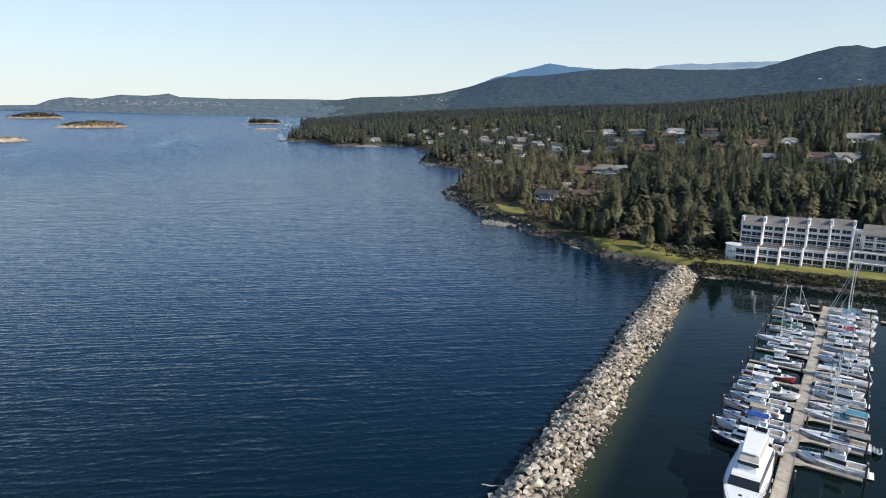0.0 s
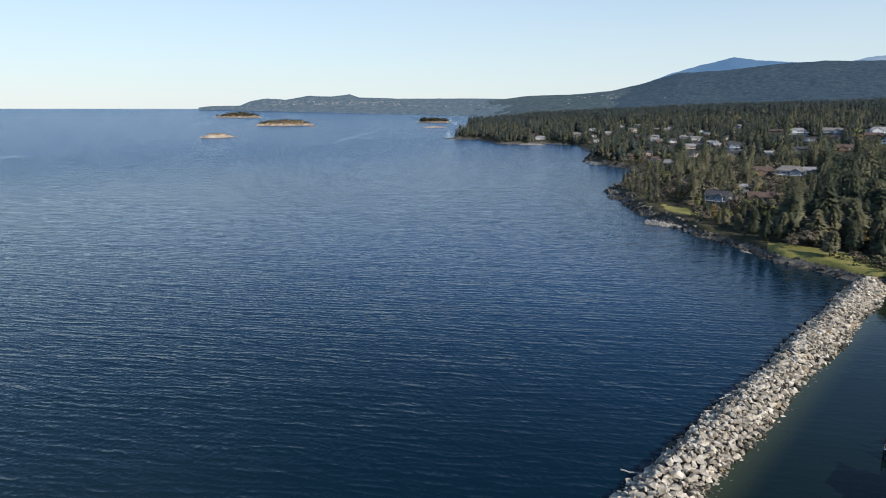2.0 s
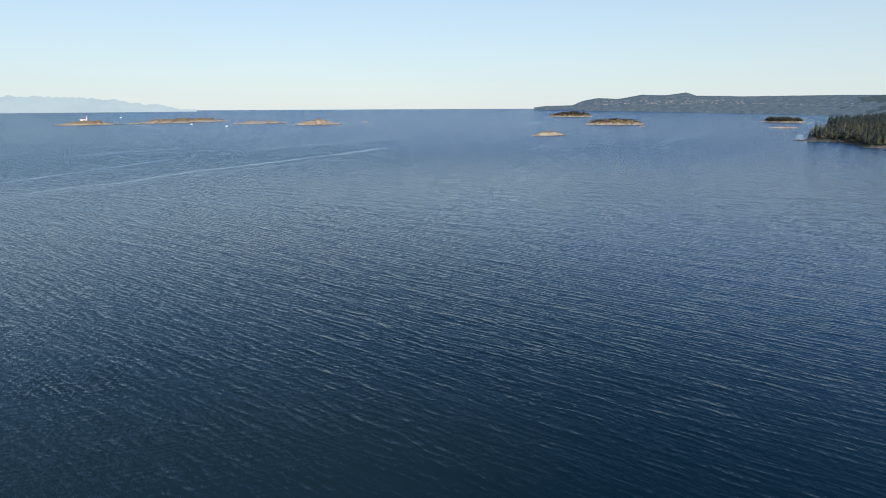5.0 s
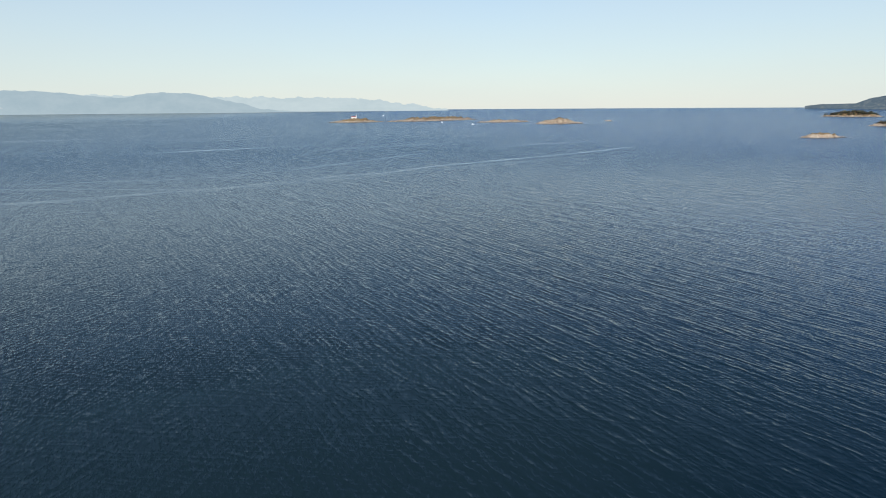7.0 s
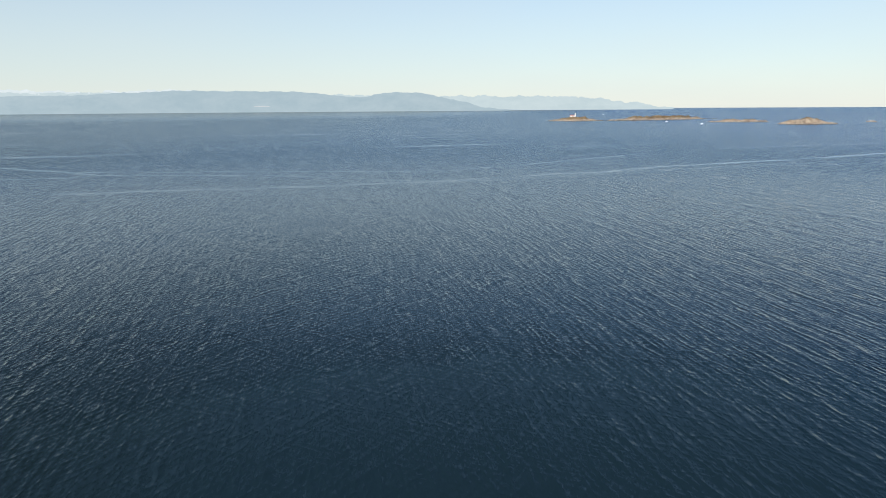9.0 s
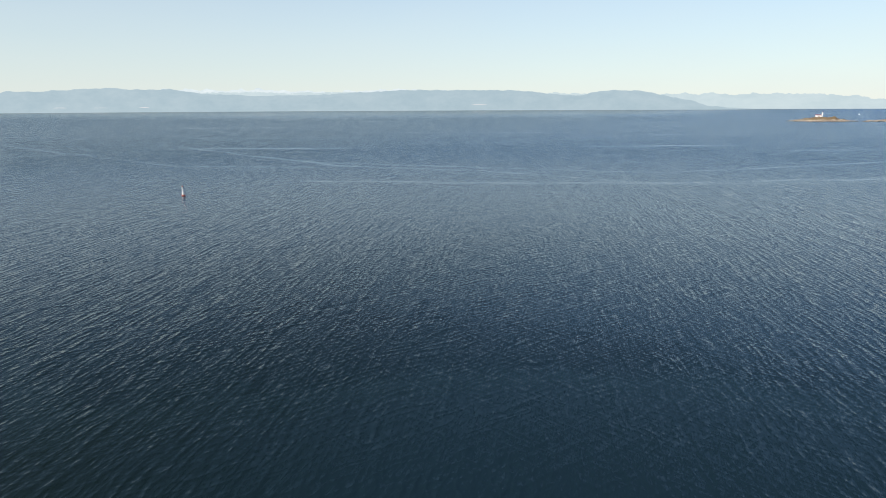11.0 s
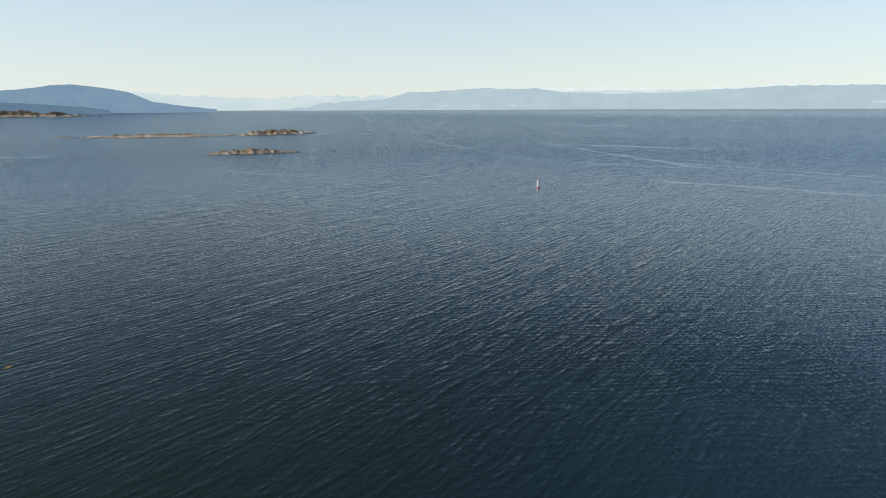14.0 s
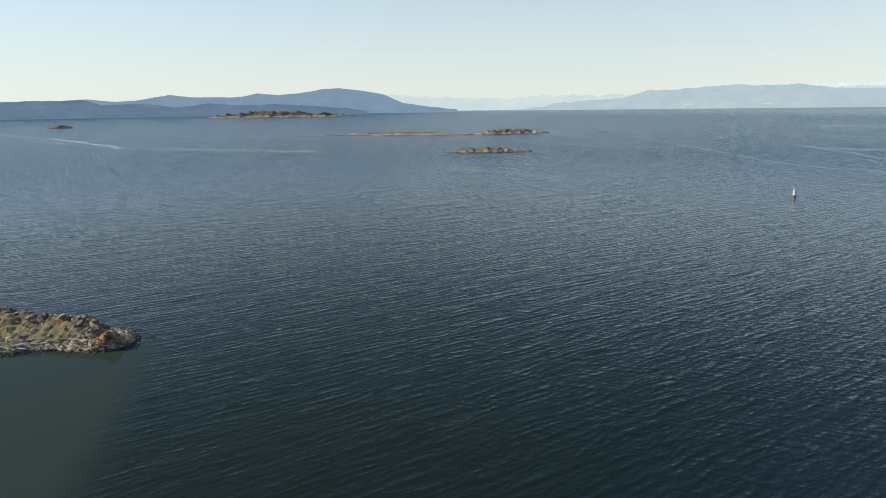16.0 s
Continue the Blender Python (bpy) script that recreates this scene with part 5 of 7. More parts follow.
def prism(profile, x0, x1):
    """A solid with its profile (depth y, height z) swept along x."""
    bm = bmesh.new()
    a = [bm.verts.new((x0, y, z)) for y, z in profile]
    b = [bm.verts.new((x1, y, z)) for y, z in profile]
    bm.faces.new(a)
    bm.faces.new(b[::-1])
    n = len(profile)
    for k in range(n):
        bm.faces.new((a[k], b[k], b[(k + 1) % n], a[(k + 1) % n]))
    bmesh.ops.recalc_face_normals(bm, faces=bm.faces)
    return bm


def moved(ob, x, y, z=0.0):
    ob.location = (x, y, z)
    return ob


WIN_CACHE = {}


def window_part(parent, x, y, z, w, h):
    """A framed window set into a wall that faces -y, with its own glass."""
    key = (round(w, 2), round(h, 2))
    if key not in WIN_CACHE:
        bm = bmesh.new()
        for a in ((-w / 2, -w / 2 + 0.09, 0, h), (w / 2 - 0.09, w / 2, 0, h), (-0.04, 0.04, 0, h)):
            box(bm, a[0], a[1], -0.10, 0.02, a[2], a[3])
        box(bm, -w / 2, w / 2, -0.12, 0.02, -0.08, 0.0)
        box(bm, -w / 2, w / 2, -0.10, 0.02, h - 0.09, h)
        me = bpy.data.meshes.new("window")
        bm.to_mesh(me)
        bm.free()
        me.materials.append(TRIM)
        bm = boxed(-w / 2 + 0.09, w / 2 - 0.09, -0.035, 0.0, 0.0, h - 0.09)
        mg = bpy.data.meshes.new("pane")
        bm.to_mesh(mg)
        bm.free()
        mg.materials.append(PANE)
        WIN_CACHE[key] = (me, mg)
    me, mg = WIN_CACHE[key]
    o = new("window", me)
    o.parent = parent
    o.location = (x, y, z)
    g_ = new("pane", mg)
    g_.parent = o
    return o


def balcony_part(parent, x0, x1, y, z, depth):
    bm = boxed(x0, x1, y - depth, y, z - 0.26, z)
    o = part("balcony", bm, TRIM, parent)
    r = bmesh.new()
    box(r, x0, x1, y - depth + 0.02, y - depth + 0.10, z + 0.84, z + 1.02)
    box(r, x0, x1, y - depth + 0.03, y - depth + 0.09, z + 0.08, z + 0.14)
    n = int((x1 - x0) / 0.26)
    for i in range(n + 1):
        xx = x0 + (x1 - x0) * i / n
        box(r, xx - 0.03, xx + 0.03, y - depth + 0.04, y - depth + 0.08, z + 0.1, z + 0.94)
    part("railing", r, TRIM, o, "white picket balcony railing")
    return o


UW, ST, US = 8.0, 2.85, 2.65
LOW, BACK = 5.9, 9.2


def party_wall(points, x, ox, oy):
    """A white wall between two units whose front edge sweeps out in a curve."""
    moved(part("fin_wall", prism(points, x - 0.25, x + 0.25), SIDING_B, hotel, "white sweeping party wall"), ox, oy)


for i in range(5):
    ox, oy = HE.x * i, HE.y * i
    base, top = LOW + 0.012 * i, LOW + 7.9 + 0.012 * i
    moved(part("wall", boxed(0.0, UW + 0.3, 0.0, 10.0, -1.2, base), SIDING, hotel), ox, oy)
    moved(part("terrace", boxed(0.05, UW, 0.3, 9.95, base + 0.004, base + 0.05), TERRACE, hotel, "brown terrace floor"), ox, oy)
    moved(part("parapet", boxed(0.0, UW, -0.25, 0.22, LOW - 0.25, LOW + 0.28, 0.05), SIDING_B, hotel), ox, oy)
    party_wall([(-3.3, -1.2), (-3.2, 0.2), (-2.8, 1.9), (-2.0, 3.8), (-0.9, 5.3), (0.5, LOW + 0.8), (2.6, LOW + 0.85), (2.6, -1.2)], UW + 0.1, ox, oy)
    for st in range(2):
        z = st * ST
        for x in (2.15, 5.85):
            window_part(hotel, ox + x, oy - 0.001, z + 0.1, 3.45, 2.3)
        moved(part("balcony_post", boxed(UW / 2 - 0.12, UW / 2 + 0.12, -1.75, -1.51, z - 0.2, z + ST - 0.2), TRIM, hotel), ox, oy)
        moved(balcony_part(hotel, 0.3, UW - 0.3, -0.002, z + 0.04, 1.75), ox, oy)
    uy = BACK
    moved(part("wall", prism([(uy, base), (uy, top), (uy + 5.0, top + 2.6), (uy + 10.0, top), (uy + 10.0, -1.2), (uy + 0.9, -1.2), (uy + 0.9, base)], 0.0, UW + 0.3), SIDING, hotel), ox, oy)
    moved(part("roof", prism([(uy - 0.9, top - 0.25), (uy - 0.9, top - 0.05), (uy + 5.0, top + 2.95), (uy + 10.4, top + 0.2), (uy + 10.4, top), (uy + 5.0, top + 2.68)], -0.15, UW + 0.28), SHINGLE, hotel, "grey shingle roof"), ox, oy)
    party_wall([(uy - 3.3, base), (uy - 3.1, base + 1.3), (uy - 2.2, base + 3.4), (uy - 1.2, base + 5.4), (uy - 0.6, top + 0.35), (uy + 2.6, top + 1.9), (uy + 2.6, base)], UW + 0.1, ox, oy)
    moved(part("chimney", boxed(UW - 0.5, UW + 0.6, uy + 1.2, uy + 3.6, top + 0.3, top + 3.1, 0.15), SIDING_B, hotel, "white box chimney"), ox, oy)
    moved(part("gutter", boxed(-0.1, UW, uy - 1.02, uy - 0.89, top - 0.3, top - 0.08), TRIM, hotel), ox, oy)
    for st in range(3):
        z = base + st * US
        for x in (2.15, 5.85):
            window_part(hotel, ox + x, oy + uy - 0.001, z + (0.1 if st < 2 else 0.55), 3.45 if st < 2 else 3.0, 2.2 if st < 2 else 1.5)
        if st < 2:
            moved(balcony_part(hotel, 0.3, UW - 0.3, uy - 0.002, z + 0.06, 1.7 - 0.4 * st), ox, oy)
# the near end: a rounded stair bay with small square windows, and its own chimney
bm = bmesh.new()
tube(bm, [(-0.9, 2.4, -1.2), (-0.9, 2.4, 3.0), (-0.9, 2.4, LOW + 0.2)], 3.0, 2.8, 18)
part("stair_bay", bm, SIDING_B, hotel, "white rounded end bay", smooth=False)
bm = bmesh.new()
tube(bm, [(-0.9, 2.4, LOW + 0.2), (-0.9, 2.4, LOW + 0.5)], 3.1, 3.1, 18)
part("stair_bay_cap", bm, TRIM, hotel)
for k in range(3):
    window_part(hotel, -2.0 + k * 1.05, -0.62 + 0.06 * k, 3.4, 0.66, 0.9)
    window_part(hotel, -2.0 + k * 1.05, -0.66 + 0.06 * k, 0.7, 0.66, 0.9)
part("chimney", boxed(-0.4, 0.7, BACK + 1.2, BACK + 3.6, LOW + 7.9, LOW + 10.7, 0.15), SIDING_B, hotel, "white box chimney")
# the stair tower and the farther wing
wx, wy = HE.x * 5 + 0.4, HE.y * 5
moved(part("stair_tower", boxed(0.4, 3.4, BACK + 2.4, BACK + 9.0, -1.2, LOW + 6.6), SIDING, hotel, "white stair tower"), wx, wy)
for st in range(3):
    window_part(hotel, wx + 2.0, wy + BACK + 2.399, LOW + 0.6 + st * 2.0, 1.2, 1.2)
x0, x1, y0, y1, z1 = 3.4, 27.0, BACK - 1.0, BACK + 10.0, LOW + 6.2
moved(part("wall", prism([(y0, -1.2), (y0, z1), ((y0 + y1) / 2, z1 + 2.9), (y1, z1), (y1, -1.2)], x0, x1), SIDING, hotel), wx, wy)
moved(part("roof", prism([(y0 - 0.9, z1 - 0.3), (y0 - 0.9, z1 - 0.1), ((y0 + y1) / 2, z1 + 3.25), (y1 + 0.6, z1 + 0.1), (y1 + 0.6, z1 - 0.1), ((y0 + y1) / 2, z1 + 2.98)], x0 - 0.3, x1 + 0.5), SHINGLE, hotel, "grey shingle roof"), wx, wy)
for st in range(3):
    z = LOW - 1.4 + st * 2.5
    for k in range(6):
        window_part(hotel, wx + x0 + 2.2 + 3.8 * k, wy + y0 - 0.001, z + 0.1, 2.9, 1.95)
    if st:
        moved(balcony_part(hotel, x0 + 0.3, x1 - 0.3, y0 - 0.002, z + 0.06, 1.4), wx, wy)
# a low glazed restaurant with a flat roof terrace, and the lounge set back on top of it
fx, fy = HE.x * 4.85, HE.y * 4.85
for (x0, x1, y0, y1, z0, z1, word) in ((1.6, 34.0, -1.4, 9.0, -1.2, 2.7, "low white restaurant wing"), (2.6, 33.0, 3.2, 9.4, 2.6, 5.9, "white lounge behind the roof terrace")):
    moved(part("restaurant_wing", boxed(x0, x1, y0, y1, z0, z1), SIDING, hotel, word), fx, fy)
    moved(part("flat_roof", boxed(x0 + 0.2, x1 - 0.2, y0 + 0.2, y1 - 0.2, z1 + 0.004, z1 + 0.06), SHINGLE, hotel, "grey flat roof"), fx, fy)
    moved(part("eave", boxed(x0 - 0.5, x1 + 0.3, y0 - 0.9, y0 + 0.1, z1 - 0.12, z1 + 0.24, 0.04), TRIM, hotel), fx, fy)
    for k in range(8):
        window_part(hotel, fx + x0 + 2.2 + k * 3.75, fy + y0 - 0.001, z1 - 2.35, 3.3, 1.95)
r = bmesh.new()
box(r, 1.6, 34.0, -1.36, -1.28, 3.66, 3.78)
for k in range(126):
    box(r, 1.62 + k * 0.257, 1.67 + k * 0.257, -1.35, -1.29, 2.9, 3.7)
moved(part("railing", r, TRIM, hotel, "white picket terrace railing"), fx, fy)

# ---- houses among the trees ----
ROOFS = [SHINGLE, mat("brown_roof", [(0.085, 0.060, 0.048), (0.145, 0.105, 0.085)], 0.5, 0.9, 0.4, 7), mat("dark_roof", [(0.05, 0.05, 0.052), (0.085, 0.085, 0.088)], 0.5, 0.9, 0.4, 7),
         mat("pale_roof", [(0.25, 0.245, 0.24), (0.35, 0.345, 0.335)], 0.5, 0.8, 0.3, 7)]
WALLS = [SIDING, mat("tan_stucco", [(0.42, 0.34, 0.25), (0.52, 0.43, 0.33)], 0.6, 0.9, 0.2, 8), mat("blue_grey_siding", [(0.22, 0.26, 0.31), (0.29, 0.33, 0.38)], 0.6, 0.8, 0.2, 8),
         mat("brown_siding", [(0.13, 0.09, 0.065), (0.20, 0.145, 0.105)], 0.6, 0.85, 0.2, 8)]
ROOF_WORD, WALL_WORD = ("grey", "brown", "dark", "pale"), ("white", "tan", "blue-grey", "brown")
HOUSE_SPOTS = []


def turned(profile, y0, y1):
    """A prism with its profile in x and z, drawn out along y."""
    bm = prism([(px, pz) for px, pz in profile], y0, y1)
    for v in bm.verts:
        v.co = Vector((v.co.y, v.co.x, v.co.z))
    bmesh.ops.reverse_faces(bm, faces=bm.faces)
    return bm


def house(x, y, w, d, storeys, yaw, wall, roof, hip=False):
    px, py, pz = on_land(x, y)
    w *= 0.8
    HOUSE_SPOTS.append((px, py, pz, max(w, d) * 0.62))
    th = thing("house", pose(px, py, pz + 0.3, 0, 0, yaw), "%s house with a %s roof among trees" % (WALL_WORD[wall], ROOF_WORD[roof]), "house", "houses on the slope")
    h = 2.8 * storeys
    part("wall", boxed(-w / 2, w / 2, -d / 2, d / 2, -2.5, h), WALLS[wall], th)
    rise = d * 0.30
    bm = prism([(-d / 2 - 0.6, h + 0.003), (-d / 2 - 0.6, h + 0.2), (0, h + 0.2 + rise), (d / 2 + 0.6, h + 0.2), (d / 2 + 0.6, h + 0.003)], -w / 2 - 0.6, w / 2 + 0.6)
    if hip:
        for v in bm.verts:
            if v.co.z > h + 1:
                v.co.x *= 1 - 0.8 * d / w
    part("roof", bm, ROOFS[roof], th)
    # a gabled bay towards the view
    bx, bw = (-0.26 if yaw > 0 else 0.2) * w, w * 0.17
    part("gable_wall", turned([(bx - bw, -2.5), (bx - bw, h - 0.1), (bx, h - 0.1 + bw * 0.62), (bx + bw, h - 0.1), (bx + bw, -2.5)], -d / 2 - 1.8, -0.5), WALLS[wall], th)
    part("gable_roof", turned([(bx - bw - 0.5, h - 0.35), (bx - bw - 0.5, h - 0.1), (bx, h + 0.15 + bw * 0.62), (bx + bw + 0.5, h - 0.1), (bx + bw + 0.5, h - 0.35), (bx, h - 0.097 + bw * 0.62)], -d / 2 - 2.3, -0.2), ROOFS[roof], th)
    if wall != 2:
        part("chimney", boxed(w * 0.22, w * 0.22 + 0.9, -0.4, 0.5, h * 0.5, h + rise + 1.2), WALLS[3] if wall != 3 else ROOFS[0], th)
    part("garage", boxed(w / 2 - 0.01, w / 2 + 4.2, -d * 0.3, d * 0.42, -2.5, 2.6), WALLS[wall], th)
    part("garage_roof", prism([(-d * 0.3 - 0.4, 2.603), (-d * 0.3 - 0.4, 2.75), (d * 0.06, 3.9), (d * 0.42 + 0.4, 2.75), (d * 0.42 + 0.4, 2.603)], w / 2 + 0.003, w / 2 + 4.6), ROOFS[roof], th)
    n = max(2, int(w / 3.4))
    for s in range(storeys):
        for k in range(n):
            window_part(th, -w / 2 + w * (k + 0.5) / n, -d / 2 - 0.001, 0.8 + 2.8 * s, min(2.2, w / n * 0.66), 1.4)
    part("sun_deck", boxed(-w / 2, w / 2, -d / 2 - 2.6, -d / 2 + 0.02, 2.62 if storeys > 1 else -0.25, 2.74 if storeys > 1 else -0.1), TRIM if wall != 3 else WALLS[3], th)
    return th


for a in ((47, 1722, 24, 11, 1, -8, 3, 1, 0), (88, 1664, 24, 11, 2, 4, 0, 3, 1), (160, 1694, 30, 12, 2, -6, 2, 0, 0), (262, 1738, 38, 13, 2, 8, 0, 3, 1), (296, 1496, 30, 12, 1, 14, 3, 2, 0), (330, 1250, 26, 12, 1, -12, 1, 1, 0),
          (314, 1199, 24, 12, 1, 20, 1, 1, 0), (241, 1124, 20, 11, 1, 6, 3, 1, 1), (33.6, 627, 25, 11, 2, -10, 2, 0, 1), (10.6, 615, 17, 11, 2, 24, 3, 1, 0), (0.1, 506, 11, 8, 1, 14, 0, 3, 0), (-165, 1218, 18, 10, 1, 10, 0, 3, 0),
          (-114, 1047, 18, 10, 1, -14, 1, 1, 0), (-98, 1290, 20, 10, 1, 5, 0, 0, 0), (-25, 1017, 18, 10, 2, 16, 2, 2, 0), (306, 875, 20, 11, 1, -10, 1, 1, 0), (341, 886, 22, 11, 1, 12, 0, 0, 0), (607, 1512, 30, 12, 1, -4, 0, 3, 0),
          (-15, 430, 16, 9, 2, -18, 2, 2, 0), (9.6, 459, 18, 9, 1, 8, 3, 1, 0), (-372, 1184, 22, 11, 1, 6, 0, 3, 1), (-626, 1839, 26, 12, 1, 2, 0, 3, 0), (-341, 1352, 20, 10, 1, -8, 1, 0, 0), (-250, 1130, 16, 9, 1, 12, 0, 0, 0),
          (-60, 1130, 18, 10, 1, -20, 0, 3, 0), (60, 1000, 18, 10, 1, 4, 2, 2, 0), (-140, 1110, 16, 9, 1, 24, 3, 1, 0), (400, 1300, 24, 12, 1, 8, 0, 3, 1), (220, 1560, 24, 11, 1, 0, 3, 1, 0), (-420, 1290, 18, 10, 1, -6, 1, 1, 0)):
    house(*a)
for i_, (hx_, hy_) in enumerate(((-359, 1399), (-179, 1326), (-123, 1114), (-122, 1445), (-90, 1458), (-29, 1110), (-65, 820), (-98, 752), (-77, 707), (-50, 1067), (-349, 1902), (-130, 779), (-386, 1674), (51, 674), (-200, 1250), (-300, 1330), (-150, 1180), (20, 900))):
    house(hx_, hy_, (15, 18, 13)[i_ % 3], (8, 9, 10)[i_ % 3], 1 + (i_ % 4 == 2), (10, -16, 24, -4, 32)[i_ % 5], (0, 1, 0, 2, 3)[i_ % 5], (0, 3, 2, 1)[i_ % 4], i_ % 3 == 1)

# more roofs half hidden on the slope behind the coves
rh_ = random.Random(303)
for i_ in range(34):
    a_, m_ = radians(rh_.uniform(-16, 14)), rh_.uniform(800, 2100)
    hx_, hy_ = -m_ * math.sin(a_), m_ * math.cos(a_)
    px_, py_, pz_ = on_land(hx_, hy_)
    if float(coast_distance(np.array(px_), np.array(py_))) > 25 and all(math.hypot(px_ - q[0], py_ - q[1]) > 26 for q in HOUSE_SPOTS):
        house(hx_, hy_, rh_.choice((14, 17, 20)), rh_.choice((8, 9, 10)), rh_.choice((1, 1, 2)), rh_.uniform(-35, 35), rh_.choice((0, 1, 1, 2, 3)), rh_.choice((0, 0, 1, 1, 2, 3)), rh_.random() < 0.4)

# ---- trees ----
NEEDLE = mat("fir_needles", [(0.024, 0.033, 0.019), (0.066, 0.075, 0.042), (0.126, 0.131, 0.073)], 0.13, 0.7, 0, 3, vary="island", amount=0.2)
NEEDLE_OLIVE = mat("olive_fir_needles", [(0.058, 0.058, 0.032), (0.125, 0.118, 0.064), (0.205, 0.186, 0.104)], 0.13, 0.7, 0, 3, vary="island", amount=0.2)
# a bluer copy of the needles, with the far slope's haze in its colour
NEEDLE_HAZE = mat("haze_tinted_fir_needles", [(0.026, 0.036, 0.032), (0.052, 0.063, 0.054), (0.088, 0.098, 0.080)], 0.05, 0.8, 0, 3, vary="island", amount=0.2)
LEAF_GREEN = mat("spring_leaves", [(0.095, 0.105, 0.036), (0.225, 0.225, 0.075)], 0.15, 0.7, 0, 3, vary="island", amount=0.25)
LEAF_BROWN = mat("brown_twigs_and_buds", [(0.110, 0.094, 0.070), (0.235, 0.198, 0.145)], 0.15, 0.85, 0, 3, vary="island", amount=0.25)
LEAF_GOLD = mat("golden_catkins", [(0.180, 0.135, 0.052), (0.300, 0.225, 0.090)], 0.15, 0.8, 0, 3, vary="island", amount=0.25)
BARK = mat("fir_bark", [(0.05, 0.036, 0.026), (0.11, 0.08, 0.06)], 0.8, 0.95, 0.5, 6)


def outward(V, F, up=0.55, mid=0.4):
    """Turns the faces of a crown outwards and gives each point the crown's rounded direction."""
    V, F = np.asarray(V, float), np.array(F)
    N = np.stack([V[:, 0], V[:, 1], (V[:, 2] - mid) * up], -1)
    spread = np.abs(N[:, :2]).max()
    N[:, 2] += spread * 0.35
    N /= np.linalg.norm(N, axis=1)[:, None] + 1e-9
    face = np.cross(V[F[:, 1]] - V[F[:, 0]], V[F[:, 2]] - V[F[:, 0]])
    turn = (face * N[F].mean(1)).sum(1) < 0
    F[turn] = F[turn][:, ::-1]
    return V, F, N


def crown_mesh(name, V, F, N, materials, index=None):
    me = mesh_from(name, V, F, materials, index, smooth=True)
    me.normals_split_custom_set_from_vertices(np.asarray(N, float).tolist())
    return me


def conifer_crown(seed, whorls, per, spread=0.17, low=0.14, ragged=0.3, power=0.75):
    """Shaggy drooping sprays round a stem one metre tall: points, triangles and directions."""
    rng = np.random.default_rng(seed)
    V, F = [], []
    lean = rng.normal(0, 0.02, 2)
    lobes = rng.uniform(0.7, 1.2, 5)
    for i in range(whorls):
        for k in range(per):
            t = min(0.995, max(0, (i + rng.uniform(-0.6, 1.6)) / whorls))
            z = low + (0.985 - low) * t
            full = (1 - t) ** power * (0.35 + 0.65 * min(1, (t + 0.08) / 0.28))
            a = 2 * np.pi * (k + rng.uniform(-0.6, 0.6)) / per + i * 1.7
            # heavier boughs on some sides and heights
            full *= lobes[int((a / 1.2566 + t * 3.1) % 5)]
            R = max(0.02, spread * full * rng.uniform(1 - ragged, 1 + ragged * 0.7) + 0.014)
            dz = -R * rng.uniform(-0.15, 0.6) * (1 - 0.5 * t)
            w = min(R * rng.uniform(0.18, 0.32) + 0.005, 0.030)
            c, s = np.cos(a), np.sin(a)
            cx0, cy0 = lean * z * 3
            n = len(V)
            r0 = R * rng.uniform(0.1, 0.45)
            V += [(cx0 + c * r0, cy0 + s * r0, z + R * 0.12), (cx0 + c * R * 0.62 - s * w, cy0 + s * R * 0.62 + c * w, z + dz * 0.75), (cx0 + c * R, cy0 + s * R, z + dz), (cx0 + c * R * 0.62 + s * w, cy0 + s * R * 0.62 - c * w, z + dz * 0.75), (cx0 + c * R * 0.66, cy0 + s * R * 0.66, z + dz * 0.4 + 0.012)]
            F += [(n, n + 1, n + 4), (n + 1, n + 2, n + 4), (n + 4, n + 2, n + 3), (n, n + 4, n + 3)]
    n = len(V)
    V.append((*(lean * 3), 1.0))
    for k in range(6):
        a = k * np.pi / 3
        V.append((spread * 0.4 * np.cos(a), spread * 0.4 * np.sin(a), low + 0.05))
    F += [(n, n + 1 + k, n + 1 + (k + 1) % 6) for k in range(6)]
    return outward(V, F)


def conifer_small(seed, whorls, per, spread=0.17):
    """A plainer fir for the slopes farther off."""
    rng = np.random.default_rng(seed)
    V, F = [], []
    for i in range(whorls):
        t = (i + rng.uniform(0.2, 0.8)) / whorls
        z = 0.12 + 0.87 * t
        full = (1 - t) ** 0.8
        for k in range(per):
            a = 2 * np.pi * (k + rng.uniform(-0.5, 0.5)) / per + i * 1.3
            R = spread * full * rng.uniform(0.7, 1.35) + 0.015
            w = R * 0.55 + 0.008
            c, s, n = np.cos(a), np.sin(a), len(V)
            V += [(0, 0, z + 0.13 * (1 - t) + 0.03), (c * R - s * w, s * R + c * w, z - R * 0.35), (c * R + s * w, s * R - c * w, z - R * 0.35)]
            F += [(n, n + 1, n + 2)]
    return outward(V, F)


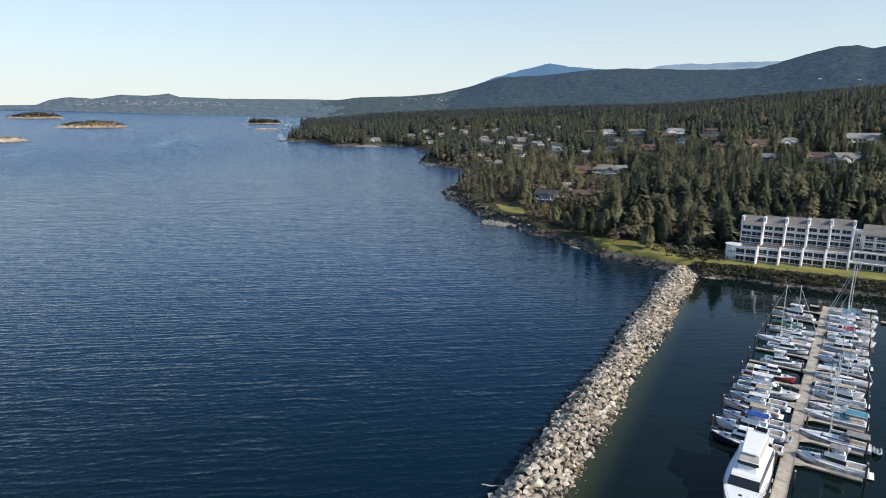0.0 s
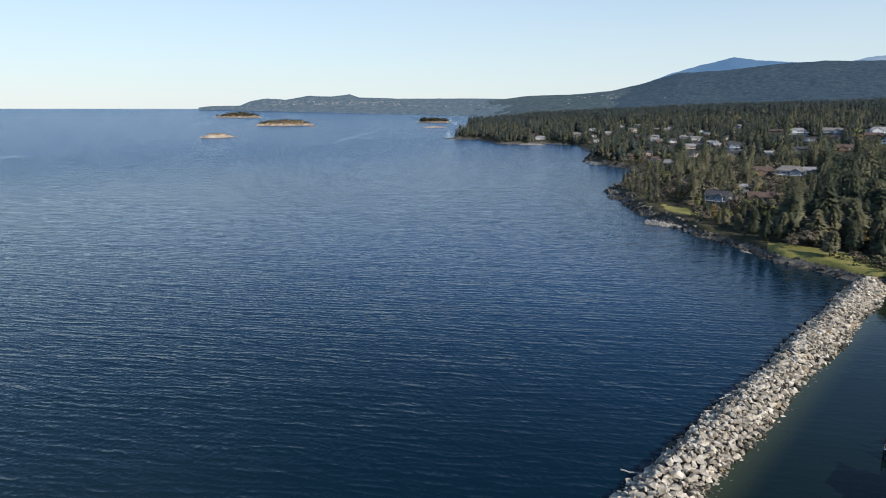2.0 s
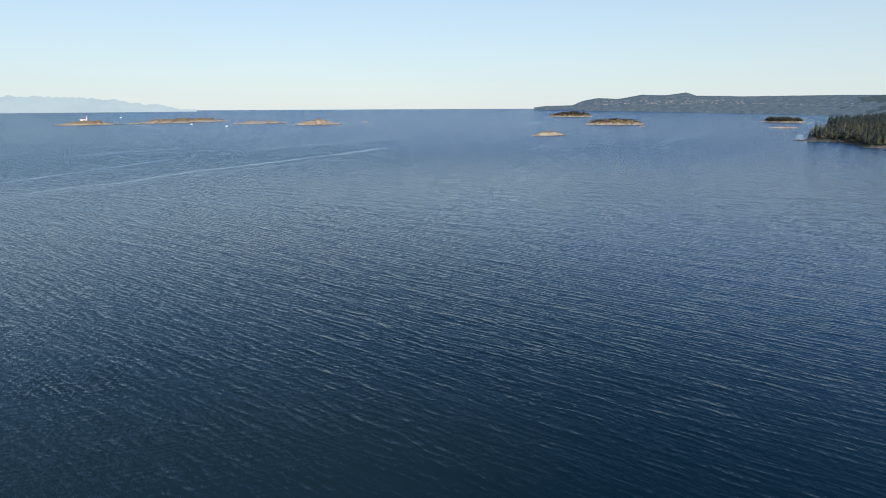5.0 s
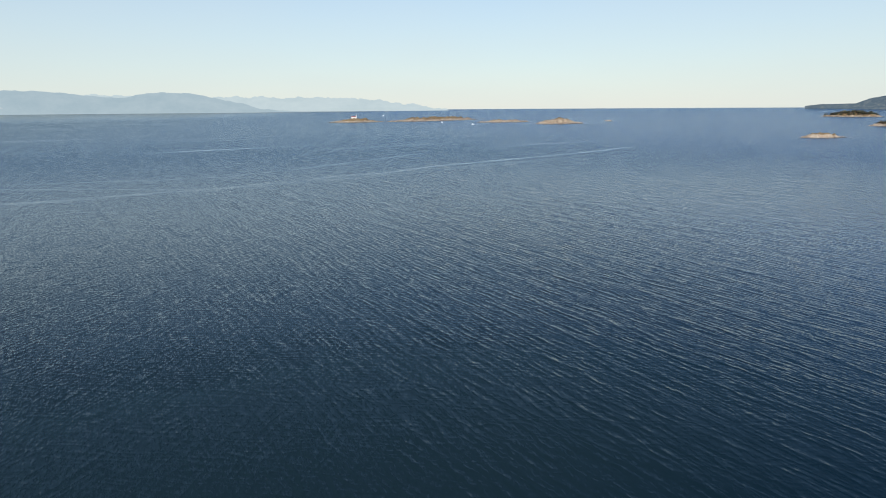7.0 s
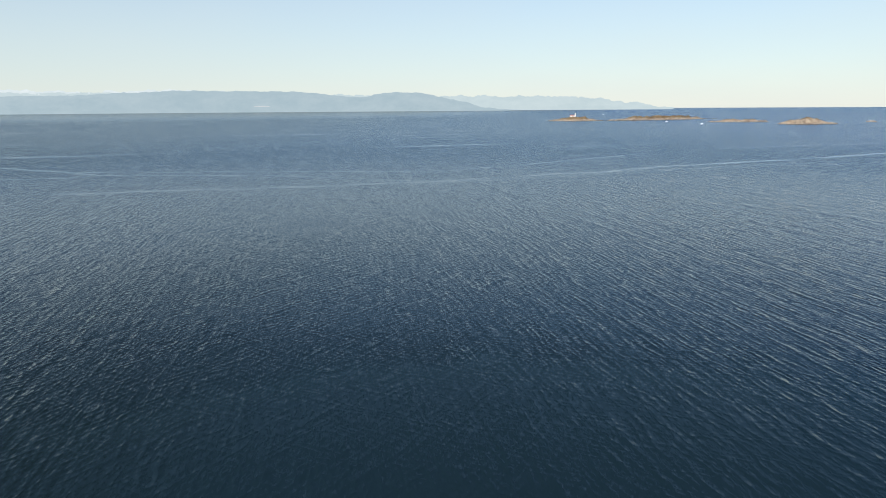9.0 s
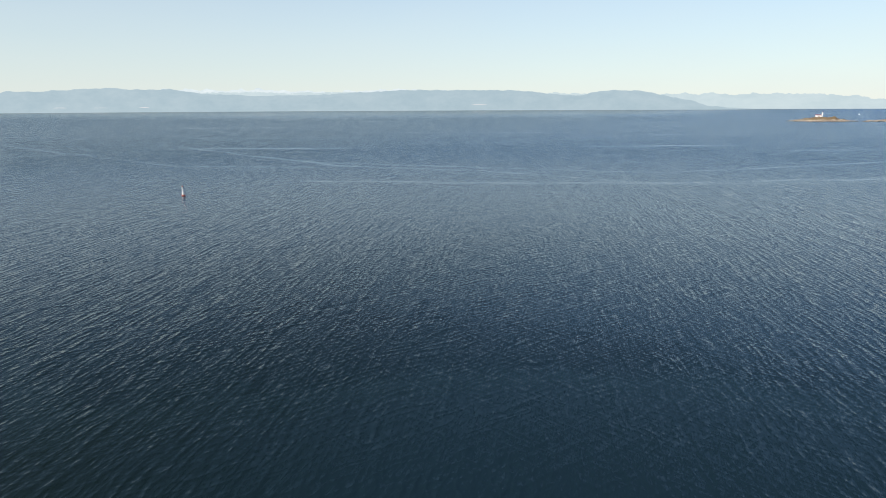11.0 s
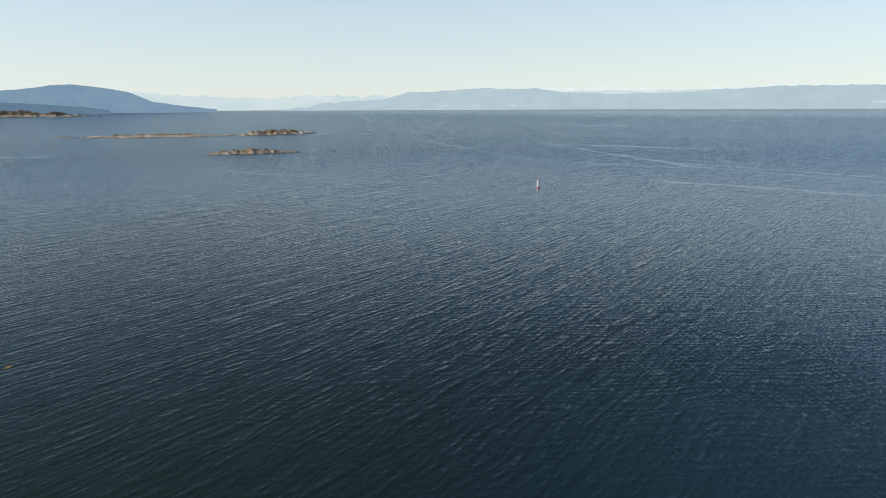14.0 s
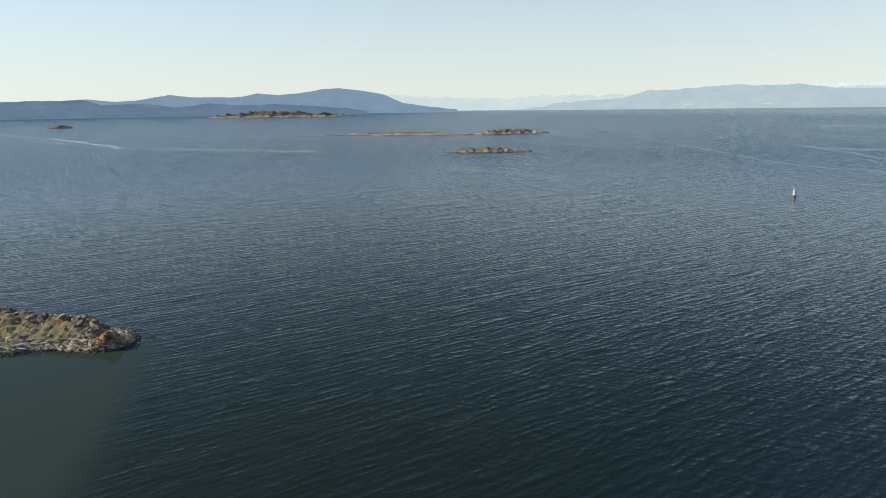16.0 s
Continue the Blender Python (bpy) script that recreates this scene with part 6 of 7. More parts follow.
def leaf_crown(seed, blobs, leaves, size=0.05, low=0.3, wide=0.3):
    """Clumps of leaf sprays on a rounded uneven crown one metre tall."""
    rng = np.random.default_rng(seed)
    V, F = [], []
    for b in range(blobs):
        a, q = rng.uniform(0, 2 * np.pi), rng.uniform(0, 1) ** 0.6
        zc = low + (0.86 - low) * rng.uniform(0.1, 1)
        rad = wide * q * np.sqrt(max(0.1, 1 - ((zc - 0.55) / 0.48) ** 2))
        c = np.array([np.cos(a) * rad, np.sin(a) * rad, zc])
        br = rng.uniform(0.09, 0.16)
        for _ in range(leaves):
            d = rng.normal(0, 1, 3)
            d /= np.linalg.norm(d)
            p = c + d * br * rng.uniform(0.5, 1.05) * (1, 1, 0.75)
            u = np.cross(d + rng.normal(0, 0.5, 3), rng.normal(0, 1, 3))
            u /= np.linalg.norm(u) + 1e-9
            v = np.cross(d, u)
            s = size * rng.uniform(0.6, 1.3)
            n = len(V)
            V += [p + u * s, p + v * s * 0.7, p - u * s, p - v * s * 0.7]
            F += [(n, n + 1, n + 2), (n, n + 2, n + 3)]
    return outward(V, F, 1.0, 0.45)


def trunk_bm(r, top, limbs=0, seed=0):
    rng = random.Random(seed)
    bm = bmesh.new()
    tube(bm, [(0, 0, -0.06), (0.004, 0, top * 0.4), (-0.004, 0.003, top)], r, r * 0.25, 7)
    for k in range(limbs):
        a, z = rng.uniform(0, 6.28), rng.uniform(0.28, 0.6)
        q = rng.uniform(0.14, 0.26)
        tube(bm, [(0, 0, z - 0.05), (math.cos(a) * q * 0.5, math.sin(a) * q * 0.5, z + 0.05), (math.cos(a) * q, math.sin(a) * q, z + 0.2)], r * 0.45, r * 0.12, 5)
    return bm


def tree_model(name, label, category, crown, leafmat, r, top, limbs, seed):
    th = thing(name, pose(0, 0, -500), label, category, "trees along the shore")
    part("trunk", trunk_bm(r, top, limbs, seed), BARK, th)
    part("crown", crown_mesh("crown", *crown, [leafmat]), None, th)
    return th


MODELS = []
for i in range(5):
    MODELS.append(tree_model("fir_tree", "tall dark green fir at the edge of the wood", "tree", conifer_crown(60 + i, 52, 11, (0.20, 0.25, 0.18, 0.26, 0.22)[i], (0.12, 0.2, 0.3, 0.1, 0.24)[i], (0.5, 0.55, 0.65, 0.5, 0.6)[i], (0.75, 0.45, 0.55, 0.4, 0.65)[i]), NEEDLE_OLIVE if i == 1 else NEEDLE, 0.016, 0.97, 0, i))
BROAD = []
for i, (m_, word) in enumerate(((LEAF_GREEN, "light green spring leaves"), (LEAF_BROWN, "brown budding twigs"), (LEAF_GOLD, "golden catkins"), (LEAF_BROWN, "bare reddish twigs"))):
    BROAD.append(tree_model("broadleaf_tree", "spreading tree with " + word + " near the shore", "tree", leaf_crown(80 + i, 20, 46, 0.030, 0.3, 0.34), m_, 0.022, 0.6, 6, i))

FAR_FIR = [conifer_crown(20 + i, 20, 8, (0.20, 0.26, 0.18, 0.28)[i], 0.12, 0.6, (0.7, 0.45, 0.8, 0.5)[i]) for i in range(4)]
SLOPE_FIR = [conifer_small(30 + i, 9, 5, (0.17, 0.21, 0.15, 0.24)[i]) for i in range(4)]
THIN_LEAF = [leaf_crown(45 + i, 9, 8, 0.068, 0.2, 0.33) for i in range(3)]
FAR_LEAF = [leaf_crown(40 + i, 13, 24, 0.040, 0.2, 0.33) for i in range(3)]
BUSH = [leaf_crown(50 + i, 9, 12, 0.11, 0.0, 0.45) for i in range(3)]


def wood(name, models, spots, materials, label, category):
    """Many plants joined in one mesh; spots: x, y, z, height, width factor, material."""
    rng = np.random.default_rng(len(spots))
    V, F, I, D, n = [], [], [], [], 0
    for x, y, z, h, wd, k in spots:
        v, f, nn = models[rng.integers(len(models))]
        a = rng.uniform(0, 2 * np.pi)
        c, s = np.cos(a) * h * wd, np.sin(a) * h * wd
        w = np.empty_like(v)
        w[:, 0], w[:, 1], w[:, 2] = v[:, 0] * c - v[:, 1] * s + x, v[:, 0] * s + v[:, 1] * c + y, v[:, 2] * h + z
        V.append(w)
        D.append(np.stack([nn[:, 0] * np.cos(a) - nn[:, 1] * np.sin(a), nn[:, 0] * np.sin(a) + nn[:, 1] * np.cos(a), nn[:, 2]], -1))
        F.append(f + n)
        I.append(np.full(len(f), k))
        n += len(v)
    ob = new(name, crown_mesh(name, np.vstack(V), np.vstack(F), np.vstack(D), materials, np.concatenate(I)))
    return tagged(ob, label, category, kind="stuff")


def scatter(r0, r1, spacing, seed):
    """Jittered places over the wooded land between two distances: x, y, z, metres inland."""
    rng = np.random.default_rng(seed)
    xs = np.arange(-900, 1300, spacing)
    ys = np.arange(190, r1 + 5, spacing)
    X_, Y_ = np.meshgrid(xs, ys, indexing="ij")
    X_ = X_ + rng.uniform(-0.48, 0.48, X_.shape) * spacing
    Y_ = Y_ + rng.uniform(-0.48, 0.48, Y_.shape) * spacing
    x, y = X_.ravel(), Y_.ravel()
    r, az = np.hypot(x, y), np.degrees(np.arctan2(-x, y))
    ok = (r >= r0) & (r < r1) & (az < 29) & (az > -33)
    x, y = x[ok], y[ok]
    d = coast_distance(x, y)
    ok = (d > 7) & ~in_lawn(x, y)
    # the hotel, its yard and its drive stay clear
    lx, ly = (x - 62) * 0.967 - (y - 262) * 0.254, (x - 62) * 0.254 + (y - 262) * 0.967
    ok &= ~((lx > -9) & (lx < 120) & (ly > -40) & (ly < 24 + 0.3 * np.clip(lx, 0, 60)))
    for hx, hy, hz, hr in HOUSE_SPOTS:
        ok &= np.hypot(x - hx, y - hy) > hr + 2.5
    x, y, d = x[ok], y[ok], d[ok]
    gap = fbm(x / 55, y / 55, 77, 3)
    ok = gap > np.where(d < 90, -0.42, np.where(np.hypot(x, y) > 650, -0.32, np.where(x > 20, -0.8, -0.45)))
    x, y, d = x[ok], y[ok], d[ok]
    return x, y, ground_z(x, y, d), d, rng


def cap_height(x, y, z, h):
    """Trees in front of a house are kept under the camera's sight line to it."""
    r = math.hypot(x, y)
    for hx, hy, hz, hr in HOUSE_SPOTS:
        rh = math.hypot(hx, hy)
        if r < rh and abs(x * hy - y * hx) / rh < hr * 0.75:
            h = min(h, 62 + (hz + 2.4 - 62) * r / rh - z)
    return h


x, y, z, d, rg = scatter(230, 700, 6.4, 11)
r = np.hypot(x, y)
order = np.argsort(r)
fir_spots, leaf_spots = [], []
count = 0
for i in order:
    az = math.degrees(math.atan2(-x[i], y[i]))
    broad = rg.random() < (0.55 if d[i] < 110 and az > -3 else 0.40 if az > -1 else 0.16)
    h = (rg.uniform(8, 13) if broad else rg.choice((rg.uniform(10, 15), rg.uniform(14, 21), rg.uniform(21, 28)), p=(0.38, 0.46, 0.16))) * 0.88 * (0.75 + 0.25 * min(1, d[i] / 40))
    if az > -3 and d[i] < 150:
        h = rg.uniform(8, 13) if broad else rg.uniform(10, 21)
    if az > -3 and d[i] < 30:
        if rg.random() < 0.55:
            continue
        h *= 0.7
    h = cap_height(x[i], y[i], z[i], h)
    if h < 3:
        continue
    if count < 270:
        mdl = (BROAD if broad else MODELS)[rg.choice((0, 1, 3, 1, 3, 2)) if broad else rg.integers(5)]
        wd = rg.uniform(0.9, 1.2) * h
        copy_thing(mdl, Matrix.LocRotScale((x[i], y[i], z[i] - 0.2), Euler((0, 0, rg.uniform(0, 6.28))), (wd, wd, h)))
        count += 1
    elif broad:
        leaf_spots.append((x[i], y[i], z[i], h, rg.uniform(0.9, 1.3), int(rg.choice(4, p=(0.34, 0.38, 0.05, 0.23)))))
    else:
        fir_spots.append((x[i], y[i], z[i] - 0.3, h, rg.uniform(0.85, 1.25), int(rg.random() < (0.7 if az > -5 else 0.35))))
for x_, y_, h_, m_ in ((33.5, 275.5, 10.5, MODELS[1]), (41.0, 272.0, 4.6, BROAD[3]), (20.5, 286.0, 7.0, BROAD[1]), (26, 291, 9, BROAD[3])):
    copy_thing(m_, Matrix.LocRotScale((x_, y_, float(ground_z(np.array(x_), np.array(y_))) - 0.1), Euler((0, 0, 1)), (h_ * 1.25, h_ * 1.25, h_)))
for m_ in MODELS + BROAD:
    for o in (*m_.children_recursive, m_):
        bpy.data.objects.remove(o)
wood("fir_wood", FAR_FIR, fir_spots, [NEEDLE, NEEDLE_OLIVE], "dense dark green fir wood on the slope", "forest")
x, y, z, d, rg = scatter(700, 1500, 8.8, 12)
slope, s_leaf = [], []
for i in range(len(x)):
    h = cap_height(x[i], y[i], z[i], float(rg.choice((rg.uniform(9, 15), rg.uniform(14, 22), rg.uniform(22, 30)), p=(0.35, 0.45, 0.20))))
    if h < 3:
        continue
    if rg.random() < 0.15:
        s_leaf.append((x[i], y[i], z[i], h * 0.65, rg.uniform(0.9, 1.3), int(rg.choice(4, p=(0.34, 0.38, 0.05, 0.23)))))
    else:
        slope.append((x[i], y[i], z[i] - 0.3, h, rg.uniform(0.8, 1.3) * min(1.0, 19 / h), int(rg.choice(3, p=(0.45, 0.13, 0.42)))))
x, y, z, d, rg = scatter(1500, 2650, 17.0, 13)
for i in range(len(x)):
    slope.append((x[i], y[i], z[i] - 0.3, rg.uniform(13, 30), rg.uniform(0.9, 1.5), 2))
wood("slope_wood", SLOPE_FIR, slope, [NEEDLE, NEEDLE_OLIVE, NEEDLE_HAZE], "fir woods covering the far slope", "forest")
wood("broadleaf_wood", FAR_LEAF, leaf_spots, [LEAF_GREEN, LEAF_BROWN, LEAF_GOLD, LEAF_BROWN], "scattered budding broadleaf trees in the wood", "forest")

wood("far_broadleaf_wood", THIN_LEAF, s_leaf, [LEAF_GREEN, LEAF_BROWN, LEAF_GOLD, LEAF_BROWN], "budding broadleaf trees on the far slope", "forest")

# bushes on the bank round the basin and along the shore
rg = np.random.default_rng(91)
bushes = []
for _ in range(2600):
    x_ = rg.uniform(50, 160)
    y_ = 250.5 - 0.235 * (x_ - 54) + rg.uniform(-2.0, 6.0)
    dd = float(coast_distance(np.array(x_), np.array(y_)))
    if 2.0 < dd < 5.2:
        bushes.append((x_, y_, float(ground_z(np.array(x_), np.array(y_))) - 0.2, rg.uniform(0.8, 2.1), rg.uniform(1.1, 1.9), int(rg.choice(3, p=(0.62, 0.16, 0.22)))))
for _ in range(260):
    x_, y_ = rg.normal(55, 6), rg.normal(271, 6)
    bushes.append((x_, y_, float(ground_z(np.array(x_), np.array(y_))) - 0.2, rg.uniform(1.2, 3.0), rg.uniform(1.0, 1.6), int(rg.choice(3, p=(0.4, 0.3, 0.3)))))
for x_, y_, d_ in zip(*[v[::1] for v in scatter(230, 700, 9.0, 14)[:2]], scatter(230, 700, 9.0, 14)[3]):
    if 7 < d_ < 40:
        bushes.append((x_, y_, float(ground_z(np.array(x_), np.array(y_))) - 0.2, rg.uniform(1.0, 3.2), rg.uniform(1.0, 1.7), int(rg.choice(3, p=(0.3, 0.3, 0.4)))))
BUSH_DARK = mat("bank_bushes", [(0.050, 0.060, 0.030), (0.105, 0.108, 0.052)], 0.2, 0.85, 0, 3, vary="island", amount=0.4)
wood("bushes", BUSH, bushes, [BUSH_DARK, LEAF_BROWN, NEEDLE_OLIVE], "low dark bushes on the bank", "bushes")

# scrub on the wooded islets
SCRUB = mat("grey_brown_scrub", [(0.045, 0.044, 0.030), (0.105, 0.092, 0.062)], 0.1, 0.9, 0, 3, vary="island", amount=0.3)
scrub, isl_fir = [], []
for key, n, h0, h1, share in (("wooded_near", 520, 3, 8, 0.3), ("wooded_far", 520, 6, 12, 0.5), ("wooded_strip", 420, 6, 13, 0.6), ("dark_isle", 3200, 1.6, 3.4, 0.12), ("long_isle", 110, 3, 6, 0.3), ("skerry", 40, 1, 2, 0.0), ("ochre_rock", 60, 2, 5, 0.2), ("light_isle", 40, 1.5, 3, 0)):
    p_ = ISLES[key]
    for _ in range(n):
        q = p_[rg.integers(len(p_))] + rg.normal(0, 1.0, 3) * (2, 2, 0)
        if rg.random() < share:
            isl_fir.append((*q, rg.uniform(h0, h1), rg.uniform(1.2, 1.9), int(rg.random() < 0.5)))
        else:
            scrub.append((*q, rg.uniform(h0, h1) * 0.7, rg.uniform(1.0, 1.6), int(rg.integers(3))))
wood("islet_firs", SLOPE_FIR, isl_fir, [NEEDLE, SCRUB], "dark stunted firs on the islets", "forest")
wood("islet_scrub", THIN_LEAF, scrub, [SCRUB, LEAF_BROWN, SCRUB], "brown scrub on the islets", "bushes")

# boulders along the shore
rng = random.Random(77)
shore = []
ring = [Vector(p) for p in COAST[-16:]] + [Vector(p) for p in COAST[:6]]
for a, b in zip(ring, ring[1:]):
    L = (b - a).length
    far = max(a.length, b.length) > 330
    n = int(L * (2.4 if not far else 1.3))
    nrm = Vector((-(b - a).y, (b - a).x)).normalized()
    for _ in range(n):
        p = a + (b - a) * rng.random() + nrm * rng.uniform(-2.0, 6.5 if far else 4.4)
        dd = float(coast_distance(np.array(p.x), np.array(p.y)))
        if -3.0 < dd < (6.5 if far else 4.2):
            size = rng.choice((0.8, 1.1, 1.5, 2.0)) * (1.0 if not far else 1.6)
            zz = max(-0.35, float(ground_z(np.array(p.x), np.array(p.y)))) + rng.uniform(-0.1, 0.25)
            k = 1 if (zz < 0.6 or rng.random() < 0.35) else 0
            shore.append((p.x, p.y, zz, size, k))
SHORE_STONE = mat("shore_boulder", [(0.050, 0.047, 0.041), (0.125, 0.115, 0.098), (0.26, 0.24, 0.20)], 0.5, 0.9, 0.6, 4, vary="island", amount=0.4)
pile("shore_boulders", shore, [SHORE_STONE, BOULDER_WET], "dark boulders along the waterline", "boulders", rng)
SLAB = mat("pale_shore_slab", [(0.13, 0.12, 0.105), (0.25, 0.235, 0.205), (0.38, 0.355, 0.31)], 0.5, 0.9, 0.9, 2)


def slab(x, y, L, W, H, yaw, label, material=None):
    """A low sea-worn outcrop."""
    nu, nv = 46, 22
    Ug, Vg = np.meshgrid(np.linspace(-1.1, 1.1, nu), np.linspace(-1.1, 1.1, nv), indexing="ij")
    lx, ly = Ug * L / 2, Vg * W / 2
    q = 1 - np.sqrt(Ug ** 2 + Vg ** 2) + fbm(lx / 3.2 + x, ly / 2.2 + y, 3, 4, 0.55) * 0.3
    zz = H * smooth01(q * 2.4) * (0.7 + 0.6 * fbm(lx / 2.0, ly / 1.0 + x, 7, 4))
    zz = zz * 0.5 + np.floor(zz / 0.45) * 0.225 - 0.4
    ob = new("rock_outcrop", mesh_from("rock_outcrop", np.stack([lx, ly, zz], -1).reshape(-1, 3), grid_faces(nu, nv), [material or SLAB]))
    ob.matrix_world = pose(x, y, 0, 0, 0, yaw)
    return tagged(ob, label, "rock", "shore outcrops")


slab(-41, 342, 17, 7, 2.6, -10, "pale sea-worn rock slab at the waterline")
slab(-33, 338, 13, 6, 2.0, 8, "grey cracked rock slab at the waterline")
slab(-36, 345, 12, 5, 2.9, -28, "grey cracked rock slab at the waterline", ROCK)
slab(-14, 318, 20, 5, 1.4, -32, "low pale rock ledge at the waterline")
slab(-52, 372, 16, 8, 2.2, -60, "dark rock ledge at the waterline", ROCK)
slab(-88, 462, 34, 13, 2.6, -66, "dark rock ledge off the cape", ROCK)
slab(-80, 432, 22, 10, 2.2, -55, "dark rock ledge off the cape", ROCK)
slab(-66, 404, 18, 9, 2.0, -60, "dark rock ledge off the cape", ROCK)
slab(-158, 700, 44, 14, 2.8, -58, "pale rock ledge at the waterline")
slab(-22, 327, 13, 6, 1.8, -40, "broken pale rock ledge at the waterline")
slab(4, 290, 9, 3.4, 0.9, -40, "low pale rock ledge at the waterline")
slab(-520, 1118, 60, 16, 2.6, 10, "dark rock ledge off the cape", ROCK)
slab(-330, 1004, 50, 14, 3.2, 8, "pale rock ledge at the waterline")
SAND = mat("pale_sand", [(0.36, 0.32, 0.25), (0.46, 0.41, 0.33)], 0.8, 0.95, 0.3, 6)
slab(55, 247, 11, 3.0, 0.75, -4, "small pale strip of sand at the foot of the breakwater", SAND)

# ---- the rocky point on the other side ----
POINT_ROCK = mat("point_rock", [(0.040, 0.034, 0.027), (0.155, 0.128, 0.092), (0.42, 0.35, 0.24)], 0.6, 0.9, 1.0, 2.2)
POINT_OCHRE = mat("ochre_lichen_rock", [(0.24, 0.125, 0.045), (0.38, 0.205, 0.075)], 0.5, 0.9, 0.7, 3)
POINT_GRASS = mat("point_grass", [(0.10, 0.088, 0.046), (0.19, 0.165, 0.075), (0.26, 0.225, 0.13)], 0.45, 0.95, 0.5, 4)
GRAVEL = mat("beach_gravel", [(0.27, 0.21, 0.14), (0.52, 0.42, 0.29)], 0.5, 0.95, 0.8, 7)


def point_z(x, y):
    """A gravel spit on the cove side under a broken rock ridge, ending in a lower knob."""
    x, y = np.asarray(x, float), np.asarray(y, float)
    axis = -193 - 0.20 * (x - 62)
    cove = -184.0 - 0.02 * (x - 62) + 1.6 * np.sin(x * 0.21)
    sea = -196.5 - 0.55 * np.clip(x - 62, 0, 40) - 0.12 * np.clip(x - 102, 0, None)
    inner = np.minimum(cove - y, (y - sea))
    inner = np.minimum(inner, (x - 61.2) * 0.9)
    inner = inner + fbm(x / 4.5, y / 4.5, 61, 4) * 2.2
    crag = fbm(x / 7.0, y / 4.0, 62, 5, 0.55)
    from_sea = (y - sea)
    ridge = np.exp(-((from_sea - 7.5 - 0.10 * (x - 60)) / (5.0 + 0.06 * (x - 60))) ** 2) * np.clip((x - 68.6 - 0.8 * np.sin(y * 0.7)) / 3.0, 0, 1) * (4.3 + 3.0 * crag + 0.9 * fbm(x / 2.0, y / 1.5, 68, 3))
    knob = np.exp(-((x - 66.5) / 3.6) ** 2 - ((y + 184.8) / 3.0) ** 2) * (4.6 + 2.4 * crag)
    floor_ = smooth01(inner / 5.0) * (1.5 + 0.5 * fbm(x / 2.2, y / 2.2, 63, 3)) + 0.34 * fbm(x / 1.3, y / 1.1, 64, 2) * smooth01(inner / 2.0)
    ledge = (np.floor((ridge + crag) * 1.1) / 1.1 - ridge - crag) * 0.35
    return np.where(inner > -2, floor_ + (ridge + knob + ledge * (ridge > 0.6)) * smooth01((inner + 0.6) / 2.2) - 0.35, -2.0)


gx, gy = np.meshgrid(np.arange(54, 190, 0.42), np.arange(-262, -176, 0.42), indexing="ij")
gz = point_z(gx, gy)
pf = grid_faces(*gx.shape)
keep = (gz.ravel()[pf] > -0.5).any(1)
pzc, pxc, pyc = gz.ravel()[pf].mean(1), gx.ravel()[pf].mean(1), gy.ravel()[pf].mean(1)
slope_ = gz.ravel()[pf].max(1) - gz.ravel()[pf].min(1)
nz = fbm(pxc / 5, pyc / 5, 66, 3)
idx = np.where(pzc + nz * 0.4 < 0.35, 3, np.where((pzc < 2.0 + nz) & (slope_ < 0.6), 2, 0))
idx = np.where((pzc > 1.5) & (slope_ < 1.2) & (pxc > 77) & (nz > 0.02) & (pyc > -191.5 - 0.35 * (pxc - 62)), 1, idx)
idx = np.where((np.hypot(pxc - 66.5, pyc + 184.5) < 4.2) & (nz > -0.25) & (pzc > 0.9), 4, idx)
idx = np.where((np.hypot(pxc - 79, pyc + 198) < 4) & (nz > 0.25) & (slope_ > 0.4), 4, idx)
pt = new("ground_point", mesh_from("ground_point", np.stack([gx, gy, gz], -1).reshape(-1, 3), pf[keep], [POINT_ROCK, POINT_GRASS, GRAVEL, ISLE_DARK, POINT_OCHRE], idx[keep], smooth=True))
tagged(pt, "rocky point with a gravel beach, moss and lichen", "rocky point", kind="structure")
rng = random.Random(19)
stones = []
while len(stones) < 3000:
    x, y = rng.uniform(58, 120), rng.uniform(-215, -181)
    z = float(point_z(np.array(x), np.array(y)))
    if -0.45 < z < (1.75 if rng.random() < 0.8 else 4.0):
        k = 1 if z < 0.15 else (2 if rng.random() < 0.08 else 0)
        stones.append((x, y, z + 0.05, rng.choice((0.25, 0.3, 0.4, 0.55, 0.75, 1.0)), k))
for _ in range(60):
    a, q = rng.uniform(0, 6.28), rng.uniform(0.3, 1.0)
    x, y = 63.4 + math.cos(a) * 3.4 * q, -188 + math.sin(a) * 5.5 * q
    stones.append((x, y, rng.uniform(-0.3, 0.25), rng.uniform(0.6, 1.5), 1))
for _ in range(480):
    x = rng.uniform(68, 125)
    sea_y = -196.5 - 0.55 * min(max(x - 62, 0), 40) - 0.12 * max(x - 102, 0)
    y = sea_y + 7.5 + 0.10 * (x - 60) + rng.gauss(-1.6, 1.7)
    z = float(point_z(np.array(x), np.array(y)))
    if z > 0.5:
        stones.append((x, y, z - 0.15, rng.choice((0.5, 0.8, 1.1, 1.5, 2.0)) * rng.uniform(0.8, 1.2), 3))
for _ in range(240):
    x, y = rng.gauss(66.6, 2.6), rng.gauss(-184.6, 2.2)
    z = float(point_z(np.array(x), np.array(y)))
    if z > 0.2:
        stones.append((x, y, z - 0.2, rng.uniform(0.4, 1.3), 4 if rng.random() < 0.65 and z > 1.3 else 3))
CRAG = mat("crag_block", [(0.055, 0.047, 0.036), (0.20, 0.168, 0.118), (0.42, 0.36, 0.255)], 0.8, 0.9, 0.8, 3, vary="island", amount=0.4)
PEBBLE = mat("beach_stone", [(0.15, 0.12, 0.085), (0.40, 0.325, 0.23)], 0.6, 0.9, 0.5, 5, vary="island", amount=0.45)
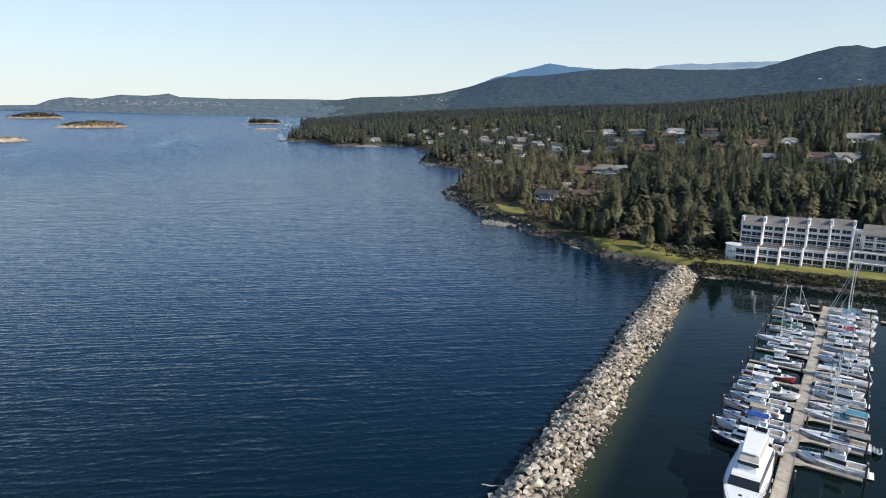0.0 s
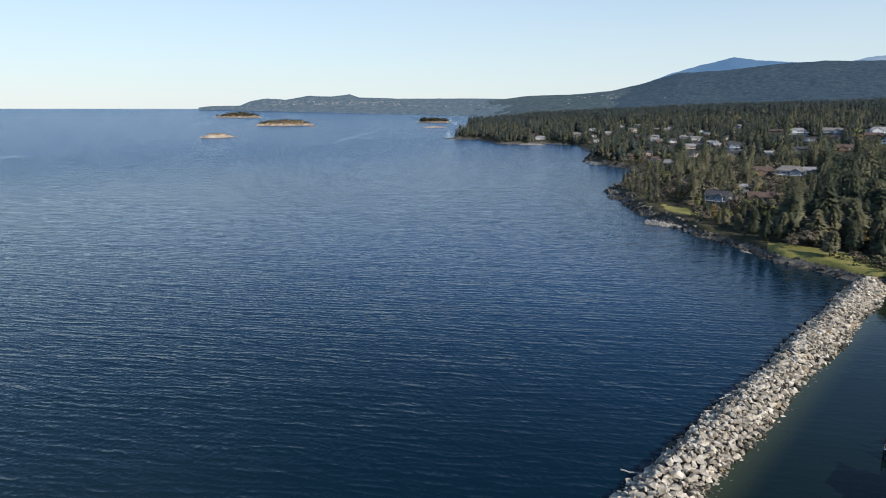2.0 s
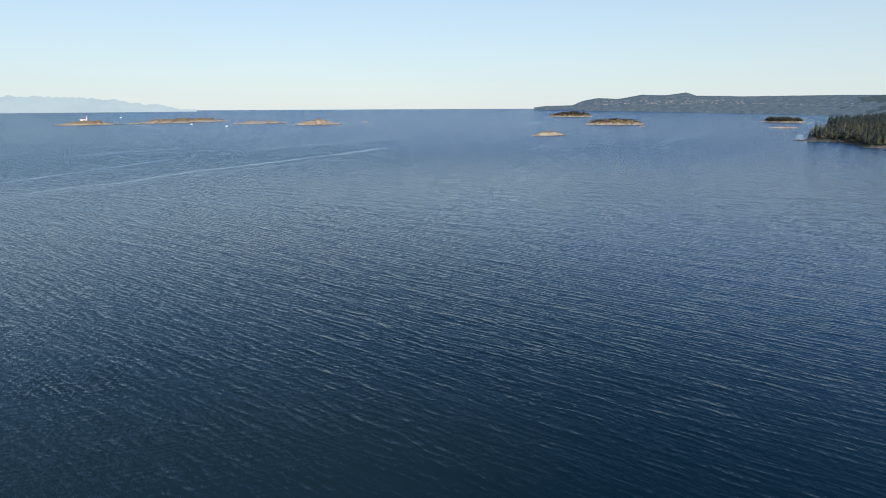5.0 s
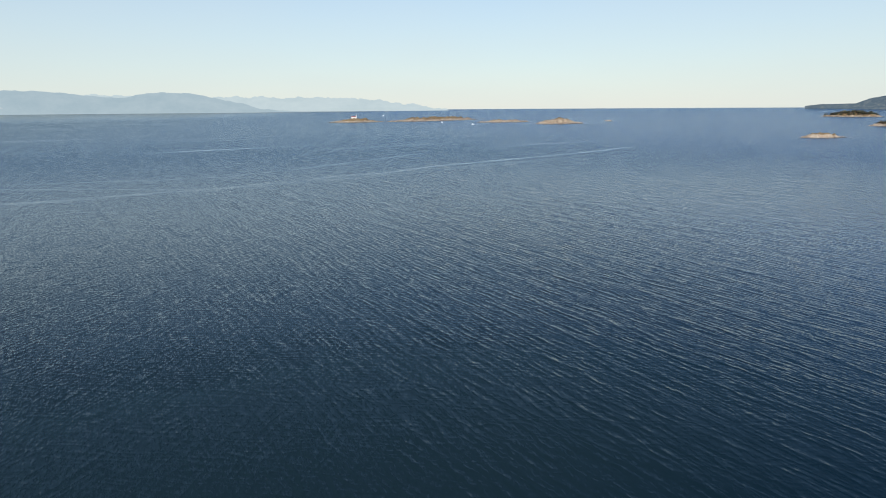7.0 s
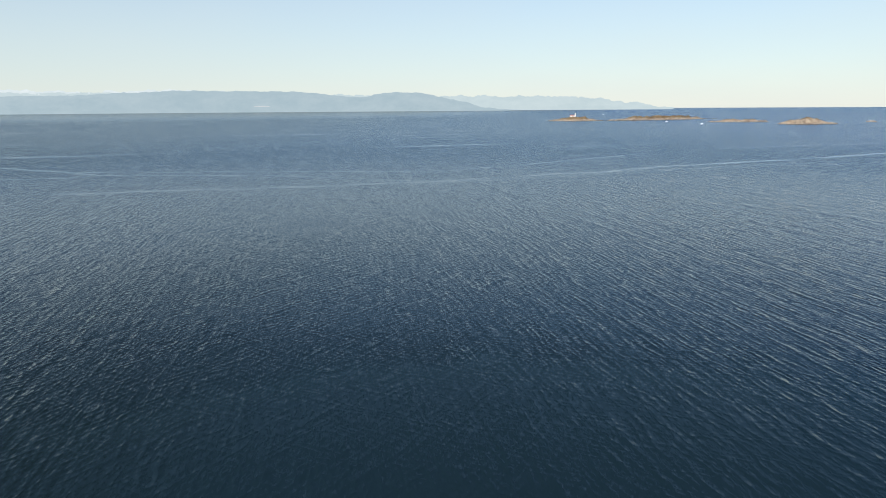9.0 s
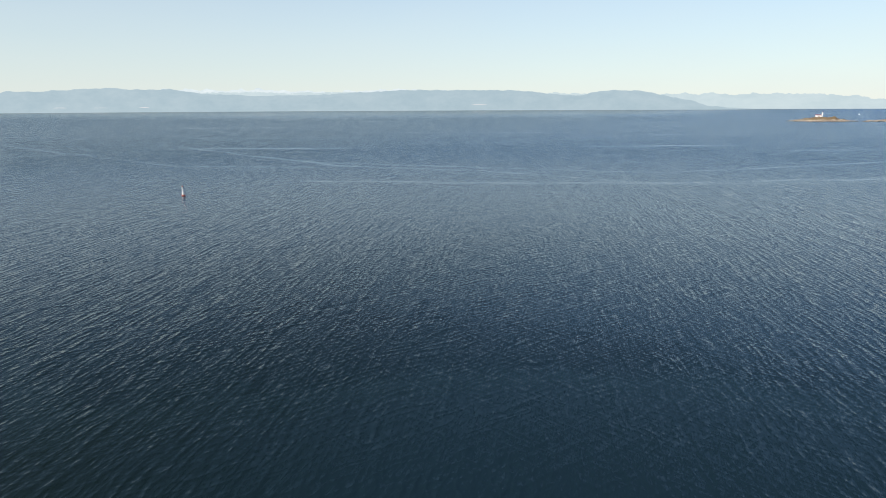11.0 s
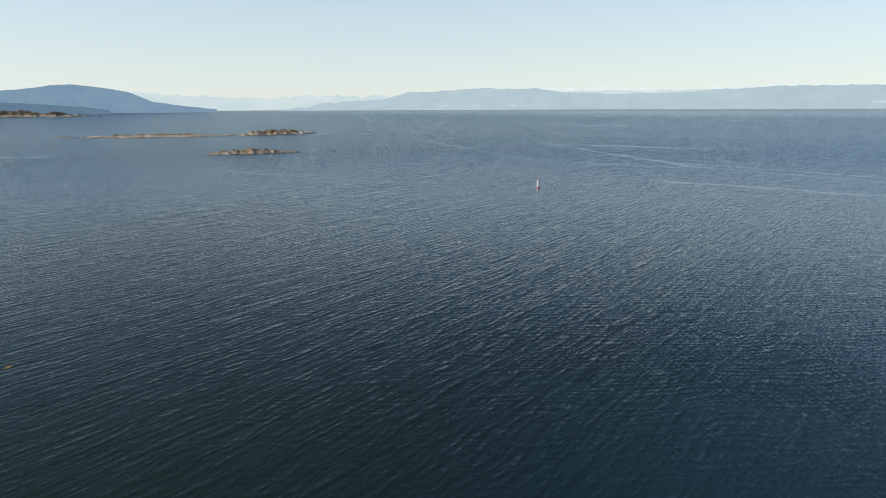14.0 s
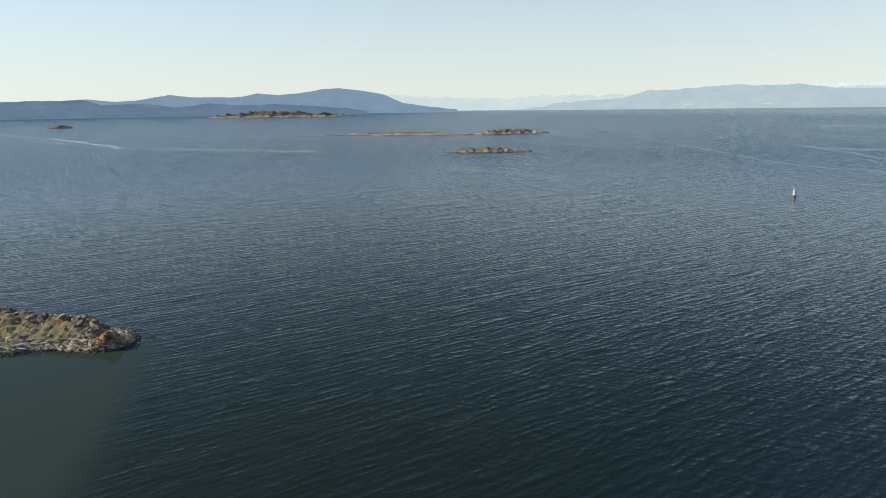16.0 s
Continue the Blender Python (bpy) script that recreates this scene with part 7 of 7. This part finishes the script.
pile("beach_stones", stones, [PEBBLE, BOULDER_WET, BOULDER_LOOSE, CRAG, POINT_OCHRE], "loose stones scattered over the gravel beach", "stones", rng)
for x, y, L, yaw in ((84, -190.0, 5.4, -8), (86.5, -191.6, 4.6, 14), (90, -189.4, 6.5, -4), (94, -191.5, 5.0, 22), (88, -188.2, 3.6, -24), (97, -189.0, 6.8, 3), (92, -187.4, 7.5, 8), (101, -188.2, 6.0, -6)):
    drift_log(x, y, float(point_z(np.array(x), np.array(y))) + 0.22, L, 0.2, yaw, 0, "bleached driftwood log on the gravel beach")
slab(25.6, -187, 2.8, 1.0, 1.1, 24, "small brown rock awash with weed", POINT_OCHRE)
slab(57.4, -189.6, 2.4, 1.0, 0.6, 10, "small rock awash off the point", ISLE_DARK)

# ---- light buoy ----
PAINT_WHITE = mat("white_buoy_paint", [(0.68, 0.67, 0.66), (0.8, 0.79, 0.78)], 1.5, 0.45, fine=0.1)
PAINT_RED = mat("red_buoy_paint", [(0.30, 0.06, 0.045), (0.42, 0.10, 0.07)], 1.5, 0.5, fine=0.15)
buoy = thing("light_buoy", pose(-293, -353, 0, 2, 3, 0), "white and red light buoy afloat in the strait", "buoy")
bm = bmesh.new()
tube(bm, [(0, 0, -0.8), (0, 0, 0.25), (0, 0, 0.9)], 1.35, 1.25, 16)
part("float", bm, PAINT_RED, buoy, "red float ring")
bm = bmesh.new()
tube(bm, [(0, 0, 0.9), (0, 0, 2.6), (0, 0, 4.6)], 1.0, 0.45, 12)
part("tower", bm, PAINT_WHITE, buoy, "white tapered body")
part("cage", tubes([[(0.5 * math.cos(a), 0.5 * math.sin(a), 4.5), (0.35 * math.cos(a), 0.35 * math.sin(a), 5.9)] for a in np.arange(6) * math.pi / 3] + [[(-0.4, 0, 5.9), (0.4, 0, 5.9)], [(0, -0.4, 5.9), (0, 0.4, 5.9)]], 0.05), PAINT_WHITE, buoy)
bm = bmesh.new()
tube(bm, [(0, 0, 5.9), (0, 0, 6.2), (0, 0, 6.9)], 0.42, 0.25, 10)
part("lantern", bm, PAINT_RED, buoy, "small lantern on top")

# ---- lighthouse on its islet ----
near_l = ISLES["light_isle"][np.hypot(ISLES["light_isle"][:, 0] + 2532, ISLES["light_isle"][:, 1] - 245) < 26]
spot = near_l[int(np.argmax(near_l[:, 2]))]
lh = thing("lighthouse", pose(spot[0], spot[1], spot[2] - 0.8, 0, 0, 88), "white lighthouse with keeper's buildings on a grassy islet", "lighthouse")
bm = bmesh.new()
tube(bm, [(7.5, 0, -2), (7.5, 0, 6), (7.5, 0, 12)], 2.0, 1.5, 8)
part("tower", bm, PAINT_WHITE, lh)
bm = bmesh.new()
tube(bm, [(7.5, 0, 12), (7.5, 0, 12.5)], 2.5, 2.5, 8)
part("gallery", bm, PAINT_WHITE, lh)
bm = bmesh.new()
tube(bm, [(7.5, 0, 12.5), (7.5, 0, 14.2)], 1.5, 1.4, 8)
part("lantern_room", bm, PANE, lh)
bm = bmesh.new()
tube(bm, [(7.5, 0, 14.2), (7.5, 0, 15.4)], 1.8, 0.2, 8)
part("lantern_roof", bm, PAINT_RED, lh, "red lantern roof")
part("keepers_house", prism([(-3.5, -3), (-3.5, 2.8), (0, 4.6), (3.5, 2.8), (3.5, -3)], -13, 5), PAINT_WHITE, lh, "white keeper's house")
part("roof", prism([(-4.1, 2.6), (-4.1, 2.9), (0, 5.0), (4.1, 2.9), (4.1, 2.6), (0, 4.65)], -13.5, 5.5), PAINT_RED, lh, "red roof")

# ---- small craft far out ----
def small_craft(x, y, L, label):
    z = float(sea_z(np.array(math.hypot(x, y))))
    th = thing("motor_launch", pose(x, y, z, 0, 0, 30), label, "boat", "small craft far out")
    hb, dk, st = hull_meshes(L, L * 0.3, 0.9 * L / 9, 1.4 * L / 9, 2.2)
    part("hull", hb, GEL, th)
    part("deck", dk, GEL, th)
    part("cabin", cabin(-0.2 * L, 0.2 * L, L * 0.2, L * 0.16, 0.9 * L / 9, 2.4 * L / 9, 0.5, 0.1), GEL, th)
    return th


for x, y, L in ((-2370, 562, 11), (-2074, 598, 12), (-3505, 505, 13)):
    small_craft(x, y, L, "small white launch lying off the islets")

# white terminals and gravel pits on the far shore
# the pit faces glow, with sunlight and haze put into their colour
PIT = glow("far_gravel_pit", [(0.62, 0.62, 0.63), (0.74, 0.74, 0.74)], 0.05)
for az0, az1, e0, e1, word in ((139.2, 140.0, -0.02, 0.05, "pale gravel pit"), (145.0, 145.9, -0.02, 0.03, "pale gravel pit"), (110.8, 112.2, 0.11, 0.17, "pale quarry face"), (142.2, 143.2, -0.02, 0.01, "pale sheds")):
    R0 = 4380
    bm = bmesh.new()
    n = 14
    lo, hi, bk = [], [], []
    for i in range(n + 1):
        a = radians(az0 + (az1 - az0) * i / n)
        k = math.sin(math.pi * i / n) ** 0.5
        for lst, e, rr2 in ((lo, e0, R0), (hi, e0 + (e1 - e0) * k, R0 + 25), (bk, e0, R0 + 60)):
            lst.append(bm.verts.new((-rr2 * math.sin(a), rr2 * math.cos(a), 59 + rr2 * math.tan(radians(e)))))
    for a_, b_ in ((lo, hi), (hi, bk)):
        for i in range(n):
            bm.faces.new((a_[i], a_[i + 1], b_[i + 1], b_[i]))
    o = part("backdrop_pit", bm, PIT, None)
    tagged(o, word + " on the far shore", "far shore", kind="structure")
# white houses scattered on the hills across the bay
rgh = np.random.default_rng(5)
bm = bmesh.new()
for az0, az1, n, e0, e1 in ((30, 38, 110, 0.10, 0.42), (22, 30, 22, -0.02, 0.18), (11, 16, 14, 0.7, 1.05), (6, 18, 6, 0.3, 1.0), (38, 41, 16, 0.1, 0.35), (-22, -18, 4, 1.9, 2.6)):
    for _ in range(n):
        a, e = rgh.uniform(az0, az1), rgh.uniform(e0, e1)
        top = float(np.interp(a, ra[:, 0], ra[:, 1]))
        e = min(e, top - 0.12)
        # where the line of sight meets the slope
        j = int(np.argmin(np.abs(az_h - a)))
        els = np.degrees(np.arctan2(ZH[:, j] - 62, RH[:, j]))
        hit = np.argmax(els >= e)
        rr2 = float(RH[hit, j]) - 6
        zz = 62 + rr2 * math.tan(radians(e))
        w = rgh.uniform(6, 15)
        box(bm, -w / 2, w / 2, -5, 5, -2, rgh.uniform(1, 3), 0, Matrix.Translation((-rr2 * math.sin(radians(a)), rr2 * math.cos(radians(a)), zz)) @ Matrix.Rotation(radians(a + rgh.uniform(-30, 30)), 4, "Z"))
# house walls glow faintly: daylight through haze is set as emission
FARHOUSE = glow("far_houses", [(0.24, 0.23, 0.24), (0.40, 0.37, 0.37)], 0.05)
o = part("backdrop_houses", bm, FARHOUSE, None)
tagged(o, "pale houses scattered on the hills across the bay", "houses", kind="stuff")

# single boulders on the near stretch of the breakwater
for i, (x, y, z, size, wet) in enumerate(singles):
    me = STONES[i % len(STONES)]
    if not me.materials:
        me.materials.append(BOULDER)
    o = new("boulder", me)
    o.parent = mole
    q = random.Random(i)
    o.matrix_world = Matrix.LocRotScale((x, y, z), Euler((q.uniform(-0.5, 0.5), q.uniform(-0.5, 0.5), q.uniform(0, 6.28))), (size * q.uniform(0.85, 1.2), size, size * q.uniform(0.8, 1.1)))
